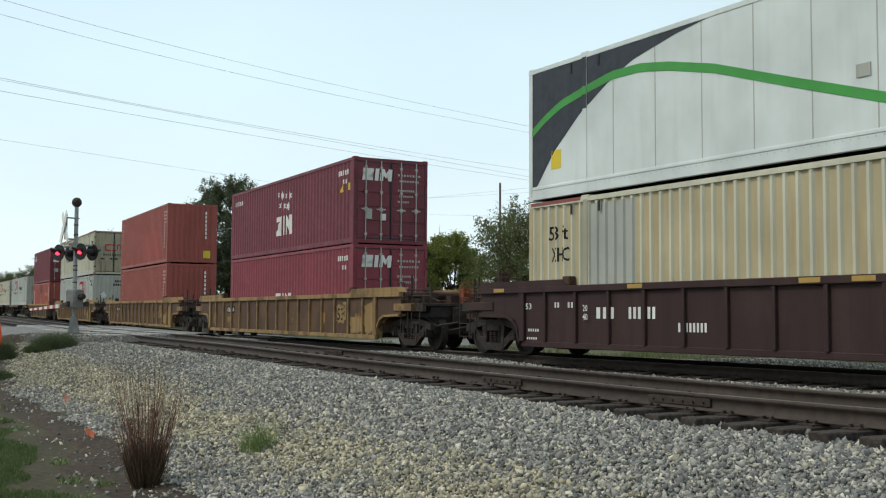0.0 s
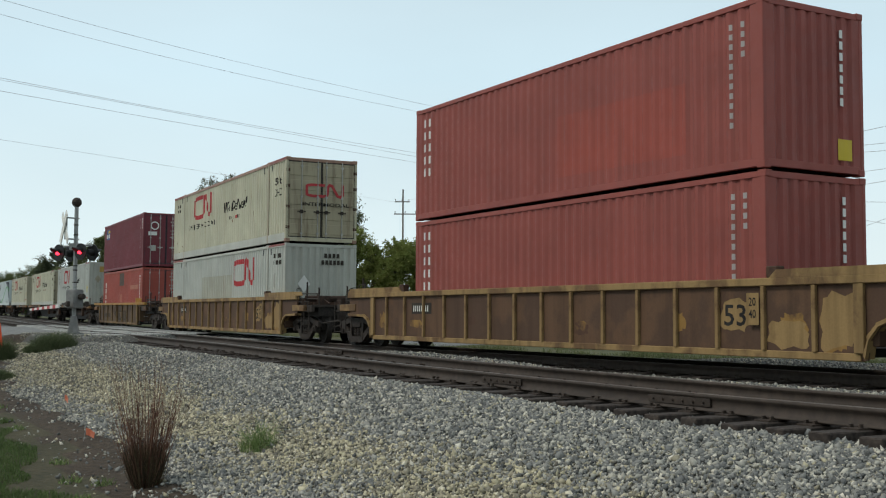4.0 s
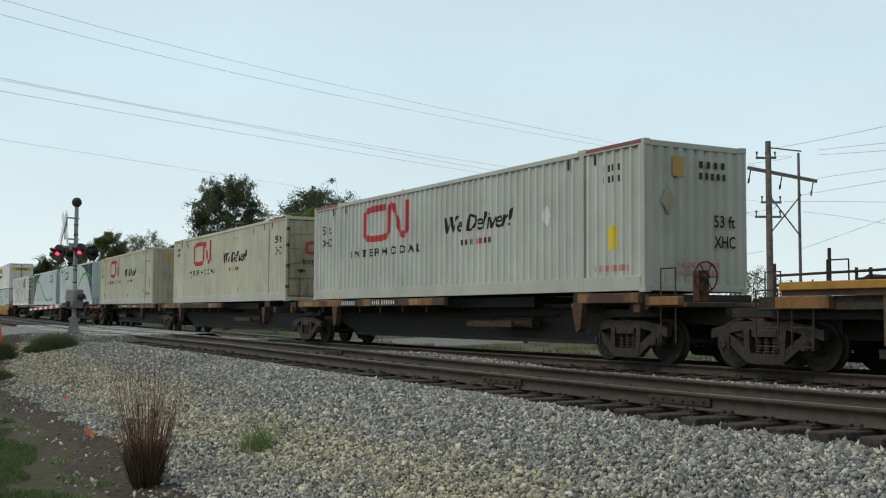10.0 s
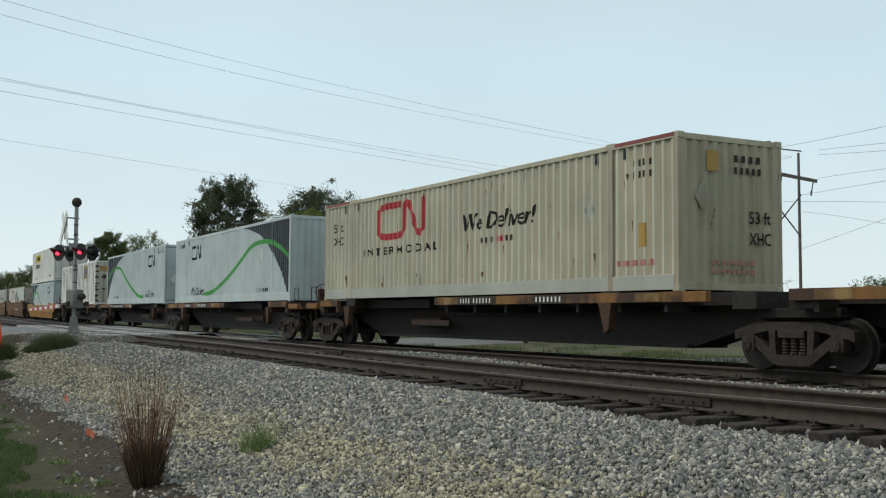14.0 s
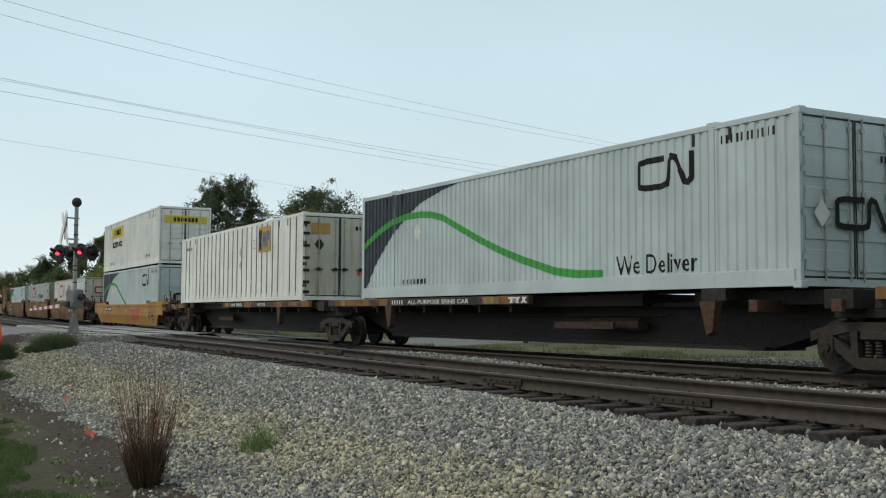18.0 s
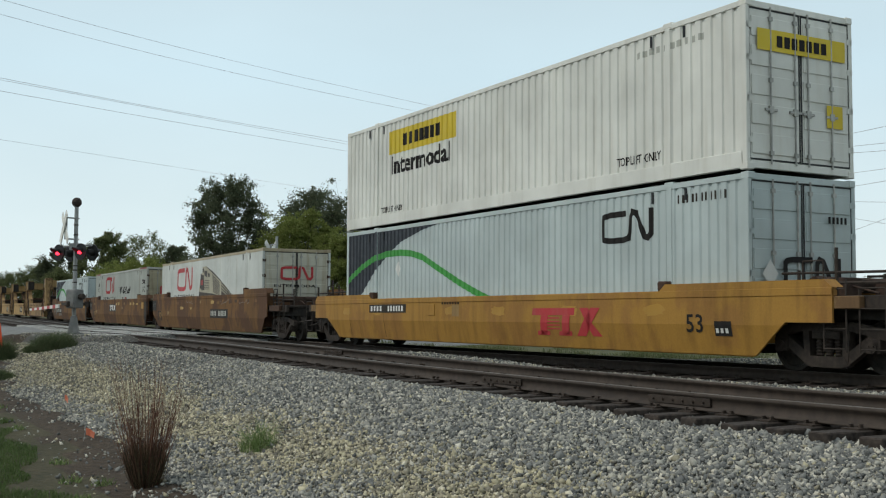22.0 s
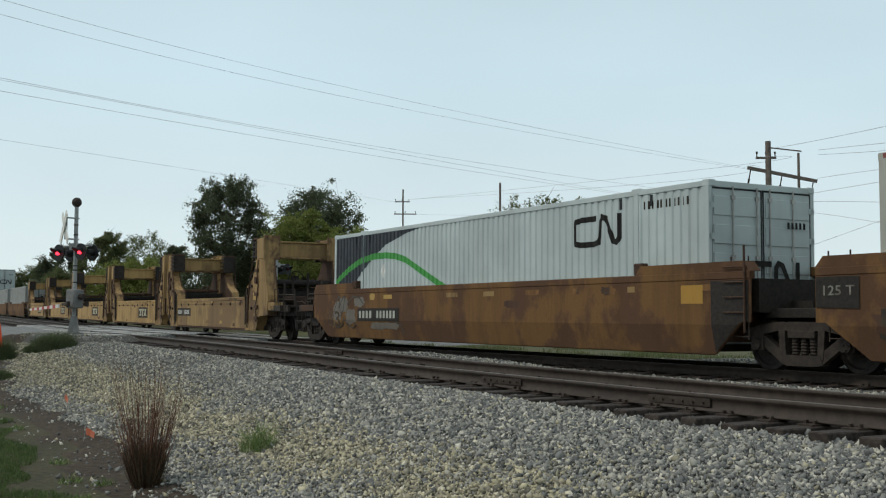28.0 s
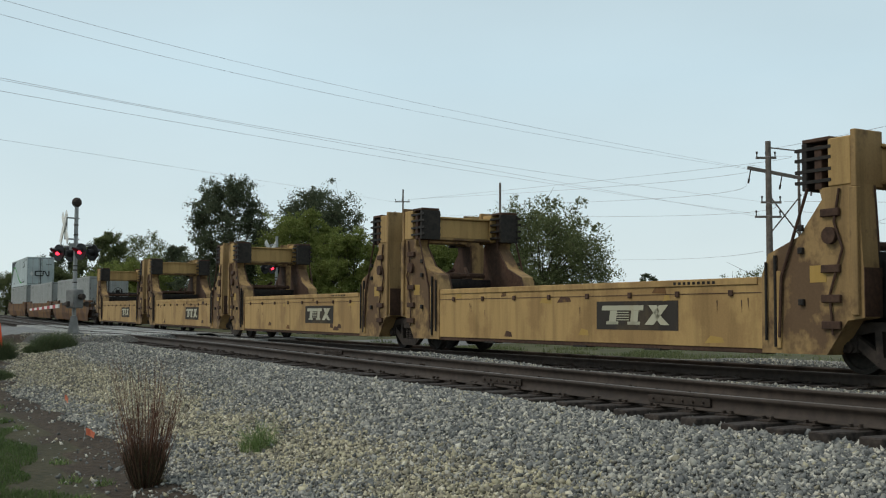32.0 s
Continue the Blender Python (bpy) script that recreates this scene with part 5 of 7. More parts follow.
def swoosh_box(label, s, z, mirrored=False, doors=1, pattern=FINE, low_hidden=False, panel=False):
    """Pale 53-foot box with a charcoal corner and a green wave."""
    c, sd = container("container", label, L53, W53, HC, FLAT if panel else pattern, M_PANEL if panel else M_LIGHT, doors, M_PANEL if panel else M_LIGHT, 6.1, False)
    k = -1 if mirrored else 1
    bx = (-8.0, -7.88, -7.14, -6.26, -5.4, -4.62, -3.41, -2.5, -1.7)
    bz = (0.14, 0.18, 1.0, 1.66, 2.12, 2.44, 2.68, 2.79, 2.80)
    gx = (-7.95, -7.8, -7.0, -6.26, -5.4, -4.62, -4.0, -3.41, -2.5, -1.51, -0.7, 0.15, 1.43, 2.2, 3.04)
    gz = (1.45, 1.55, 1.85, 2.05, 2.15, 2.15, 2.10, 1.98, 1.64, 1.28, 1.02, 0.78, 0.48, 0.40, 0.37)
    if panel:
        gx = (-7.95, -7.5, -6.9, -6.04, -5.23, -4.4, -3.59, -2.44, -0.69, 1.06, 3.0, 5.0, 7.9)
        gz = (1.48, 1.72, 1.96, 2.13, 2.26, 2.25, 2.12, 1.85, 1.28, 0.73, 0.4, 0.45, 0.9)
    xs = np.linspace(-7.95, -1.9, 60)
    if mirrored:
        xs = -xs[::-1]
    mark_c = part("corner_panel", sd.strip(xs, lambda x: float(np.interp(k * x, bx, bz)), lambda x: HC - 0.1), M_CHAR, c, "charcoal painted corner")
    xs = np.linspace(-7.95, gx[-1], 110)
    if mirrored:
        xs = -xs[::-1]
    half = 0.085
    part("wave", sd.strip(xs, lambda x: float(np.interp(k * x, gx, gz)) - half, lambda x: float(np.interp(k * x, gx, gz)) + half, 0.008), M_GREEN, c, "bright green wave stripe")
    # the lifting post carries the charcoal and the wave across
    px, pz = -6.1 * k, float(np.interp(-6.1, gx, gz))
    low = float(np.interp(-6.1, bx, bz))
    part("post_panel", flat_poly(bmesh.new(), ((px - 0.07, low), (px + 0.07, low), (px + 0.07, HC - 0.1), (px - 0.07, HC - 0.1))), M_CHAR, c, m=Matrix.Translation((0, -W53 / 2 - 0.0075, 0)))
    part("post_wave", flat_poly(bmesh.new(), ((px - 0.07, pz - half), (px + 0.07, pz - half), (px + 0.07, pz + half), (px - 0.07, pz + half))), M_GREEN, c, m=Matrix.Translation((0, -W53 / 2 - 0.0105, 0)))
    if not panel:
        e0, e1 = (4.08, 5.64) if not mirrored else (-5.21, -3.6)
        mark(c, sd, emblem(e0, e1, 1.88, 2.5, 0.115), M_BLACK, "black hoop-and-band emblem", "emblem")
        d0, d1 = (3.45, 5.72) if not mirrored else (-5.2, -3.0)
        mark(c, sd, words("We Deliver", d0, 0.34, d1 - d0, 0.36, 0.004), M_BLACK, "black lettering")
        a = -5.6 if not mirrored else 4.4
        mark(c, sd, bars(a, 0.36, 1.35, 0.13, 13, gap=0.55), M_BLACK)
        mark(c, sd, bars(6.32 if not mirrored else -7.6, 2.5, 1.3, 0.15, 11, gap=0.62), M_STENCIL)
        mark(c, sd, diamond(-4.75 if not mirrored else 4.9, 1.72, 0.21), M_WLET, "white diamond placard", "placard")
        if doors == 1:
            for sx in (0,):
                end_mark(c, emblem(-0.55, 0.85, 0.95, 1.5, 0.1), L53 / 2 + 0.03, M_BLACK, name="emblem")
                end_mark(c, diamond(-0.85, 1.2, 0.24), L53 / 2 + 0.03, M_WLET, name="placard")
                end_mark(c, bars(0.55, 2.1, 0.5, 0.12, 5), L53 / 2 + 0.03, M_BLACK)
    else:
        mark(c, sd, flat_poly(bmesh.new(), ((-7.25, 0.62), (-6.9, 0.62), (-6.9, 1.02), (-7.25, 1.02))), M_YLET, "yellow notice label", "label")
        bm = bmesh.new()
        for x in np.arange(-5.2, 6, 1.22):
            quad_box(bm, x - 0.012, x + 0.012, -W53 / 2 + 0.0095, -W53 / 2 + 0.013, 0.28, HC - 0.1)
        part("seams", bm, M_GREY, c)
        part("rail_lip", box(-7.9, 7.9, -W53 / 2 - 0.012, -W53 / 2 + 0.01, 0.24, 0.29, 0.004), M_PANEL, c)
        bm = bmesh.new()
        for x in np.arange(-5.9, 6.0, 0.15):
            quad_box(bm, x - 0.008, x + 0.008, -W53 / 2 - 0.006, -W53 / 2 + 0.01, 0.19, 0.206)
        part("rivets", bm, M_GREY, c)
        part("hatch", box(0.52, 0.78, -W53 / 2 - 0.006, -W53 / 2 + 0.02, 1.12, 1.32), M_GREY, c)
    load(c, s, z)
    return c


M_CODE = paint("dull_white_stencil", (0.40, 0.37, 0.35), (0.3, 0.22, 0.2), 0.35, 0.0)


def iso_door_codes(c, x, H, m=None):
    for k in range(5):
        end_mark(c, bars(0.22 + 0.05 * (k % 2), H - 0.52 - 0.17 * k - 0.12 * (k > 1), 0.78 - 0.1 * k, 0.062, 8, gap=0.4), x, m or M_CODE)


# the leading well car's pair
c = swoosh_box("pale flat-sided container with charcoal corner and green wave", -12.2, 3.34, panel=True)
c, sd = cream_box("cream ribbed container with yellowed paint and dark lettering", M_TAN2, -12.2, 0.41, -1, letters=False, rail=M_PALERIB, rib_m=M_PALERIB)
mark(c, sd, words("53 ft", -7.35, 2.05, 0.62, 0.3), M_BLACK)
mark(c, sd, words("XHC", -7.3, 1.6, 0.62, 0.3), M_BLACK)
part("repair_patch", sd.strip(np.linspace(-6.0, -4.6, 20), lambda x: 0.2, lambda x: 2.72), M_GREY, c, "pale grey repainted panel")
load(c, -12.2, 0.41)

# two maroon boxes
for z, m, low in ((2.98, M_MAROON, False), (0.40, M_MAROON2, True)):
    c, sd = container("container", "maroon corrugated container with white block emblem" if not low else "faded maroon corrugated container with white block emblem", L40, W40, 2.59, ISO, m, 1)
    zz = 0.62 if not low else 0.55
    bm = block_emblem(-0.78, zz, 1.5, 0.66)
    mark(c, sd, bm, M_WLET, "white block emblem", "emblem")
    if not low:
        bm = bmesh.new()
        for k, (sx, sz) in enumerate(((-0.62, 2.05), (-0.22, 2.0), (0.18, 1.96), (0.55, 1.93), (-0.4, 1.66), (-0.02, 1.62), (0.36, 1.58))):
            flat_poly(bm, [(sx + (0.15 if i % 2 else 0.075) * math.cos(i * math.pi / 6), sz + (0.15 if i % 2 else 0.075) * math.sin(i * math.pi / 6)) for i in range(12)])
        mark(c, sd, bm, M_WLET, "seven white stars", "emblem")
        mark(c, sd, bars(-5.6, 2.05, 0.95, 0.16, 7), M_WLET)
        mark(c, sd, flat_poly(bmesh.new(), ((5.0, 1.6), (5.3, 1.6), (5.15, 1.85))), M_YLET)
        mark(c, sd, flat_poly(bmesh.new(), ((5.62, 1.62), (5.8, 1.62), (5.8, 1.84), (5.62, 1.84))), M_YLET)
    mark(c, sd, bars(4.82, 2.1, 0.85, 0.15, 8), M_WLET)
    mark(c, sd, bars(5.15, 1.84, 0.45, 0.13, 4), M_WLET)
    x = L40 / 2 - 0.01
    bm = block_emblem(-0.95, 1.9, 0.95, 0.36, 0.1)
    end_mark(c, bm, x, M_WLET, name="emblem")
    iso_door_codes(c, x, 2.59)
    end_mark(c, flat_poly(bmesh.new(), ((-0.8, 0.75), (-0.62, 0.75), (-0.62, 1.05), (-0.8, 1.05))), x, M_GREY)
    end_mark(c, flat_poly(bmesh.new(), ((-0.35, 0.72), (-0.17, 0.72), (-0.17, 0.92), (-0.35, 0.92))), x, M_WLET)
    load(c, -35.7, z)

# two orange boxes, plain end leading
for z, H in ((3.34, 2.90), (0.41, 2.90)):
    c, sd = container("container", "faded orange corrugated container with a bleached patch", L40, W40, H, ISO, M_ORANGE, -1)
    if z > 1:
        part("bleached_patch", sd.strip(np.linspace(0.2, 4.2, 20), lambda x: 0.45, lambda x: 1.75), M_ORANGE2, c, "pinkish repainted patch")
    bm = bmesh.new()
    for k in range(5):
        bars(-5.72, 2.4 - 0.32 * k, 0.5, 0.2, 2, bm)
    mark(c, sd, bm, M_WLET)
    bm = bmesh.new()
    for xx in (5.3, 5.58):
        for k in range(11 if xx < 5.5 else 4):
            bars(xx, 2.45 - 0.17 * k, 0.07, 0.1, 1, bm, 0.1)
    mark(c, sd, bm, M_CODE)
    bm = bmesh.new()
    for k in range(7):
        flat_poly(bm, ((0.62, 2.4 - 0.2 * k), (0.7, 2.4 - 0.2 * k), (0.7, 2.54 - 0.2 * k), (0.62, 2.54 - 0.2 * k)))
    end_mark(c, bm, L40 / 2 - 0.015, M_WLET)
    if z > 1:
        end_mark(c, flat_poly(bmesh.new(), ((0.55, 0.25), (0.9, 0.25), (0.9, 0.62), (0.55, 0.62))), L40 / 2 - 0.015, M_YLET, name="label")
    load(c, -59.0, z)

# two cream boxes
c, sd = cream_box("rust-streaked cream ribbed container with red emblem", M_TAN, -82.51, 3.35, 1, rail=paint("rust_pink_rail_paint", (0.28, 0.17, 0.12), (0.16, 0.05, 0.04), 0.7, 0.5))
end_mark(c, emblem(-0.6, 0.8, 1.55, 2.02, 0.09), L53 / 2 + 0.0, M_RED, name="emblem")
end_mark(c, words("INTERMODAL", -0.7, 1.25, 1.7, 0.12), L53 / 2, M_BLACK)
rust_runs(c, sd, 30, 4)
load(c, -82.51, 3.35)
c, sd = cream_box("pale cream ribbed container with large red emblem", M_GREY, -82.51, 0.41, -1, low=True)
part("repainted_panel", sd.strip(np.linspace(-3.0, 1.6, 30), lambda x: 0.9, lambda x: 2.0), M_REPAINT, c, "yellowish repainted panel")
load(c, -82.51, 0.41)

# maroon over orange
c, sd = container("container", "brownish maroon corrugated container with small blue and yellow logo panel", L40, W40, HC, ISO, M_MAROON3, 1)
mark(c, sd, flat_poly(bmesh.new(), ((-5.42, 2.0), (-4.2, 2.0), (-4.2, 2.62), (-5.42, 2.62))), M_BLUE, "blue logo panel", "logo_panel")
bm = flat_poly(bmesh.new(), ((-4.95, 2.38), (-4.25, 2.42), (-4.25, 2.58), (-4.6, 2.56)))
part("logo_wedge", sd.drape(bm, 0.008), M_YLET, c)
bm = bars(-5.3, 2.1, 1.0, 0.22, 5)
part("logo_mark", sd.drape(bm, 0.008), M_WLET, c)
bm = bmesh.new()
for k in range(11):
    bars(5.2, 2.5 - 0.15 * k, 0.08, 0.09, 1, bm, 0.1)
    if k < 4:
        bars(5.62, 2.5 - 0.15 * k, 0.1, 0.1, 1, bm, 0.1)
mark(c, sd, bm, M_WLET)
x = L40 / 2 - 0.01
end_mark(c, ribbon(bmesh.new(), [(-0.62 + 0.2 * math.cos(a), 2.2 + 0.2 * math.sin(a)) for a in np.linspace(0, math.tau, 17)], 0.06), x, M_WLET, name="emblem")
end_mark(c, flat_poly(bmesh.new(), ((-0.95, 1.68), (-0.5, 1.68), (-0.5, 1.88), (-0.95, 1.88))), x, M_WLET)
iso_door_codes(c, x, HC)
end_mark(c, flat_poly(bmesh.new(), ((-0.8, 0.85), (-0.55, 0.85), (-0.55, 1.15), (-0.8, 1.15))), x, M_GREY)
load(c, -104.2, 3.34)
c, sd = container("container", "salmon orange corrugated container with grey patches", L40, W40, HC, ISO, M_ORANGE2, 1)
bm = bmesh.new()
for k in range(4):
    shape(bm, COMB if k % 2 else BLOCK, -5.36 + 0.07 * (k % 2 == 0), 1.98 - 0.36 * k, 0.36 if k % 2 else 0.16, 0.28)
mark(c, sd, bm, M_WLET)
part("grey_patch", sd.strip(np.linspace(-0.6, 0.75, 12), lambda x: 2.0, lambda x: 2.72), rough_mat("grey_primer", (0.10, 0.08, 0.07), (0.15, 0.12, 0.10), 6), c, "dark grey primer patch")
part("pink_patch", sd.strip(np.linspace(-0.5, 0.2, 8), lambda x: 1.05, lambda x: 1.5), paint("pink_patch_paint", (0.38, 0.13, 0.09)), c, "pink repainted patch")
part("pale_patch", sd.strip(np.linspace(2.7, 4.9, 16), lambda x: 1.75, lambda x: 1.98), paint("pale_pink_paint", (0.40, 0.16, 0.11)), c, "pale repainted bar")
iso_door_codes(c, L40 / 2 - 0.01, HC)
bm = bmesh.new()
for k in range(10):
    bars(5.3, 2.4 - 0.16 * k, 0.075, 0.09, 1, bm, 0.1)
mark(c, sd, bm, M_WLET)
load(c, -104.2, 0.41)

# the spine cars' boxes
DECK = 1.33
c, sd = cream_box("light grey ribbed container with red emblem and dark lettering", M_GREY, -123.62, DECK, -1, diam=4.8, spec=1, rail=M_GREY)
mark(c, sd, flat_poly(bmesh.new(), ((6.9, 0.85), (7.2, 0.85), (7.2, 1.3), (6.9, 1.3))), M_YLET, "yellow notice label", "label")
mark(c, sd, bars(6.5, 0.42, 1.1, 0.12, 9), M_FADED)
load(c, -123.62, DECK)
c, sd = cream_box("cream ribbed container with red emblem and soiled doors", M_CREAM, -142.22, DECK, 1)
end_mark(c, emblem(-0.6, 0.8, 1.6, 2.05, 0.09), L53 / 2, M_RED, name="emblem")
end_mark(c, words("INTERMODAL", -0.7, 1.3, 1.7, 0.12), L53 / 2, M_BLACK)
rust_runs(c, sd, 12, 5)
load(c, -142.22, DECK)
c, sd = cream_box("yellowed cream ribbed container with red emblem", M_TAN3, -162.89, DECK, -1, diam=5.4, rail=M_TAN)
mark(c, sd, flat_poly(bmesh.new(), ((6.9, 0.85), (7.15, 0.85), (7.15, 1.3), (6.9, 1.3))), M_GOLD, name="label")
mark(c, sd, bars(6.3, 0.5, 1.15, 0.11, 9), M_FADED)
rust_runs(c, sd, 34, 3)
load(c, -162.89, DECK)
swoosh_box("pale blue-grey container with charcoal corner, on a spine car", -181.98, DECK, True, -1)
swoosh_box("pale blue-grey container with charcoal corner and green wave, doors soiled", -200.41, DECK)
c, sd = container("container", "white panelled container with grey posts and an ochre logo panel", L53, W53, HC, FLAT, M_WHITE, 1, M_WHITE, 6.1, True, M_WHITE2, False)
SOOT = paint("dark_brown_print", (0.05, 0.038, 0.03), (0.1, 0.08, 0.05), 0.3, 0.0)
M_POSTS = paint("grey_brown_post_paint", (0.16, 0.135, 0.11), (0.2, 0.15, 0.1), 0.4, 0.1)
for x in np.arange(-7.24, 7.8, 0.61):
    if abs(abs(x) - 6.1) > 0.12:
        for sign in (-1, 1):
            part("side_post", box(x - 0.034, x + 0.034, *sorted((sign * (W53 / 2 - 0.014), sign * (W53 / 2 + 0.004))), 0.17, HC - 0.12), M_POSTS, c)
part("logo_panel", flat_poly(bmesh.new(), ((3.39, 1.78), (4.74, 1.78), (4.74, 2.68), (3.39, 2.68))), M_GOLD, c, "ochre logo panel", m=Matrix.Translation((0, -W53 / 2 - 0.008, 0)))
bm = bmesh.new()
shape(bm, NOTCHED, 3.84, 1.95, 0.42, 0.55, 0.1)
shape(bm, ((0, 0), (0, 1), (0.8, 1), (1, 0.75), (0.8, 0.45), (0.35, 0.45), (0.35, 0)), 4.3, 1.95, 0.32, 0.55, 0.1)
part("logo_mark", bm, M_BLUE, c, m=Matrix.Translation((0, -W53 / 2 - 0.012, 0)))
part("logo_mark", shape(bmesh.new(), COMB, 3.42, 1.85, 0.36, 0.72), SOOT, c, m=Matrix.Translation((0, -W53 / 2 - 0.012, 0)))
for z in (1.9, 1.4):
    part("placard", diamond(1.15, z, 0.2), M_GREY, c, "blank diamond placard holder", m=Matrix.Translation((0, -W53 / 2 - 0.006, 0)))
part("frame_mark", ribbon(bmesh.new(), [(2.72, 1.95), (2.96, 1.95), (2.96, 2.25), (2.72, 2.25), (2.72, 1.95)], 0.02), M_POSTS, c, m=Matrix.Translation((0, -W53 / 2 - 0.006, 0)))
part("marking", bars(-7.1, 2.32, 0.95, 0.13, 9, gap=0.5), M_STENCIL, c, m=Matrix.Translation((0, -W53 / 2 - 0.006, 0)))
for side in (-1, 1):
    for z in (0.3, 0.62, 1.0, 1.4, 1.8, 2.2, 2.55):
        part("hinge_strap", box(L53 / 2 - 0.03, L53 / 2 + 0.012, *sorted((side * 1.28, side * 1.06)), z - 0.045, z + 0.045, 0.005), M_CAST, c, "dark hinge strap")
end_mark(c, flat_poly(bmesh.new(), ((-1.0, 2.2), (-0.35, 2.2), (-0.35, 2.55), (-1.0, 2.55))), L53 / 2 - 0.02, M_GOLD, name="label")
end_mark(c, diamond(-0.72, 1.85, 0.22), L53 / 2 - 0.02, M_CAST, name="placard")
end_mark(c, bars(0.55, 2.35, 0.55, 0.13, 4), L53 / 2 - 0.02, M_BLACK)
end_mark(c, flat_poly(bmesh.new(), ((0.62, 0.85), (1.0, 0.85), (1.0, 1.05), (0.62, 1.05))), L53 / 2 - 0.02, M_CONE, name="label")
load(c, -221.11, DECK)

# white box over a pale one
c, sd = container("container", "white ribbed container with yellow name panel", L53, W53, HC, (0.26, 0.13, 0.025, 0.08, 0.03), M_WHITE, 1, M_WHITE, 6.1, False)
mark(c, sd, flat_poly(bmesh.new(), ((-5.33, 1.92), (-1.66, 1.92), (-1.66, 2.56), (-5.33, 2.56))), M_YLET, "yellow name panel", "name_panel")
part("name_mark", sd.drape(bars(-4.5, 2.08, 2.1, 0.32, 7, gap=0.25), 0.008), M_BLACK, c)
mark(c, sd, words("Intermodal", -5.22, 1.36, 3.25, 0.5, 0.03), M_BLACK, "dark lettering")
mark(c, sd, words("TOP LIFT ONLY", 4.6, 0.42, 1.3, 0.17), M_BLACK)
mark(c, sd, words("TOP LIFT ONLY", -5.8, 0.35, 1.3, 0.16), M_BLACK)
mark(c, sd, bars(5.2, 2.42, 1.9, 0.12, 10), M_GREY)
x = L53 / 2 + 0.005
end_mark(c, flat_poly(bmesh.new(), ((-1.05, 2.05), (1.08, 2.05), (1.08, 2.42), (-1.05, 2.42))), x, M_YLET, name="name_panel")
end_mark(c, bars(-0.6, 2.13, 1.25, 0.2, 7, gap=0.25), x, M_BLACK, 0.012)
end_mark(c, flat_poly(bmesh.new(), ((0.6, 0.85), (1.0, 0.85), (1.0, 1.25), (0.6, 1.25))), x, M_YLET, name="label")
load(c, -242.11, 3.34)
swoosh_box("pale blue-grey container with green wave under a white one", -242.11, 0.40)

# three boxes low in the brown wells
c, sd = container("container", "white flat-sided container with red emblem and a painted locomotive shape", L53, W53, HC, FLAT, M_WHITE3, 1, paint("buff_rail_paint", (0.36, 0.31, 0.2), (0.2, 0.08, 0.05), 0.5, 0.3), 6.1, True, M_WHITE2, True)
mark(c, sd, emblem(-4.9, -2.08, 1.52, 2.55, 0.19), M_RED, "red hoop-and-band emblem", "emblem")
mark(c, sd, words("I N T E R M O D A L", -5.4, 1.14, 3.7, 0.22, 0.03), M_BLACK)
SEPIA = paint("sepia_print", (0.045, 0.036, 0.028), (0.1, 0.08, 0.06), 0.2, 0.0)
bm = flat_poly(bmesh.new(), ((-0.9, 1.1), (-0.9, 1.56), (-0.78, 1.75), (-0.62, 2.2), (-0.38, 2.25), (-0.38, 2.46), (-0.3, 2.5), (0.24, 2.5), (1.2, 2.27), (2.6, 1.83), (3.4, 1.58), (4.2, 1.25), (4.3, 1.1)))
mark(c, sd, bm, paint("aged_cream_print", (0.36, 0.33, 0.24), (0.2, 0.15, 0.1), 0.3, 0.0), "cream and sepia painted locomotive", "painted_locomotive")
bm = bmesh.new()
for pts in (((-0.64, 2.2), (-0.1, 2.12), (-0.02, 1.5), (-0.42, 1.5), (-0.74, 1.62)), ((-0.9, 1.46), (-0.4, 1.42), (1.4, 1.34), (3.4, 1.15), (3.4, 1.1), (-0.9, 1.1)), ((-0.35, 2.42), (-0.12, 2.42), (-0.12, 2.24), (-0.35, 2.28)),
            ((-0.05, 2.33), (0.42, 2.3), (0.46, 2.03), (0.0, 2.1)), ((0.56, 2.22), (0.85, 2.17), (0.85, 2.03), (0.58, 2.05)), ((0.24, 2.5), (1.2, 2.28), (2.6, 1.86), (2.6, 1.79), (1.2, 2.2), (0.5, 2.4)), ((2.66, 1.82), (4.2, 1.27), (4.3, 1.12), (2.66, 1.24))):
    flat_poly(bm, pts)
for k in range(9):
    a, b = 2.14 - 0.085 * k, 1.76 - 0.06 * k
    flat_poly(bm, ((1.24 + 0.02 * k, a), (2.45, b), (2.45, b - 0.034), (1.24 + 0.02 * k, a - 0.052)))
for k in range(6):
    flat_poly(bm, ((0.0, 1.92 - 0.07 * k), (0.8, 1.9 - 0.07 * k), (0.8, 1.875 - 0.07 * k), (0.0, 1.89 - 0.07 * k)))
part("print_shadows", sd.drape(bm, 0.007), SEPIA, c)
bm = bmesh.new()
for k in range(3):
    flat_poly(bm, ((2.7, 1.72 - 0.12 * k), (4.1 - 0.1 * k, 1.27 - 0.05 * k), (4.1 - 0.1 * k, 1.255 - 0.05 * k), (2.7, 1.68 - 0.12 * k)))
part("print_highlights", sd.drape(bm, 0.010), M_CREAM, c)
bm = bars(-0.58, 1.72, 0.42, 0.22, 2)
part("print_badge", sd.drape(bm, 0.010), M_RED, c)
bm = bmesh.new()
for x in np.arange(-5.0, 6, 1.22):
    quad_box(bm, x - 0.008, x + 0.008, -W53 / 2 + 0.0095, -W53 / 2 + 0.013, 0.15, HC - 0.1)
part("seams", bm, M_GREY, c)
end_mark(c, emblem(-0.62, 0.62, 1.75, 2.25, 0.09), L53 / 2, M_RED, name="emblem")
end_mark(c, words("INTERMODAL", -0.85, 1.5, 1.7, 0.1), L53 / 2, M_BLACK)
load(c, -265.77, 0.37)
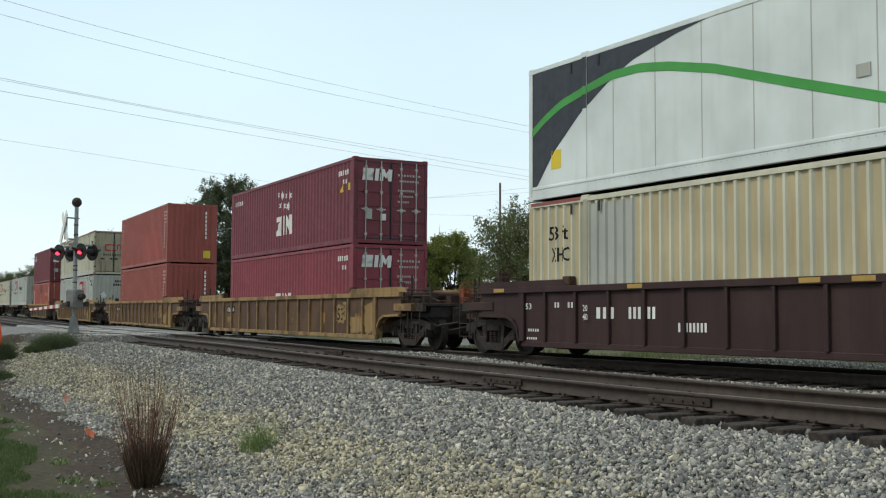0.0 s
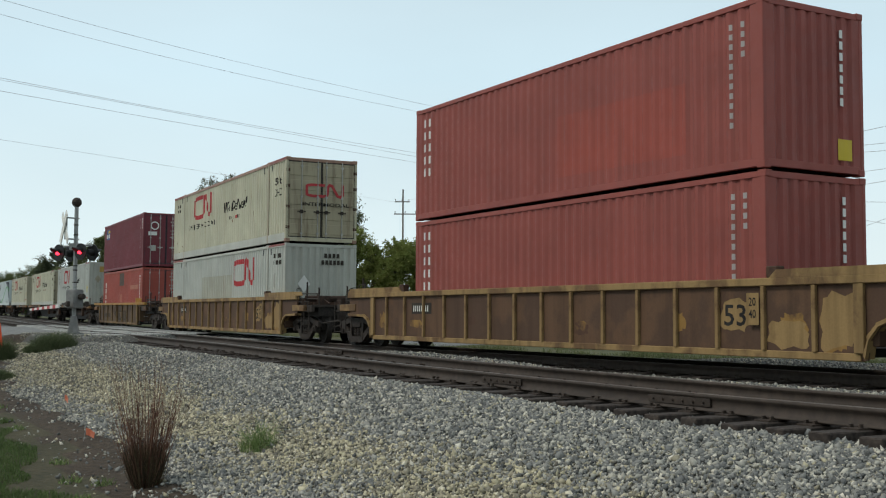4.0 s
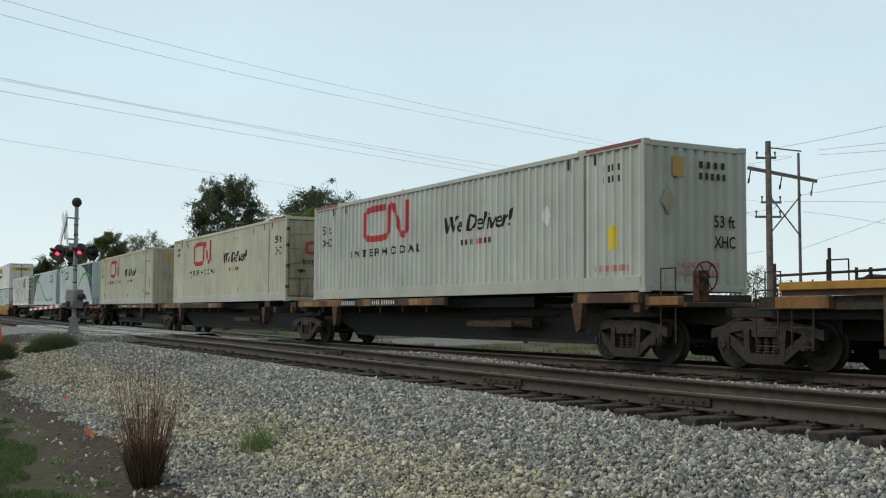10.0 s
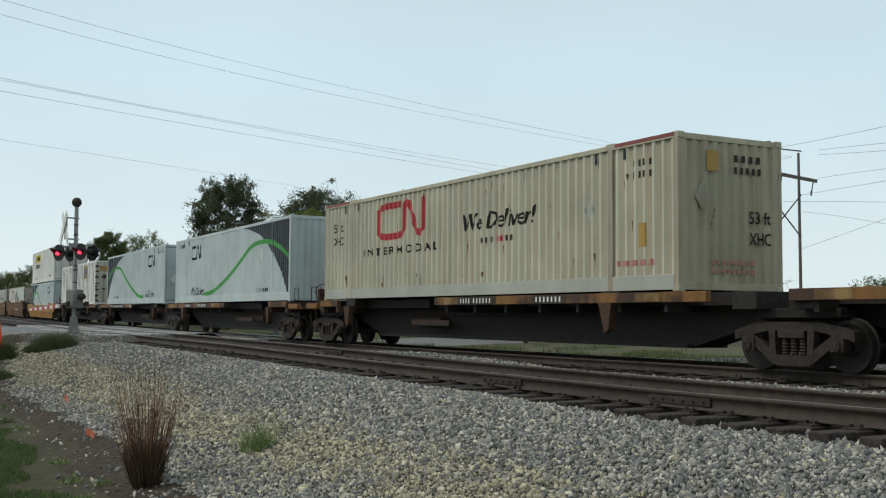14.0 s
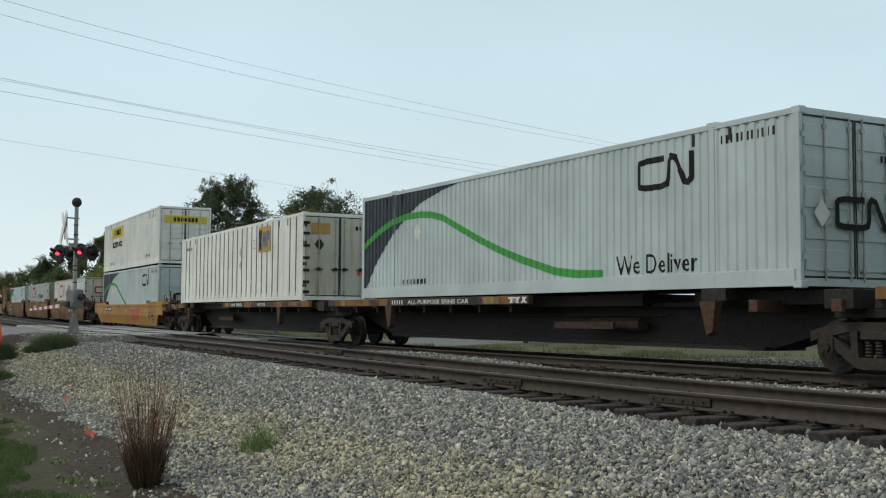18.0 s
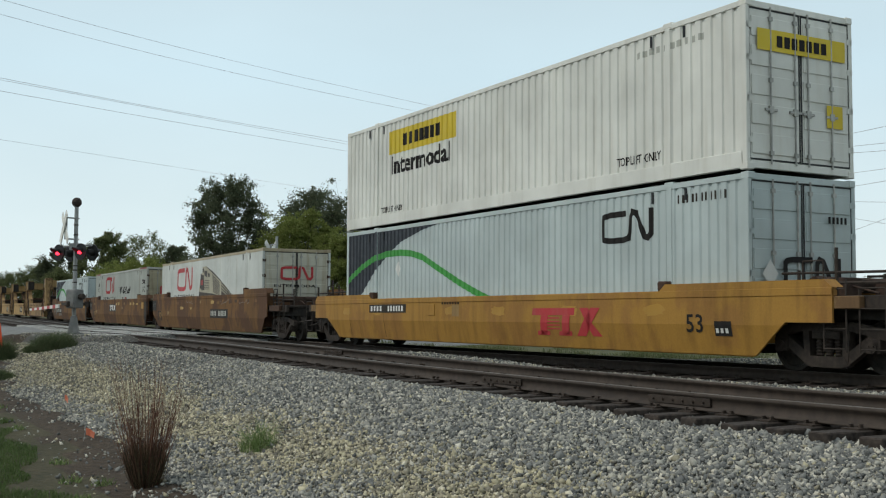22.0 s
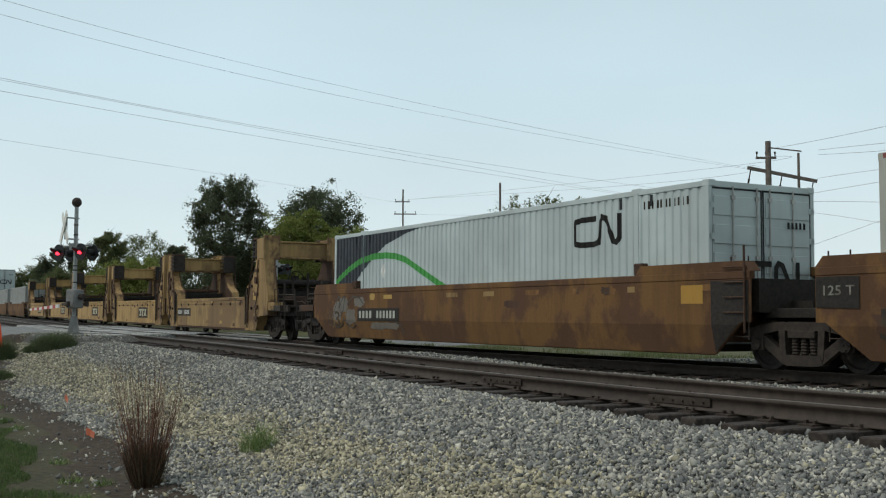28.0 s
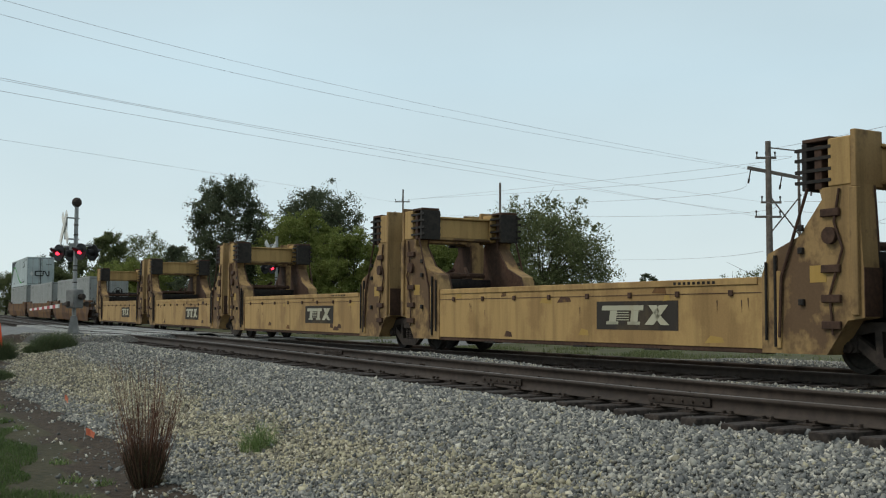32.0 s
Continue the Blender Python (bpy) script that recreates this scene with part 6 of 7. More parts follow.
c, sd = cream_box("grey-white ribbed container with red emblem set low in a well car", M_GREY, -285.5, 0.37, 1, rail=M_GREY, diam=-5.75, spec=2)
end_mark(c, emblem(-0.6, 0.8, 1.45, 1.95, 0.09), L53 / 2, M_RED, name="emblem")
load(c, -285.5, 0.37)
swoosh_box("pale blue-grey container with green wave set low in a well car", -305.03, 0.37)
# tail seen far down the line
M_TAIL = paint("dull_grey_paint", (0.30, 0.31, 0.29), (0.2, 0.17, 0.14), 0.5, 0.1)
for s, z in ((-407.2, 0.37), (-427.0, 0.37), (-447.0, 0.4)):
    c, sd = container("container", "pale grey container far down the line", L53, W53, HC, FINE, M_TAIL, 1, M_TAIL, 6.1)
    load(c, s, z)
swoosh_box("pale container with green wave far down the line, stacked", -447.0, 3.31)

# ---- railcars ----
CARS = []        # (thing, middle of it along the train)
WHEELSETS = []   # (wheelset, its place on the truck, place along the train, radius)
SHARED = {}


def shared(key, make, material):
    if key not in SHARED:
        SHARED[key] = mesh_of(key.split("|")[0], make(), material)
    return SHARED[key]


def make_sideframe():
    bm = bmesh.new()
    a, b = -0.06, 0.06
    prism(bm, ((-1.2, 0.50), (-1.2, 0.66), (-0.98, 0.72), (-0.5, 0.80), (0.5, 0.80), (0.98, 0.72), (1.2, 0.66), (1.2, 0.50), (0.98, 0.56), (0.45, 0.66), (-0.45, 0.66), (-0.98, 0.56)), a, b)
    for s in (-1, 1):
        p = [(s * 1.0, 0.56), (s * 0.80, 0.60), (s * 0.28, 0.26), (s * 0.40, 0.13)]
        prism(bm, p if s > 0 else p[::-1], a, b)
        p = [(s * 0.46, 0.68), (s * 0.33, 0.68), (s * 0.31, 0.24), (s * 0.42, 0.20)]
        prism(bm, p if s > 0 else p[::-1], a - 0.01, b + 0.01)
        quad_box(bm, s * 0.89 - 0.13, s * 0.89 + 0.13, -0.09, 0.09, 0.34, 0.55)
        rod(bm, (s * 0.89, -0.13, 0.42), (s * 0.89, 0.1, 0.42), 0.085, 12)
        for k in range(3):
            an = k * math.tau / 3 + 0.5
            rod(bm, (s * 0.89 + 0.05 * math.cos(an), -0.15, 0.42 + 0.05 * math.sin(an)), (s * 0.89 + 0.05 * math.cos(an), -0.12, 0.42 + 0.05 * math.sin(an)), 0.014, 6)
    prism(bm, ((-0.42, 0.13), (-0.36, 0.27), (0.36, 0.27), (0.42, 0.13), (0.3, 0.10), (-0.3, 0.10)), a - 0.015, b + 0.015)
    return bm


def make_spring():
    bm = bmesh.new()
    rings = []
    for k in range(12):
        r = 0.072 if k % 2 else 0.052
        rings.append([bm.verts.new((r * math.cos(a * math.tau / 10), r * math.sin(a * math.tau / 10), 0.27 + k * 0.0245)) for a in range(10)])
    for a, b in zip(rings, rings[1:]):
        for k in range(10):
            bm.faces.new((a[k], a[(k + 1) % 10], b[(k + 1) % 10], b[k]))
    return bm


def make_wheelset(r):
    bm = bmesh.new()
    rod(bm, (0, -0.95, 0), (0, 0.95, 0), 0.075, 12)
    for s in (-1, 1):
        prof = ((0.64, r + 0.03), (0.675, r + 0.028), (0.69, r), (0.80, r - 0.006), (0.80, r - 0.07), (0.765, r - 0.09), (0.745, 0.17), (0.80, 0.13), (0.80, 0.08))
        n = 28
        rings = [[bm.verts.new((rr * math.cos(k * math.tau / n), s * y, rr * math.sin(k * math.tau / n))) for k in range(n)] for y, rr in prof]
        for a, b in zip(rings, rings[1:]):
            for k in range(n):
                bm.faces.new((a[k], a[(k + 1) % n], b[(k + 1) % n], b[k]))
        bm.faces.new(rings[0])
    return bm


def truck(car, x, s, r=0.42):
    """Two wheelsets in cast side frames under a bolster, x from the car's middle, s along the train."""
    t = part("truck", shared("bolster", lambda: quad_box(box(-0.2, 0.2, -0.98, 0.98, 0.46, 0.74, 0.03), -0.5, 0.5, -0.45, 0.45, 0.70, 0.86), M_IRON), M_IRON, car, "grimy cast steel truck", m=pose(x, 0, 0))
    for sy in (-1, 1):
        part("side_frame", shared("side_frame", make_sideframe, M_CAST), M_CAST, t, m=pose(0, sy * 1.02, 0, 0, 0, 0 if sy < 0 else 180))
        part("spring_cap", shared("spring_cap", lambda: box(-0.27, 0.27, -0.1, 0.1, 0.54, 0.66, 0.01), M_CAST), M_CAST, t, m=pose(0, sy * 1.0, 0))
        for x in (-0.18, 0.0, 0.18):
            part("spring", shared("spring", make_spring, M_CAST), M_CAST, t, m=pose(x, sy * 1.0, 0))
    for dx in (-0.89, 0.89):
        w = part("wheelset", shared("wheelset|%.2f" % r, lambda: make_wheelset(r), M_IRON), M_IRON, t, m=pose(dx, 0, r))
        WHEELSETS.append((w, dx, s + dx, r))
    part("centre_plate", shared("centre_plate", lambda: box(-0.85, 0.85, -0.95, 0.95, 0.862, 1.02, 0.01), M_IRON), M_IRON, t)
    part("brake_beam", box(-0.55, -0.45, -0.7, 0.7, 0.3, 0.42), M_IRON, t)


def coupler(car, x, s):
    bm = bmesh.new()
    quad_box(bm, *sorted((x, x + s * 0.75)), -0.075, 0.075, 0.80, 0.94)
    quad_box(bm, *sorted((x + s * 0.6, x + s * 0.88)), -0.16, 0.16, 0.74, 1.0)
    part("coupler", bm, M_RUST, car)
    bm = bmesh.new()
    pts = [(x + s * 0.1 * k, 0.35, 0.62 - 0.10 * math.sin(k * math.pi / 8)) for k in range(9)]
    for a, b in zip(pts, pts[1:]):
        rod(bm, a, b, 0.022, 6)
    part("air_hose", bm, M_HOOD, car)


def ladder(car, x, y, z0, z1, w, m):
    bm = bmesh.new()
    for dx in (-w / 2, w / 2):
        rod(bm, (x + dx, y, z0), (x + dx, y, z1), 0.014, 6)
    for z in np.arange(z0 + 0.05, z1, 0.3):
        rod(bm, (x - w / 2, y, z), (x + w / 2, y, z), 0.012, 6)
    part("ladder", bm, m, car)


def grab(car, x, y, z0, z1, w, m):
    bm = bmesh.new()
    for dx in (-w / 2, w / 2):
        rod(bm, (x + dx, y, z0), (x + dx, y, z1), 0.013, 6)
    rod(bm, (x - w / 2, y, z1), (x + w / 2, y, z1), 0.013, 6)
    part("grab_iron", bm, m, car)


def brake_wheel(car, x, y, z, m=None):
    bm = bmesh.new()
    n = 18
    pts = [(x, y + 0.28 * math.cos(k * math.tau / n), z + 0.28 * math.sin(k * math.tau / n)) for k in range(n)]
    for a, b in zip(pts, pts[1:] + pts[:1]):
        rod(bm, a, b, 0.016, 6)
    for k in range(0, n, 3):
        rod(bm, (x, y, z), pts[k], 0.012, 5)
    rod(bm, (x - 0.12, y, z), (x + 0.06, y, z), 0.05, 8)
    quad_box(bm, x - 0.22, x - 0.05, y - 0.12, y + 0.12, z - 0.45, z + 0.12)
    part("brake_wheel", bm, m or M_RUST, car, "round hand brake wheel")


def end_gear(car, x, s, m, z=1.0, brake=False):
    """Platform, sill, coupler, steps and pipes at one end; x is where the well's end wall stands."""
    part("end_platform", box(*sorted((x, x + s * 2.4)), -1.2, 1.2, z + 0.12, z + 0.2, 0.01), M_CAST, car)
    part("draft_sill", box(*sorted((x - s * 0.1, x + s * 2.4)), -0.33, 0.33, 0.72, z + 0.12, 0.01), M_IRON, car)
    part("striker", box(*sorted((x + s * 2.37, x + s * 2.45)), -0.45, 0.45, 0.66, 1.1, 0.02), M_CAST, car)
    coupler(car, x + s * 2.45, s)
    for sy in (-1, 1):
        ladder(car, x + s * 1.45, sy * 1.36, 0.35, 1.45, 0.42, M_CAST)
        for dx, top in ((0.45, 1.62), (1.2, 1.95), (2.3, 1.75)):
            part("stanchion", rod(bmesh.new(), (x + s * dx, sy * 1.02, z + 0.15), (x + s * dx, sy * 1.02, top), 0.028, 7), M_CAST, car)
        for zz in (1.42, 1.58):
            part("platform_rail", rod(bmesh.new(), (x + s * 0.1, sy * 1.02, zz), (x + s * 2.3, sy * 1.02, zz - 0.03), 0.024, 6), M_CAST, car)
        ladder(car, x + s * 2.15, sy * 1.38, 0.35, 1.3, 0.46, M_CAST)
        part("end_sill", box(*sorted((x + s * 0.02, x + s * 2.4)), *sorted((sy * 1.2, sy * 1.3)), 0.98, 1.2, 0.01), M_CAST, car)
        part("end_step", box(*sorted((x + s * 0.9, x + s * 1.95)), *sorted((sy * 1.3, sy * 1.42)), 1.0, 1.19, 0.01), m, car, "ochre side step" if m in (M_OCHRE, M_TTX, M_YELLOWCAR) else "")
        grab(car, x + s * 0.9, sy * 1.2, z + 0.2, z + 0.75, 0.4, M_CAST)
    bm = bmesh.new()
    rod(bm, (x + s * 0.6, -0.85, z + 0.42), (x + s * 0.6, 0.85, z + 0.42), 0.11, 10)
    quad_box(bm, *sorted((x + s * 0.35, x + s * 0.9)), -0.5, -0.1, z + 0.2, z + 0.5)
    quad_box(bm, *sorted((x + s * 1.0, x + s * 1.3)), 0.1, 0.6, z + 0.2, z + 0.42)
    rod(bm, (x + s * 0.2, 0.4, z + 0.3), (x + s * 1.7, 0.4, z + 0.28), 0.025, 6)
    rod(bm, (x + s * 0.2, -0.3, z + 0.55), (x + s * 1.4, -0.3, z + 0.25), 0.02, 6)
    part("brake_gear", bm, M_RUSTDARK, car, "rusty air brake cylinder and pipes")
    bm = quad_box(bmesh.new(), *sorted((x + s * 0.05, x + s * 2.35)), -1.05, 1.05, 0.84, z + 0.119)
    quad_box(bm, *sorted((x + s * 1.2, x + s * 1.6)), -0.75, 0.75, 0.5, 0.86)
    quad_box(bm, *sorted((x + s * 2.0, x + s * 2.3)), -0.9, 0.9, 0.42, 0.86)
    part("body_bolster", bm, M_IRON, car)
    for yy, zz in ((-0.95, 0.62), (-0.6, 0.5), (0.5, 0.55), (0.9, 0.62)):
        bm = bmesh.new()
        rod(bm, (x + s * 1.5, yy, z), (x + s * 2.5, yy, zz), 0.03, 6)
        rod(bm, (x + s * 2.5, yy, zz), (x + s * 2.95, yy * 0.6, zz + 0.1), 0.028, 6)
        part("air_pipe", bm, M_IRON, car)
    if brake:
        brake_wheel(car, x + s * 1.15, -0.55, z + 0.85)


def side_outline(half, end, zt, zb, arch):
    """Outline of a well's side plate with the ends cut away over the trucks."""
    if arch:
        right = [(half, zb), (half + 0.05, zb + 0.28), (half + 0.22, zb + 0.48), (half + 0.5, zb + 0.58), (end, zb + 0.60)]
    elif arch is None:
        right = [(half, zb), (half, zt - 0.22), (end, zt - 0.22)]
    else:
        right = [(half, zb), (half + 0.72, zb + 0.55), (end, zb + 0.55)]
    pts = right + [(end, zt)]
    return [(-x, z) for x, z in reversed(pts)] + pts


def well_car(label, middle, half, end, zt, plate_m, rib_m, chord_m, ribs=None, arch=True, ledge=3.3, trucks=(), front="gear", rear="gear", zb=0.24, gear_m=None, brake_front=False, yw=1.45, ledge_h=0.13):
    car = thing("well_car", label, "well car", "railcars of the train")
    y = yw
    for sy in (-1, 1):
        bm = prism(bmesh.new(), side_outline(half, end, zt, zb, arch), *sorted((sy * (y - 0.06), sy * (y - 0.09 if ribs else y - 0.1))))
        if not ribs:
            # smooth sides fold inwards below a crease
            bmesh.ops.bisect_plane(bm, geom=bm.verts[:] + bm.edges[:] + bm.faces[:], plane_co=(0, 0, 0.74), plane_no=(0, 0, 1))
            for v in bm.verts:
                v.co.y -= sy * (0.19 * max(0.0, 0.74 - v.co.z) - 0.065)
        part("side_plate", bm, plate_m, car)
        part("top_chord", box(-end, end, *sorted((sy * (y - 0.12), sy * (y + (0.015 if ribs else 0.018)))), zt - 0.13, zt, 0.012), chord_m, car)
        part("bottom_chord", box(-half + 0.1, half - 0.1, *sorted((sy * (y - (0.16 if ribs else 0.20)), sy * (y - (0.03 if ribs else 0.12)))), zb - 0.02, zb + 0.10, 0.012), rib_m if ribs else plate_m, car)
        if ribs:
            rib = shared("rib|%s" % rib_m.name + "%.2f%d" % (zt, sy), lambda: box(-0.04, 0.04, *sorted((sy * (y - 0.062), sy * (y + 0.005))), zb + 0.1, zt - 0.13, 0.008), rib_m)
            for x in ribs:
                part("rib", rib, rib_m, car, m=pose(x, 0, 0))
            for s in (-1, 1):
                part("end_post", box(*sorted((s * (half - 0.2), s * (half - 0.02))), *sorted((sy * (y - 0.062), sy * (y + 0.008))), zb + 0.1, zt - 0.13, 0.01), rib_m, car)
                if arch is None:
                    continue
                pts = [(s * half, zb + 0.02), (s * (half + 0.06), zb + 0.3), (s * (half + 0.23), zb + 0.5), (s * (half + 0.5), zb + 0.6), (s * end, zb + 0.62)]
                arch_m = bmesh.new()
                for (x0, z0), (x1, z1) in zip(pts, pts[1:]):
                    prism(arch_m, ((x0, z0), (x1, z1), (x1, z1 + 0.07), (x0 - s * 0.04, z0 + 0.05)), *sorted((sy * (y - 0.2), sy * (y + 0.006))))
                part("arch_flange", arch_m, rib_m, car)
        for s in (-1, 1):
            if ledge:
                part("guide_ledge", prism(bmesh.new(), ((s * (end - ledge), zt), (s * (end - ledge + 0.15), zt + ledge_h), (s * (end - 0.15), zt + ledge_h), (s * end, zt)), *sorted((sy * (y - 0.25), sy * (y + 0.01)))), chord_m, car)
                part("guide_hook", box(*sorted((s * (end - ledge - 0.1), s * (end - ledge + 0.15))), *sorted((sy * (y - 0.2), sy * (y - 0.02))), zt, zt + ledge_h + 0.06, 0.02), M_RUST, car)
    bm = bmesh.new()
    for x in np.arange(-half + 0.3, half, 1.2):
        quad_box(bm, x - 0.12, x + 0.12, -y + 0.1, y - 0.1, 0.26, 0.40)
    for x in (-half + 0.6, half - 0.6, -6.0, 6.0, -2, 2):
        quad_box(bm, x - 0.3, x + 0.3, -y + 0.1, y - 0.1, 0.27, 0.405)
    part("floor_beams", bm, M_IRON, car)
    for s in (-1, 1):
        part("end_wall", box(*sorted((s * (half + 0.05), s * (half + 0.17))), -y + 0.1, y - 0.1, 0.45, zt - 0.1, 0.01), plate_m, car)
    for s, kind in ((1, front), (-1, rear)):
        if kind == "gear":
            end_gear(car, s * (half + 0.17), s, gear_m or rib_m, 1.0, s > 0 and brake_front)
        else:
            bm = quad_box(bmesh.new(), *sorted((s * (half + 0.1), s * (half + 1.35))), -0.5, 0.5, 0.72, 1.15)
            quad_box(bm, *sorted((s * (half + 0.17), s * (half + 0.9))), -1.25, 1.25, 0.95, zt - 0.12)
            part("articulation_sill", bm, M_IRON, car)
            ladder(car, s * (half + 0.55), -1.33, 0.5, zt + 0.25, 0.4, M_CAST)
    for x in trucks:
        truck(car, x, middle + x)
    CARS.append((car, middle))
    return car


def panel(car, bm, m, y=-1.462, label="", name="marking"):
    return part(name, bm, m, car, label, m=Matrix.Translation((0, y, 0)))


FOLD = 0.74


def fold(car, bm, m, y, label="", name="marking"):
    """Lay a flat shape on a smooth side, over its crease."""
    bmesh.ops.bisect_plane(bm, geom=bm.verts[:] + bm.edges[:] + bm.faces[:], plane_co=(0, 0, FOLD), plane_no=(0, 0, 1))
    for v in bm.verts:
        v.co.y += 0.19 * max(0.0, FOLD - v.co.z)
    return panel(car, bm, m, y, label, name)


def blot(x, z, w, h, rnd):
    """A ragged, nearly square patch of worn paint."""
    pts = []
    for k in range(22):
        a = k * math.tau / 22
        c, d = math.cos(a), math.sin(a)
        q = rnd.uniform(0.72, 1.08)
        pts.append((x + w * (0.5 + 0.5 * q * math.copysign(abs(c) ** 0.6, c)), z + h * (0.5 + 0.5 * q * math.copysign(abs(d) ** 0.6, d))))
    return flat_poly(bmesh.new(), pts)


def rect(x0, x1, z0, z1):
    return flat_poly(bmesh.new(), ((x0, z0), (x1, z0), (x1, z1), (x0, z1)))


RIBS = [x for x in np.linspace(-7.3, 7.3, 15)]
# leading car: dark brown
car = well_car("dark brown ribbed well car with small white stencils", -12.2, 8.25, 9.85, 1.50, M_BROWNCAR, M_BROWNCAR, M_BROWNCAR, RIBS, trucks=(9.8, -9.8), brake_front=False)
brake_wheel(car, -10.1, -0.5, 1.77)
panel(car, words("53", -8.05, 1.02, 0.22, 0.13), M_WLET, -1.395)
for x, wd in ((-7.0, 0.2), (-6.55, 0.22)):
    panel(car, bars(x, 1.05, wd, 0.11, 2), M_WLET, -1.395)
panel(car, words("20\n40", -5.98, 0.80, 0.16, 0.3), M_WLET, -1.458)
bm = bars(-5.62, 0.83, 0.62, 0.22, 3)
bars(-4.65, 0.83, 0.8, 0.22, 6, bm)
panel(car, bm, M_WLET, -1.395)
panel(car, bars(-3.3, 0.6, 0.75, 0.16, 8), M_WLET, -1.395)
panel(car, bars(-7.95, 0.55, 0.42, 0.06, 5), M_WLET, -1.395)
panel(car, bars(-8.0, 0.38, 0.4, 0.05, 5), M_WLET, -1.395)
for x in (-9.2, -4.6, -0.5, 0.5, 3.4):
    panel(car, rect(x, x + 0.42, 1.40, 1.48), M_GOLD, -1.469, "orange reflective strip", "reflector")

for s, name in ((-35.7, 0), (-59.05, 1), (-82.6, 2)):
    car = well_car("rust-worn ochre ribbed well car with patched stencils", s, 8.25, 9.72, 1.50, M_RUSTPANEL, M_OCHRE, M_OCHRE, RIBS, trucks=(9.62, -9.9), gear_m=M_OCHRE)
    brake_wheel(car, 9.95, 0.5, 1.5, M_ORUST if name == 0 else M_IRON)
    rnd = random.Random(60 + name)
    panel(car, blot(5.24, 0.6, 0.72, 0.6, rnd), M_OCHRE, -1.3935, "ochre ground of the figures", "paint_patch")
    panel(car, rect(5.93, 6.2, 0.74, 1.26), M_OCHRE, -1.466, "", "paint_patch")
    panel(car, blot(7.3, 0.34, 0.9, 0.95, rnd), M_OCHRE, -1.3935, "", "paint_patch")
    panel(car, blot(6.3, 0.36, 0.9, 0.5, rnd), M_OCHRE, -1.3935, "", "paint_patch")
    panel(car, words("53", 5.35, 0.72, 0.5, 0.36), M_BLACK, -1.397)
    panel(car, words("20\n40", 5.98, 0.85, 0.16, 0.34), M_BLACK, -1.47)
    for x, z, wd, h in ((-7.85, 0.5, 0.5, 0.62), (-6.0, 0.55, 0.7, 0.3), (1.1, 0.5, 0.5, 0.35), (6.55, 0.4, 0.6, 0.7), (7.4, 0.32, 0.5, 0.6), (-3.2, 0.65, 0.5, 0.3), (4.0, 0.6, 0.4, 0.45)):
        panel(car, blot(x, z, wd, h * 0.8, rnd), M_RUSTWELL, -1.393, "ochre repainted patch", "paint_patch")
    panel(car, rect(-5.9, -4.85, 0.92, 1.2), M_STENCIL, -1.397, "black number panel", "number_panel")
    panel(car, bars(-5.8, 0.98, 0.85, 0.15, 8, gap=0.6), M_WLET, -1.401)

# forty-foot well: widely spaced ribs
car = well_car("rust-brown forty-foot well car with a yellow top chord", -104.2, 6.05, 8.05, 1.42, M_EPANEL, M_WORNRIB, M_YELLOWCAR, [-4.6, -3.1, -1.6, -0.15, 0.15, 1.6, 3.1, 4.6], None, trucks=(8.7, -8.7), ledge=0, gear_m=M_DECK)
for x in (5.35, 5.75, 6.3):
    part("guide_hook", prism(bmesh.new(), ((x, 1.42), (x + 0.22, 1.42), (x + 0.08, 1.62), (x, 1.65)), -1.42, -1.30), M_YELLOWCAR, car)
panel(car, words("40", -0.95, 0.62, 0.45, 0.36), M_BLACK, -1.395)
panel(car, rect(0.35, 2.9, 0.45, 0.98), M_STENCIL, -1.397, "faded black logo panel", "logo_panel")
panel(car, stroke_emblem(0.55, 0.53, 2.05, 0.38), M_EPANEL, -1.401, "worn tan logo strokes", "logo")
panel(car, bars(-4.3, 0.6, 2.0, 0.2, 11, gap=0.35), M_STENCIL, -1.397)

# golden smooth-sided well
car = well_car("golden yellow smooth-sided well car", -242.15, 8.3, 9.95, 1.33, M_YELLOWCAR, M_YELLOWCAR, M_YELLOWCAR, None, False, 3.9, (9.5, -9.4), gear_m=M_OCHRE, ledge_h=0.12)
Y = -1.4585
fold(car, rect(-6.1, -3.9, 0.95, 1.17), M_STENCIL, Y - 0.004, "black number panel", "number_panel")
fold(car, bars(-6.0, 0.99, 0.75, 0.14, 4), M_WLET, Y - 0.008)
fold(car, bars(-4.95, 0.99, 0.95, 0.14, 6), M_WLET, Y - 0.008)
fold(car, stroke_emblem(1.95, 0.48, 2.35, 0.56), M_RED, Y - 0.004, "red painted logo strokes", "logo")
fold(car, words("53", 6.75, 0.60, 0.42, 0.32), M_BLACK, Y - 0.004)
fold(car, rect(7.45, 7.85, 0.55, 0.8), M_BLACK, Y - 0.004)
fold(car, bars(7.48, 0.6, 0.34, 0.08, 3), M_WLET, Y - 0.008)
for x in (-7.9, -5.9, -1.9, 0.3, 3.0, 5.6):
    fold(car, blot(x, 0.88, 0.6, 0.22, random.Random(int(x * 10))), M_TOUCH, Y - 0.002, "brighter yellow touch-up patch", "paint_patch")
fold(car, bars(-2.0, 1.15, 0.9, 0.05, 7), M_BLACK, Y - 0.004)
fold(car, rect(-1.5, -1.15, 0.86, 1.14), M_OCHRE, Y - 0.004, "small riveted plate", "plate")
part("card_holder", box(-2.7, -2.35, -1.475, -1.45, 0.88, 1.16, 0.006), M_YELLOWCAR, car)
for x in (-7.4, -5.2):
    fold(car, rect(x, x + 0.02, 0.3, 1.15), M_RUST, Y - 0.003, "", "seam")

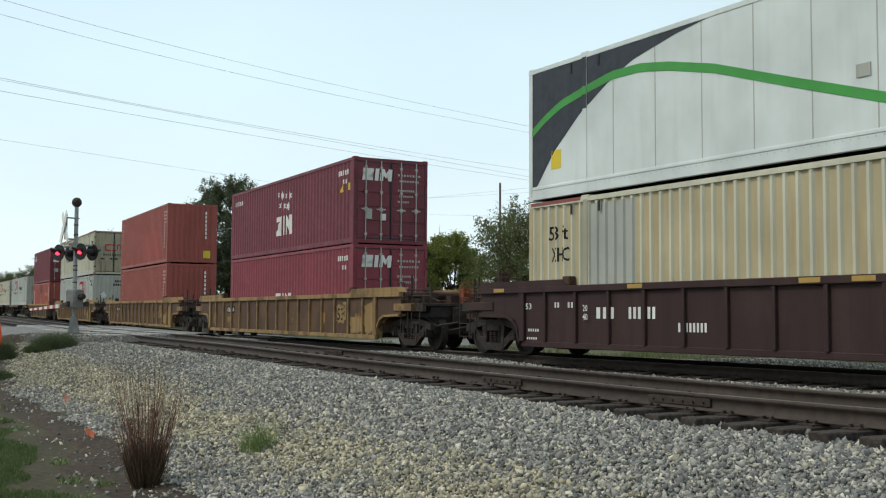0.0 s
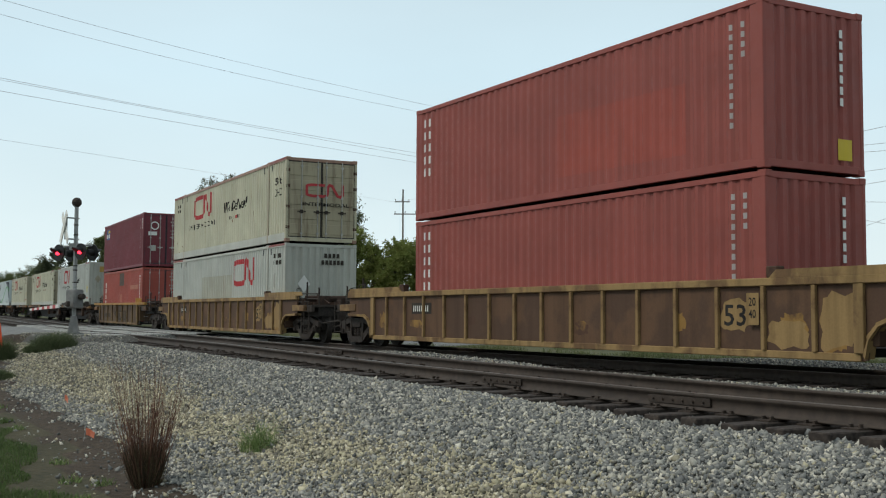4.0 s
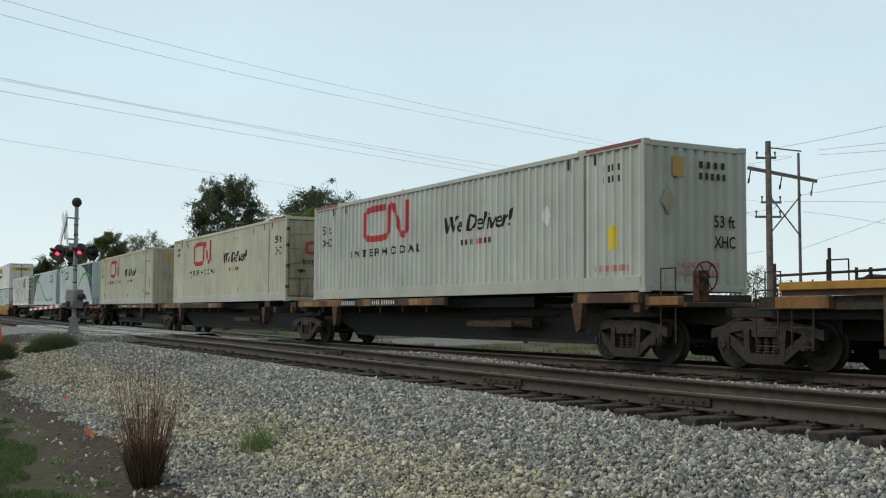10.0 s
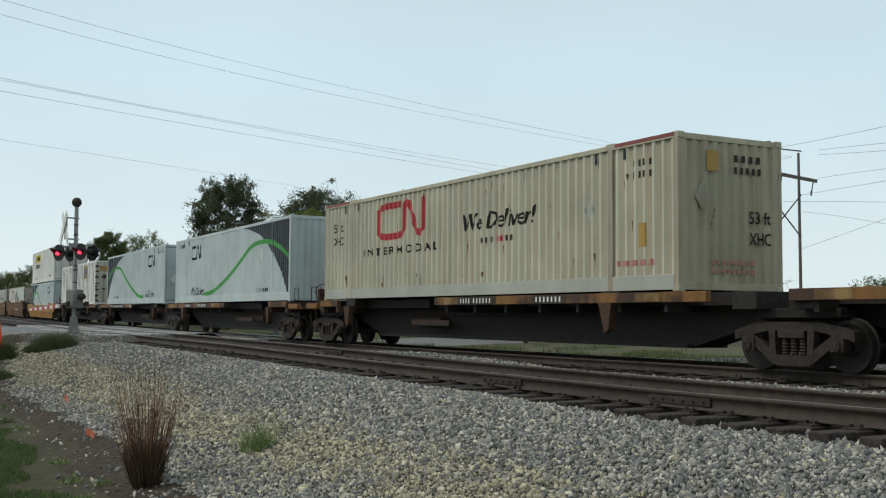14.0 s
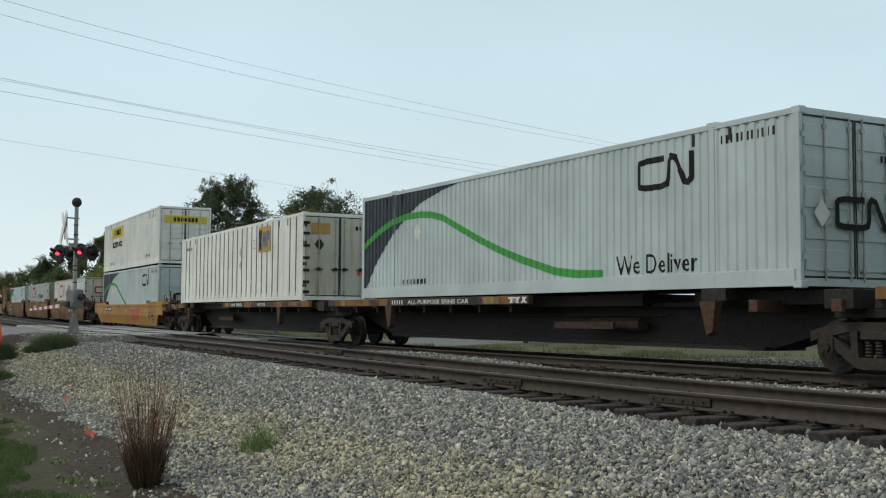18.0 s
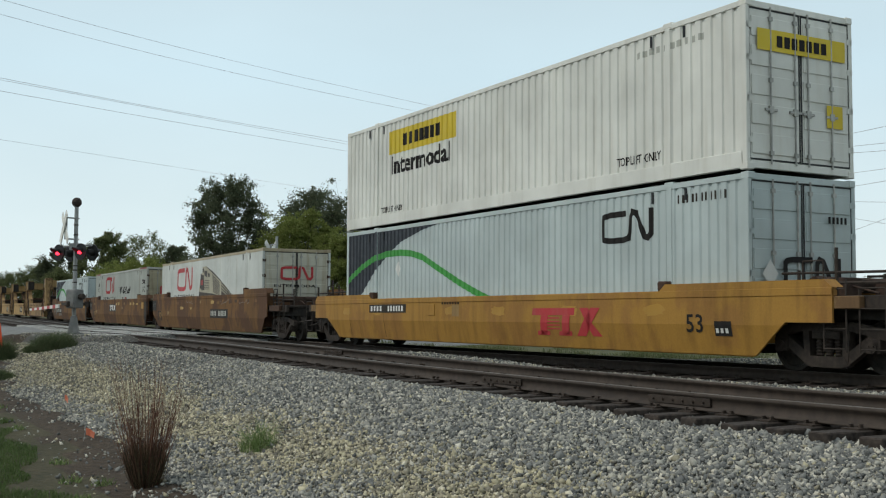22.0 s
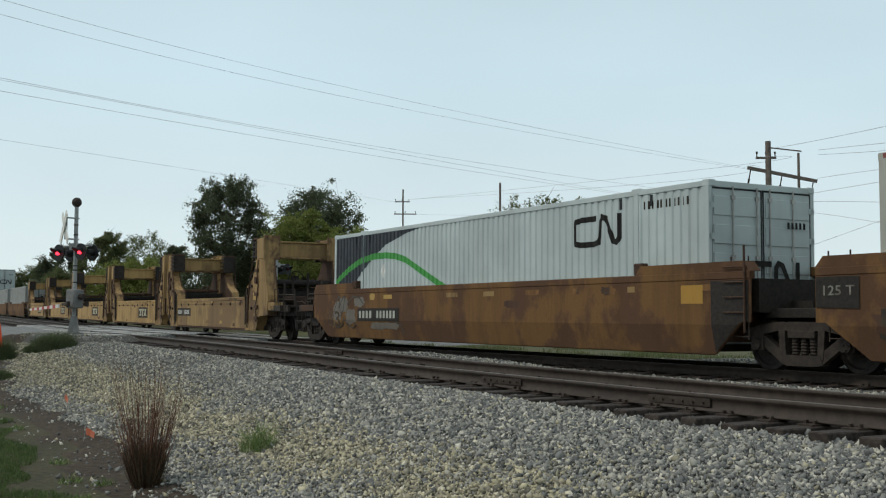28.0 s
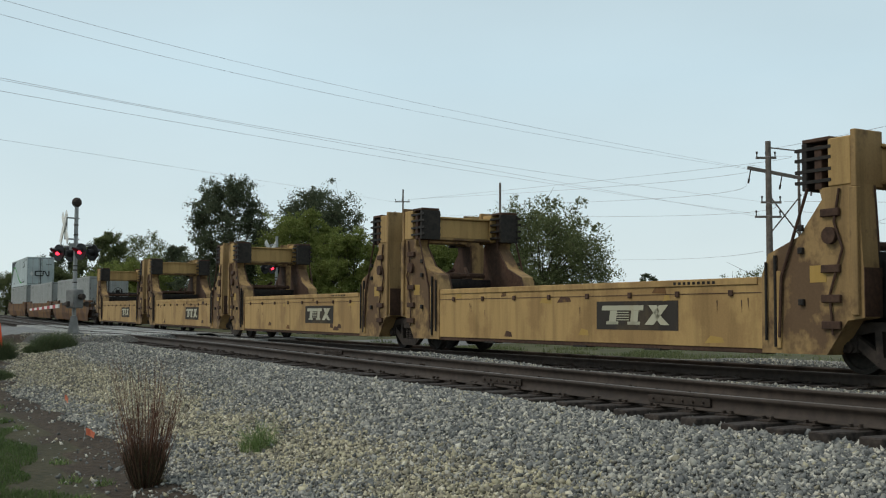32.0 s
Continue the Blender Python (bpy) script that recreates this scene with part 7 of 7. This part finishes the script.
# three brown articulated wells
for k, mid in enumerate((-265.8, -285.4, -305.05)):
    tr = {0: (9.8, -9.8), 1: (-9.8,), 2: (-9.95,)}[k]
    car = well_car("red-brown smooth-sided well car unit with faded yellow patches", mid, 8.3, 9.2, 1.63, M_BROWNWELL, M_BROWNWELL, M_BROWNWELL, None, False, 2.9, tr, "gear" if k == 0 else "art", "gear" if k == 2 else "art", gear_m=M_RUST, ledge_h=0.17)
    for s in (-1, 1):
        if s < 0 and k < 2:
            fold(car, words("125 T", -9.04, 1.2, 0.56, 0.15), M_WORNWHITE, Y - 0.016)
            fold(car, flat_poly(bmesh.new(), ((s * 9.18, 1.02), (s * 9.18, 1.48), (s * 8.4, 1.48), (s * 8.4, 1.0))), M_IRON, Y - 0.012, "dark end panel", "end_panel")
        if s > 0 and k > 0:
            fold(car, flat_poly(bmesh.new(), ((8.32, 0.27), (8.98, 0.79), (9.18, 0.8), (9.18, 1.48), (8.3, 1.48))), M_IRON, Y - 0.012, "dark sooty end panel", "end_panel")
            for z in (0.95, 1.2, 1.45, 1.7):
                part("grab_iron", rod(bmesh.new(), (8.62, -1.50, z), (9.1, -1.50, z), 0.014, 6), M_RUST, car)
            part("hand_rail", rod(bmesh.new(), (9.12, -1.5, 0.62), (9.12, -1.5, 2.05), 0.02, 6), M_RUST, car)
            fold(car, rect(7.55, 8.1, 1.1, 1.42), M_TOUCH, Y - 0.004, "orange-yellow paint patch", "paint_patch")
    rnd = random.Random(k)
    for x in np.linspace(-7.8, 7.8, 19):
        if rnd.random() < 0.7:
            wd = rnd.uniform(0.2, 0.55)
            bm = blot(x, rnd.choice((1.28, 1.28, 1.05, 0.8)), wd * 1.2, rnd.uniform(0.1, 0.2), rnd) if rnd.random() < 0.6 else rect(x, x + wd, 1.32, 1.43)
            fold(car, bm, rnd.choice((M_DECK, M_OCHRE, M_RUSTWELL, M_RUSTWELL, M_GOLD)), Y - 0.003, "yellow paint patch", "paint_patch")
    if k != 1:
        nx = 1.7 if k == 0 else -6.0
        fold(car, rect(nx, nx + 2.6, 0.72, 1.07), M_IRON, Y - 0.006, "dark number panel", "number_panel")
        fold(car, bars(nx + 0.12, 0.8, 0.9, 0.2, 4, gap=0.4), M_GREY, Y - 0.012)
        fold(car, bars(nx + 1.25, 0.8, 1.2, 0.2, 6, gap=0.4), M_GREY, Y - 0.012)
    fold(car, blot(-8.2, 0.5, 1.1, 0.55, rnd), M_RUSTWELL, Y - 0.004, "pale worn patch round the figures", "paint_patch")
    g = paint("chalk_scrawl" , (0.17, 0.14, 0.11), (0.15, 0.1, 0.06), 0.4)
    for x in ((3.2, -2.4, 5.8) if k == 0 else ()):
        fold(car, ribbon(bmesh.new(), [(x + 0.16 * q, 1.36 + rnd.uniform(-0.1, 0.1)) for q in range(9)], 0.022), g, Y - 0.007, "thin chalk scrawl", "scrawl")
    if k == 1:
        fold(car, rect(-2.0, 0.2, 0.92, 1.33), M_IRON, Y - 0.006, "dark logo panel", "logo_panel")
        fold(car, stroke_emblem(-1.82, 0.98, 1.85, 0.3), M_WLET, Y - 0.012, "pale logo strokes", "logo")
    fold(car, words("53", -8.09, 0.54, 0.86, 0.46), M_STENCIL if k != 2 else M_WORNFIG, Y - 0.006)
    if k == 2:
        g = paint("grey_spray_paint", (0.15, 0.13, 0.105), (0.10, 0.07, 0.045), 0.5)
        gd = paint("dark_spray_paint", (0.055, 0.045, 0.035), (0.10, 0.07, 0.045), 0.5)
        for x, z, wd, h in ((-7.75, 0.66, 0.62, 0.62), (-7.35, 0.95, 0.7, 0.48), (-6.85, 0.6, 0.75, 0.45), (-6.3, 1.1, 0.8, 0.3), (-5.2, 0.48, 1.1, 0.22), (-4.3, 0.5, 0.9, 0.2)):
            fold(car, blot(x, z, wd, h, rnd), g, Y - 0.005, "worn grey sprayed scrawl", "scrawl")
        for pts in (((-7.75, 0.62), (-7.62, 1.02), (-7.35, 1.42), (-7.22, 1.38), (-7.3, 1.08)), ((-7.3, 1.08), (-7.0, 1.4), (-6.88, 1.42), (-6.98, 1.02), (-7.2, 0.84)),
                    ((-7.75, 0.62), (-7.4, 0.5), (-7.05, 0.6), (-6.95, 0.8), (-6.75, 0.62)), ((-6.7, 1.2), (-6.3, 1.42), (-5.85, 1.36), (-5.6, 1.18)),
                    ((-6.75, 0.62), (-6.4, 0.5), (-6.1, 0.62)), ((-3.6, 0.7), (-3.3, 0.62), (-3.2, 0.4))):
            fold(car, ribbon(bmesh.new(), list(pts), 0.045), gd, Y - 0.0075, "dark outline of the scrawl", "scrawl")


# ---- spine cars ----
def spine_car(label, middle, front_x, rear_x, trucks, front, rear, flip, nose):
    car = thing("spine_car", label, "spine car", "railcars of the train")
    bm = prism(bmesh.new(), ((rear_x + 0.5, 1.14), (rear_x + 0.5, 0.86), (rear_x + 2.6, 0.31), (front_x - 2.6, 0.31), (front_x - 0.5, 0.86), (front_x - 0.5, 1.14)), -0.36, 0.36)
    part("centre_sill", bm, M_IRON, car, "deep dark centre sill")
    # the deck's upper flange leaves a see-through gap under the box
    g = -1 if flip else 1
    gap = (3.7, 5.15) if not flip else (-2.1, -0.85)
    lip = bmesh.new()
    quad_box(lip, rear_x + 0.4, gap[0], -0.85, 0.85, 1.08, 1.31)
    quad_box(lip, gap[1], front_x - 0.4, -0.85, 0.85, 1.08, 1.31)
    quad_box(lip, gap[0], gap[1], -0.6, 0.6, 1.06, 1.14)
    quad_box(lip, rear_x + 2.6, front_x - 2.6, -0.5, 0.5, 0.29, 0.36)
    part("sill_flange", lip, M_IRON, car)
    # one long rail over one half of the deck, a short one at the other end
    long_rail = (rear_x + 0.15, 0.6) if not flip else (-0.8, front_x - 1.1)
    short_rail = (front_x - 2.1, front_x - 0.2) if not flip else (rear_x + 0.3, rear_x + 1.6)
    for sy in (-1, 1):
        part("side_rail", box(*long_rail, *sorted((sy * 1.30, sy * 1.42)), 1.13, 1.32, 0.008), M_DECK, car, "orange-brown side rail")
        if nose:
            part("side_rail", box(*short_rail, *sorted((sy * 1.30, sy * 1.42)), 1.13, 1.32, 0.008), M_DECK, car)
        for x in np.arange(long_rail[0] + 0.45, long_rail[1], 1.35):
            part("outrigger", prism(bmesh.new(), ((x - 0.05, 1.14), (x + 0.05, 1.14), (x + 0.05, 0.96), (x - 0.05, 0.96)), *sorted((sy * 0.3, sy * 1.32))), M_IRON, car)
        for x in short_rail:
            x = min(short_rail[1] - 0.1, max(short_rail[0] + 0.1, x))
            part("outrigger", box(x - 0.1, x + 0.1, *sorted((sy * 0.3, sy * 1.38)), 0.95, 1.15, 0.01), M_RUST, car)
        for x in (long_rail[0] + 0.5, long_rail[1] - 1.9):
            part("worn_patch", box(x, x + 0.7, *sorted((sy * 1.4215, sy * 1.424)), 1.15, 1.3), M_OCHRE, car, "worn ochre paint patch")
        for x in (-6.1, 6.1):
            part("container_bracket", prism(bmesh.new(), ((x - 0.2, 1.14), (x + 0.2, 1.14), (x + 0.12, 0.62), (x - 0.02, 0.55)), *sorted((sy * 1.28, sy * 1.44))), M_RUST, car, "folding container bracket")
            part("pedestal", box(x - 0.3, x + 0.3, *sorted((sy * 0.9, sy * 1.3)), 1.14, 1.352, 0.01), M_IRON, car)
    bm = bmesh.new()
    rod(bm, (g * 1.8, -0.6, 0.72), (g * 3.4, -0.6, 0.72), 0.13, 12)
    quad_box(bm, *sorted((g * 0.9, g * 2.9)), -0.95, -0.88, 0.62, 0.76)
    rod(bm, (-4, -0.45, 0.9), (4, -0.45, 0.9), 0.025, 6)
    part("air_tank", bm, M_RUSTDARK, car)
    for s, x, kind in ((1, front_x, front), (-1, rear_x, rear)):
        part("end_beam", box(*sorted((x - s * 0.6, x - s * 0.05)), -1.3, 1.3, 1.0, 1.3, 0.01), M_IRON, car)
        if kind == "gear":
            part("end_platform", box(*sorted((x - s * 0.1, x + s * 0.95)), -1.3, 1.3, 1.05, 1.14, 0.01), M_DECK, car)
            part("draft_sill", box(*sorted((x - s * 0.6, x + s * 0.95)), -0.33, 0.33, 0.72, 1.05, 0.01), M_IRON, car)
            coupler(car, x + s * 0.95, s)
            for sy in (-1, 1):
                grab(car, x + s * 0.5, sy * 1.3, 0.4, 1.75, 0.4, M_RUST)
                part("side_step", box(*sorted((x, x + s * 0.9)), *sorted((sy * 1.28, sy * 1.42)), 1.08, 1.24, 0.01), M_DECK, car)
            if s > 0:
                brake_wheel(car, x + 0.45, -0.35, 1.62)
    for x in trucks:
        truck(car, x, middle + x)
    CARS.append((car, middle))
    return car


SPINE = "all-purpose spine car unit with orange-brown deck rails and dark sill"
for grp in (((-123.6, 8.2, -9.2, (7.2, -9.2)), (-142.2, 9.2, -10.2, (-10.3,)), (-162.9, 10.0, -8.4, (-8.3,))), ((-182.0, 8.3, -9.1, (7.3, -9.2)), (-200.4, 9.1, -10.3, (-10.4,)), (-221.1, 10.1, -8.4, (-8.2,)))):
    for k, (mid, fx, rx, tr) in enumerate(grp):
        car = spine_car(SPINE, mid, fx, rx, tr, "gear" if k == 0 else "art", "gear" if k == 2 else "art", k == 2, k != 1)
        if k == 1:
            if mid > -150:
                panel(car, rect(-6.2, -1.5, 1.15, 1.3), M_RUSTDARK, -1.425, "grimy faded strip", "marking")
                continue
            panel(car, words("ALL-PURPOSE SPINE CAR", -5.0, 1.165, 3.1, 0.11), M_WLET, -1.428, "white stencilled lettering")
            panel(car, rect(-6.2, -1.5, 1.135, 1.315), M_STENCIL, -1.425)
            panel(car, bars(-5.9, 1.165, 0.7, 0.11, 5, gap=0.6), M_WLET, -1.428)
            panel(car, stroke_emblem(-0.2, 1.16, 0.75, 0.13), M_WLET, -1.425, "white logo strokes", "logo")
        else:
            a = 0.4 if k == 2 else -3.6
            panel(car, rect(a, a + 1.7, 1.135, 1.315), M_STENCIL, -1.425, "dark number strip", "number_panel")
            panel(car, bars(a + 0.1, 1.17, 0.5, 0.11, 4, gap=0.6), M_WLET, -1.428)
            panel(car, bars(a + 0.7, 1.17, 0.85, 0.11, 6, gap=0.6), M_WLET, -1.428)
            b = 3.6 if k == 2 else -5.7
            panel(car, rect(b, b + 1.2, 1.135, 1.315), M_STENCIL, -1.425, "", "number_panel")
            panel(car, bars(b + 0.1, 1.17, 1.0, 0.11, 7, gap=0.6), M_WLET, -1.428)


# ---- empty buff wells with end frames ----
def tower(g):
    """Outline of an end frame; g widens the ones at the coupler ends."""
    return ((5.3, 1.52), (5.45, 1.88), (6.1, 2.13), (6.55, 2.66), (6.5, 2.84), (7.22 + 0.37 * g, 2.84), (7.24 + 0.37 * g, 2.6), (7.3 + 0.67 * g, 1.55), (7.3 + 0.67 * g, 0.86), (7.0, 0.82), (6.6, 0.30), (5.3, 0.30))


def frame_well(label, middle, trucks, front, rear, skin, worn):
    car = thing("bulkhead_well_car", label, "well car", "railcars of the train")
    for sy in (-1, 1):
        y0, y1 = sorted((sy * 1.34, sy * 1.42))
        part("side_plate", box(-5.6, 5.6, y0, y1, 0.36, 1.50, 0.006), skin, car)
        part("top_chord", box(-5.2, 5.2, *sorted((sy * 1.26, sy * 1.445)), 1.40, 1.52, 0.01), skin, car)
        part("bottom_chord", box(-5.4, 5.4, *sorted((sy * 1.24, sy * 1.40)), 0.28, 0.38, 0.01), M_RUST, car)
        for x in np.linspace(-4.6, 4.6, 8):
            part("lug", box(x - 0.05, x + 0.05, *sorted((sy * 1.42, sy * 1.455)), 1.22, 1.32, 0.008), M_RUST, car)
        for x in (-3.0, 0.4, 2.6):
            part("drain_slot", box(x - 0.22, x + 0.22, *sorted((sy * 1.2, sy * 1.43)), 0.26, 0.30), M_IRON, car)
        for s in (-1, 1):
            g = 1 if (front if s > 0 else rear) == "gear" else 0
            pts = [(s * x, z) for x, z in tower(g)]
            hx = 7.22 + 0.37 * g
            post = part("end_frame", prism(bmesh.new(), pts, *sorted((sy * 1.10, sy * 1.44))), worn, car)
            part("inner_plate", prism(bmesh.new(), pts, *sorted((sy * 1.05, sy * 1.097))), M_RUST, post, "rusty inner face")
            part("guide_head", box(*sorted((s * 6.68, s * (hx - 0.1))), *sorted((sy * 0.92, sy * 1.46)), 2.84, 3.58, 0.02), skin, post, "buff guide head")
            part("head_flange", box(*sorted((s * (hx - 0.1), s * hx)), *sorted((sy * 0.88, sy * 1.48)), 2.80, 3.66, 0.012), worn, post)
            part("outer_plate", box(*sorted((s * 7.305, s * 7.32)), *sorted((sy * 1.06, sy * 1.445)), 0.88, 1.6), M_RUST, post) if g == 0 else None
            part("strap", rod(bmesh.new(), (s * 5.62, sy * 1.47, 0.4), (s * 5.62, sy * 1.47, 1.85), 0.028, 6), M_IRON, post)
            part("strap", rod(bmesh.new(), (s * 5.42, sy * 1.47, 0.5), (s * 5.42, sy * 1.47, 1.75), 0.022, 6), M_IRON, post)
            part("post_flange", box(*sorted((s * (hx - 0.12), s * (hx + 0.02))), *sorted((sy * 1.40, sy * 1.5)), 0.9, 2.8, 0.01), worn, post) if g == 0 else None
            for lz in (1.1, 1.9, 2.25):
                part("pipe_clip", box(*sorted((s * 6.1, s * 6.2)), *sorted((sy * 1.44, sy * 1.5)), lz - 0.05, lz + 0.05, 0.01), M_IRON, post)
            part("guide_plate", box(*sorted((s * 6.18, s * 6.28)), *sorted((sy * 0.92, sy * 1.46)), 2.82, 3.56, 0.01), M_IRON, post)
            part("guide_plate", box(*sorted((s * 6.42, s * 6.56)), *sorted((sy * 1.0, sy * 1.45)), 2.82, 3.50, 0.01), M_RUST, post)
            part("head_cap", box(*sorted((s * 6.18, s * 6.72)), *sorted((sy * 0.95, sy * 1.45)), 3.56, 3.62, 0.01), M_RUST, post)
            for z in (2.95, 3.12, 3.30, 3.46):
                part("guide_rung", box(*sorted((s * 6.2, s * 6.7)), *sorted((sy * 0.9, sy * 1.0)), z - 0.025, z + 0.025), M_IRON, post)
                part("guide_rung", box(*sorted((s * 6.05, s * 6.75)), *sorted((sy * 1.40, sy * 1.47)), z - 0.025, z + 0.025), M_IRON, post)
            bm = bmesh.new()
            path = [(s * 6.9, sy * 1.47, 2.8), (s * 6.8, sy * 1.475, 2.3), (s * 6.95, sy * 1.475, 1.9), (s * 6.7, sy * 1.475, 1.2), (s * 6.75, sy * 1.475, 0.6)]
            for a, b in zip(path, path[1:]):
                rod(bm, a, b, 0.02, 6)
            path = [(s * 6.3, sy * 1.47, 2.85), (s * 5.75, sy * 1.475, 1.5), (s * 5.7, sy * 1.475, 0.55)]
            for a, b in zip(path, path[1:]):
                rod(bm, a, b, 0.025, 6)
            part("hose", bm, M_RUST, post)
            part("roller", rod(bmesh.new(), (s * 6.72, sy * 1.44, 2.1), (s * 6.72, sy * 1.52, 2.1), 0.13, 14), M_RUST, post)
            for z in (0.75, 1.15, 1.6, 2.45):
                part("latch", box(*sorted((s * 6.55, s * 6.9)), *sorted((sy * 1.44, sy * 1.5)), z - 0.06, z + 0.06, 0.01), M_RUST, post)
            part("stiffener", box(*sorted((s * 5.62, s * 5.72)), *sorted((sy * 1.41, sy * 1.47)), 0.38, 1.6, 0.008), skin, car)
            panel(car, rect(*sorted((s * 6.3, s * 6.62)), 1.4, 1.66), M_GOLD, -1.447, "orange painted square", "marking") if sy < 0 else None
    for s in (-1, 1):
        g = 0.25 if (front if s > 0 else rear) == "gear" else 0.0
        part("cross_beam", box(*sorted((s * (6.8 + g), s * (7.2 + g))), -0.93, 0.93, 2.92, 3.42, 0.02), skin, car, "buff cross beam")
        part("beam_flange", box(*sorted((s * (6.72 + g), s * (7.27 + g))), -0.92, 0.92, 3.42, 3.47, 0.01), skin, car)
        part("beam_flange", box(*sorted((s * (6.72 + g), s * (7.27 + g))), -0.92, 0.92, 2.86, 2.92, 0.01), worn, car)
        part("lower_beam", box(*sorted((s * 6.9, s * 7.3)), -1.1, 1.1, 1.45, 1.85, 0.02), M_IRON, car)
        part("end_wall", box(*sorted((s * 6.5, s * 6.62)), -1.12, 1.12, 0.45, 1.4, 0.01), M_RUST, car)
        part("end_sill", box(*sorted((s * 6.6, s * 7.6)), -0.5, 0.5, 0.72, 1.1, 0.01), M_IRON, car)
        part("end_box", box(*sorted((s * 6.9, s * 7.45)), -1.0, 1.0, 0.88, 1.72, 0.02), M_IRON, car)
        bm = bmesh.new()
        rod(bm, (s * 7.0, -0.9, 1.95), (s * 7.0, 0.9, 1.95), 0.07, 8)
        rod(bm, (s * 6.8, 0.3, 1.9), (s * 7.3, 0.5, 2.15), 0.05, 8)
        part("brake_pipe", bm, M_RUST, car)
    bm = bmesh.new()
    for x in np.arange(-5.0, 5.2, 1.0):
        quad_box(bm, x - 0.1, x + 0.1, -1.3, 1.3, 0.28, 0.36)
    part("floor_beams", bm, M_IRON, car)
    for s, kind in ((1, front), (-1, rear)):
        if kind == "gear":
            end_gear(car, s * 7.3, s, M_CAST, 1.0, False)
            brake_wheel(car, s * 7.35, -0.2, 2.15, M_IRON)
            part("side_shelf", box(*sorted((s * 7.98, s * 8.6)), -1.42, -1.1, 1.02, 1.3, 0.01), skin, car, "buff side shelf")
            bm = bmesh.new()
            for yy in (-0.75, -0.45, 0.1, 0.55):
                rod(bm, (s * 7.75, yy, 0.9), (s * 7.75, yy, 2.4 - 0.5 * abs(yy)), 0.05, 7)
            rod(bm, (s * 7.5, -1.0, 2.0), (s * 7.5, 1.0, 2.0), 0.12, 9)
            part("brake_rigging", bm, M_IRON, car, "dark brake rigging between the end frames")
    for x in trucks:
        truck(car, x, middle + x)
    CARS.append((car, middle))
    return car


BUFF = "empty buff yellow well car with tall end frames and rust streaks"
for k, mid in enumerate((-326.6, -341.75, -356.95, -372.1, -387.3)):
    car = frame_well(BUFF, mid, (7.6, -7.55) if k == 0 else (-7.55,), "gear" if k == 0 else "art", "gear" if k == 4 else "art", M_TTXD if k == 0 else M_TTX, M_TTXW)
    if k == 0:
        panel(car, rect(-5.35, -2.9, 0.78, 1.12), M_STENCIL, -1.424, "black number panel", "number_panel")
        panel(car, bars(-5.2, 0.86, 0.85, 0.18, 4, gap=0.6), M_WLET, -1.428)
        panel(car, bars(-4.1, 0.86, 1.0, 0.18, 5, gap=0.6), M_WLET, -1.428)
    else:
        panel(car, rect(0.95, 3.3, 0.62, 1.16), M_STENCIL, -1.424, "black logo panel with pale strokes", "logo_panel")
        panel(car, stroke_emblem(1.12, 0.72, 1.92, 0.36), M_CREAM, -1.428, "pale logo strokes", "logo")
    panel(car, bars(3.2, 1.43, 1.1, 0.05, 9), M_BLACK, -1.449)
    part("seam_strip", box(-5.3, 5.3, -1.428, -1.418, 1.262, 1.275), M_RUST, car)
    rnd = random.Random(50 + k)
    for _ in range(9):
        x, z, wd = rnd.uniform(-4.8, 4.6), rnd.choice((1.15, 1.3, 0.5, 0.42)), rnd.uniform(0.12, 0.5)
        panel(car, flat_poly(bmesh.new(), ((x, z), (x + wd, z + rnd.uniform(-0.02, 0.02)), (x + wd * 0.9, z + 0.1), (x + 0.3 * wd, z + 0.13))), rnd.choice((M_DECK, M_GOLD, M_RUSTWELL)), -1.4245, "rust-orange paint patch", "paint_patch")
    for _ in range(7):
        x, z = rnd.uniform(-5.0, 5.0), rnd.uniform(0.9, 1.2)
        panel(car, flat_poly(bmesh.new(), ((x, z), (x + 0.03, z), (x + 0.02, z - rnd.uniform(0.1, 0.25)))), M_RUST, -1.4255, "", "rust_run")
for mid in (-407.2, -427.0, -447.0):
    well_car("brown well car far down the line", mid, 8.3, 9.2, 1.5, M_BROWNWELL, M_BROWNWELL, M_BROWNWELL, None, False, 2.9, (9.4, -9.4), gear_m=M_RUST)


# ---- everything that moves ----
def train_pose(s, t, z):
    x = s + shift(t)
    p, q = on_track(x - 6, 0, 0), on_track(x + 6, 0, 0)
    c, d = (p + q) / 2, q - p
    return Matrix.Translation((c.x, c.y, c.z + z)) @ Euler((0, -math.atan2(d.z, math.hypot(d.x, d.y)), math.atan2(d.y, d.x))).to_matrix().to_4x4()


def motions():
    for ob, s in CARS:
        walk(ob, [(t, train_pose(s, t, 0.0)) for t in range(33)])
    for ob, s, z in LOADS:
        walk(ob, [(t, train_pose(s, t, z)) for t in range(33)])
    for ob, dx, s, r in WHEELSETS:
        near = [k for k in range(961) if -75 < s + shift(k / 30) < 4]
        turn = lambda k: math.degrees((shift(k / 30) - shift(near[0] / 30)) / r) if near else 0.0
        rows = [(0.0, pose(dx, 0, r))] if not near or near[0] > 0 else []
        rows += [(k / 30, pose(dx, 0, r) @ Matrix.Rotation(radians(turn(k)), 4, "Y")) for k in near]
        if not near or near[-1] < 960:
            rows.append((32.0, rows[-1][1]))
        walk(ob, rows)


motions()
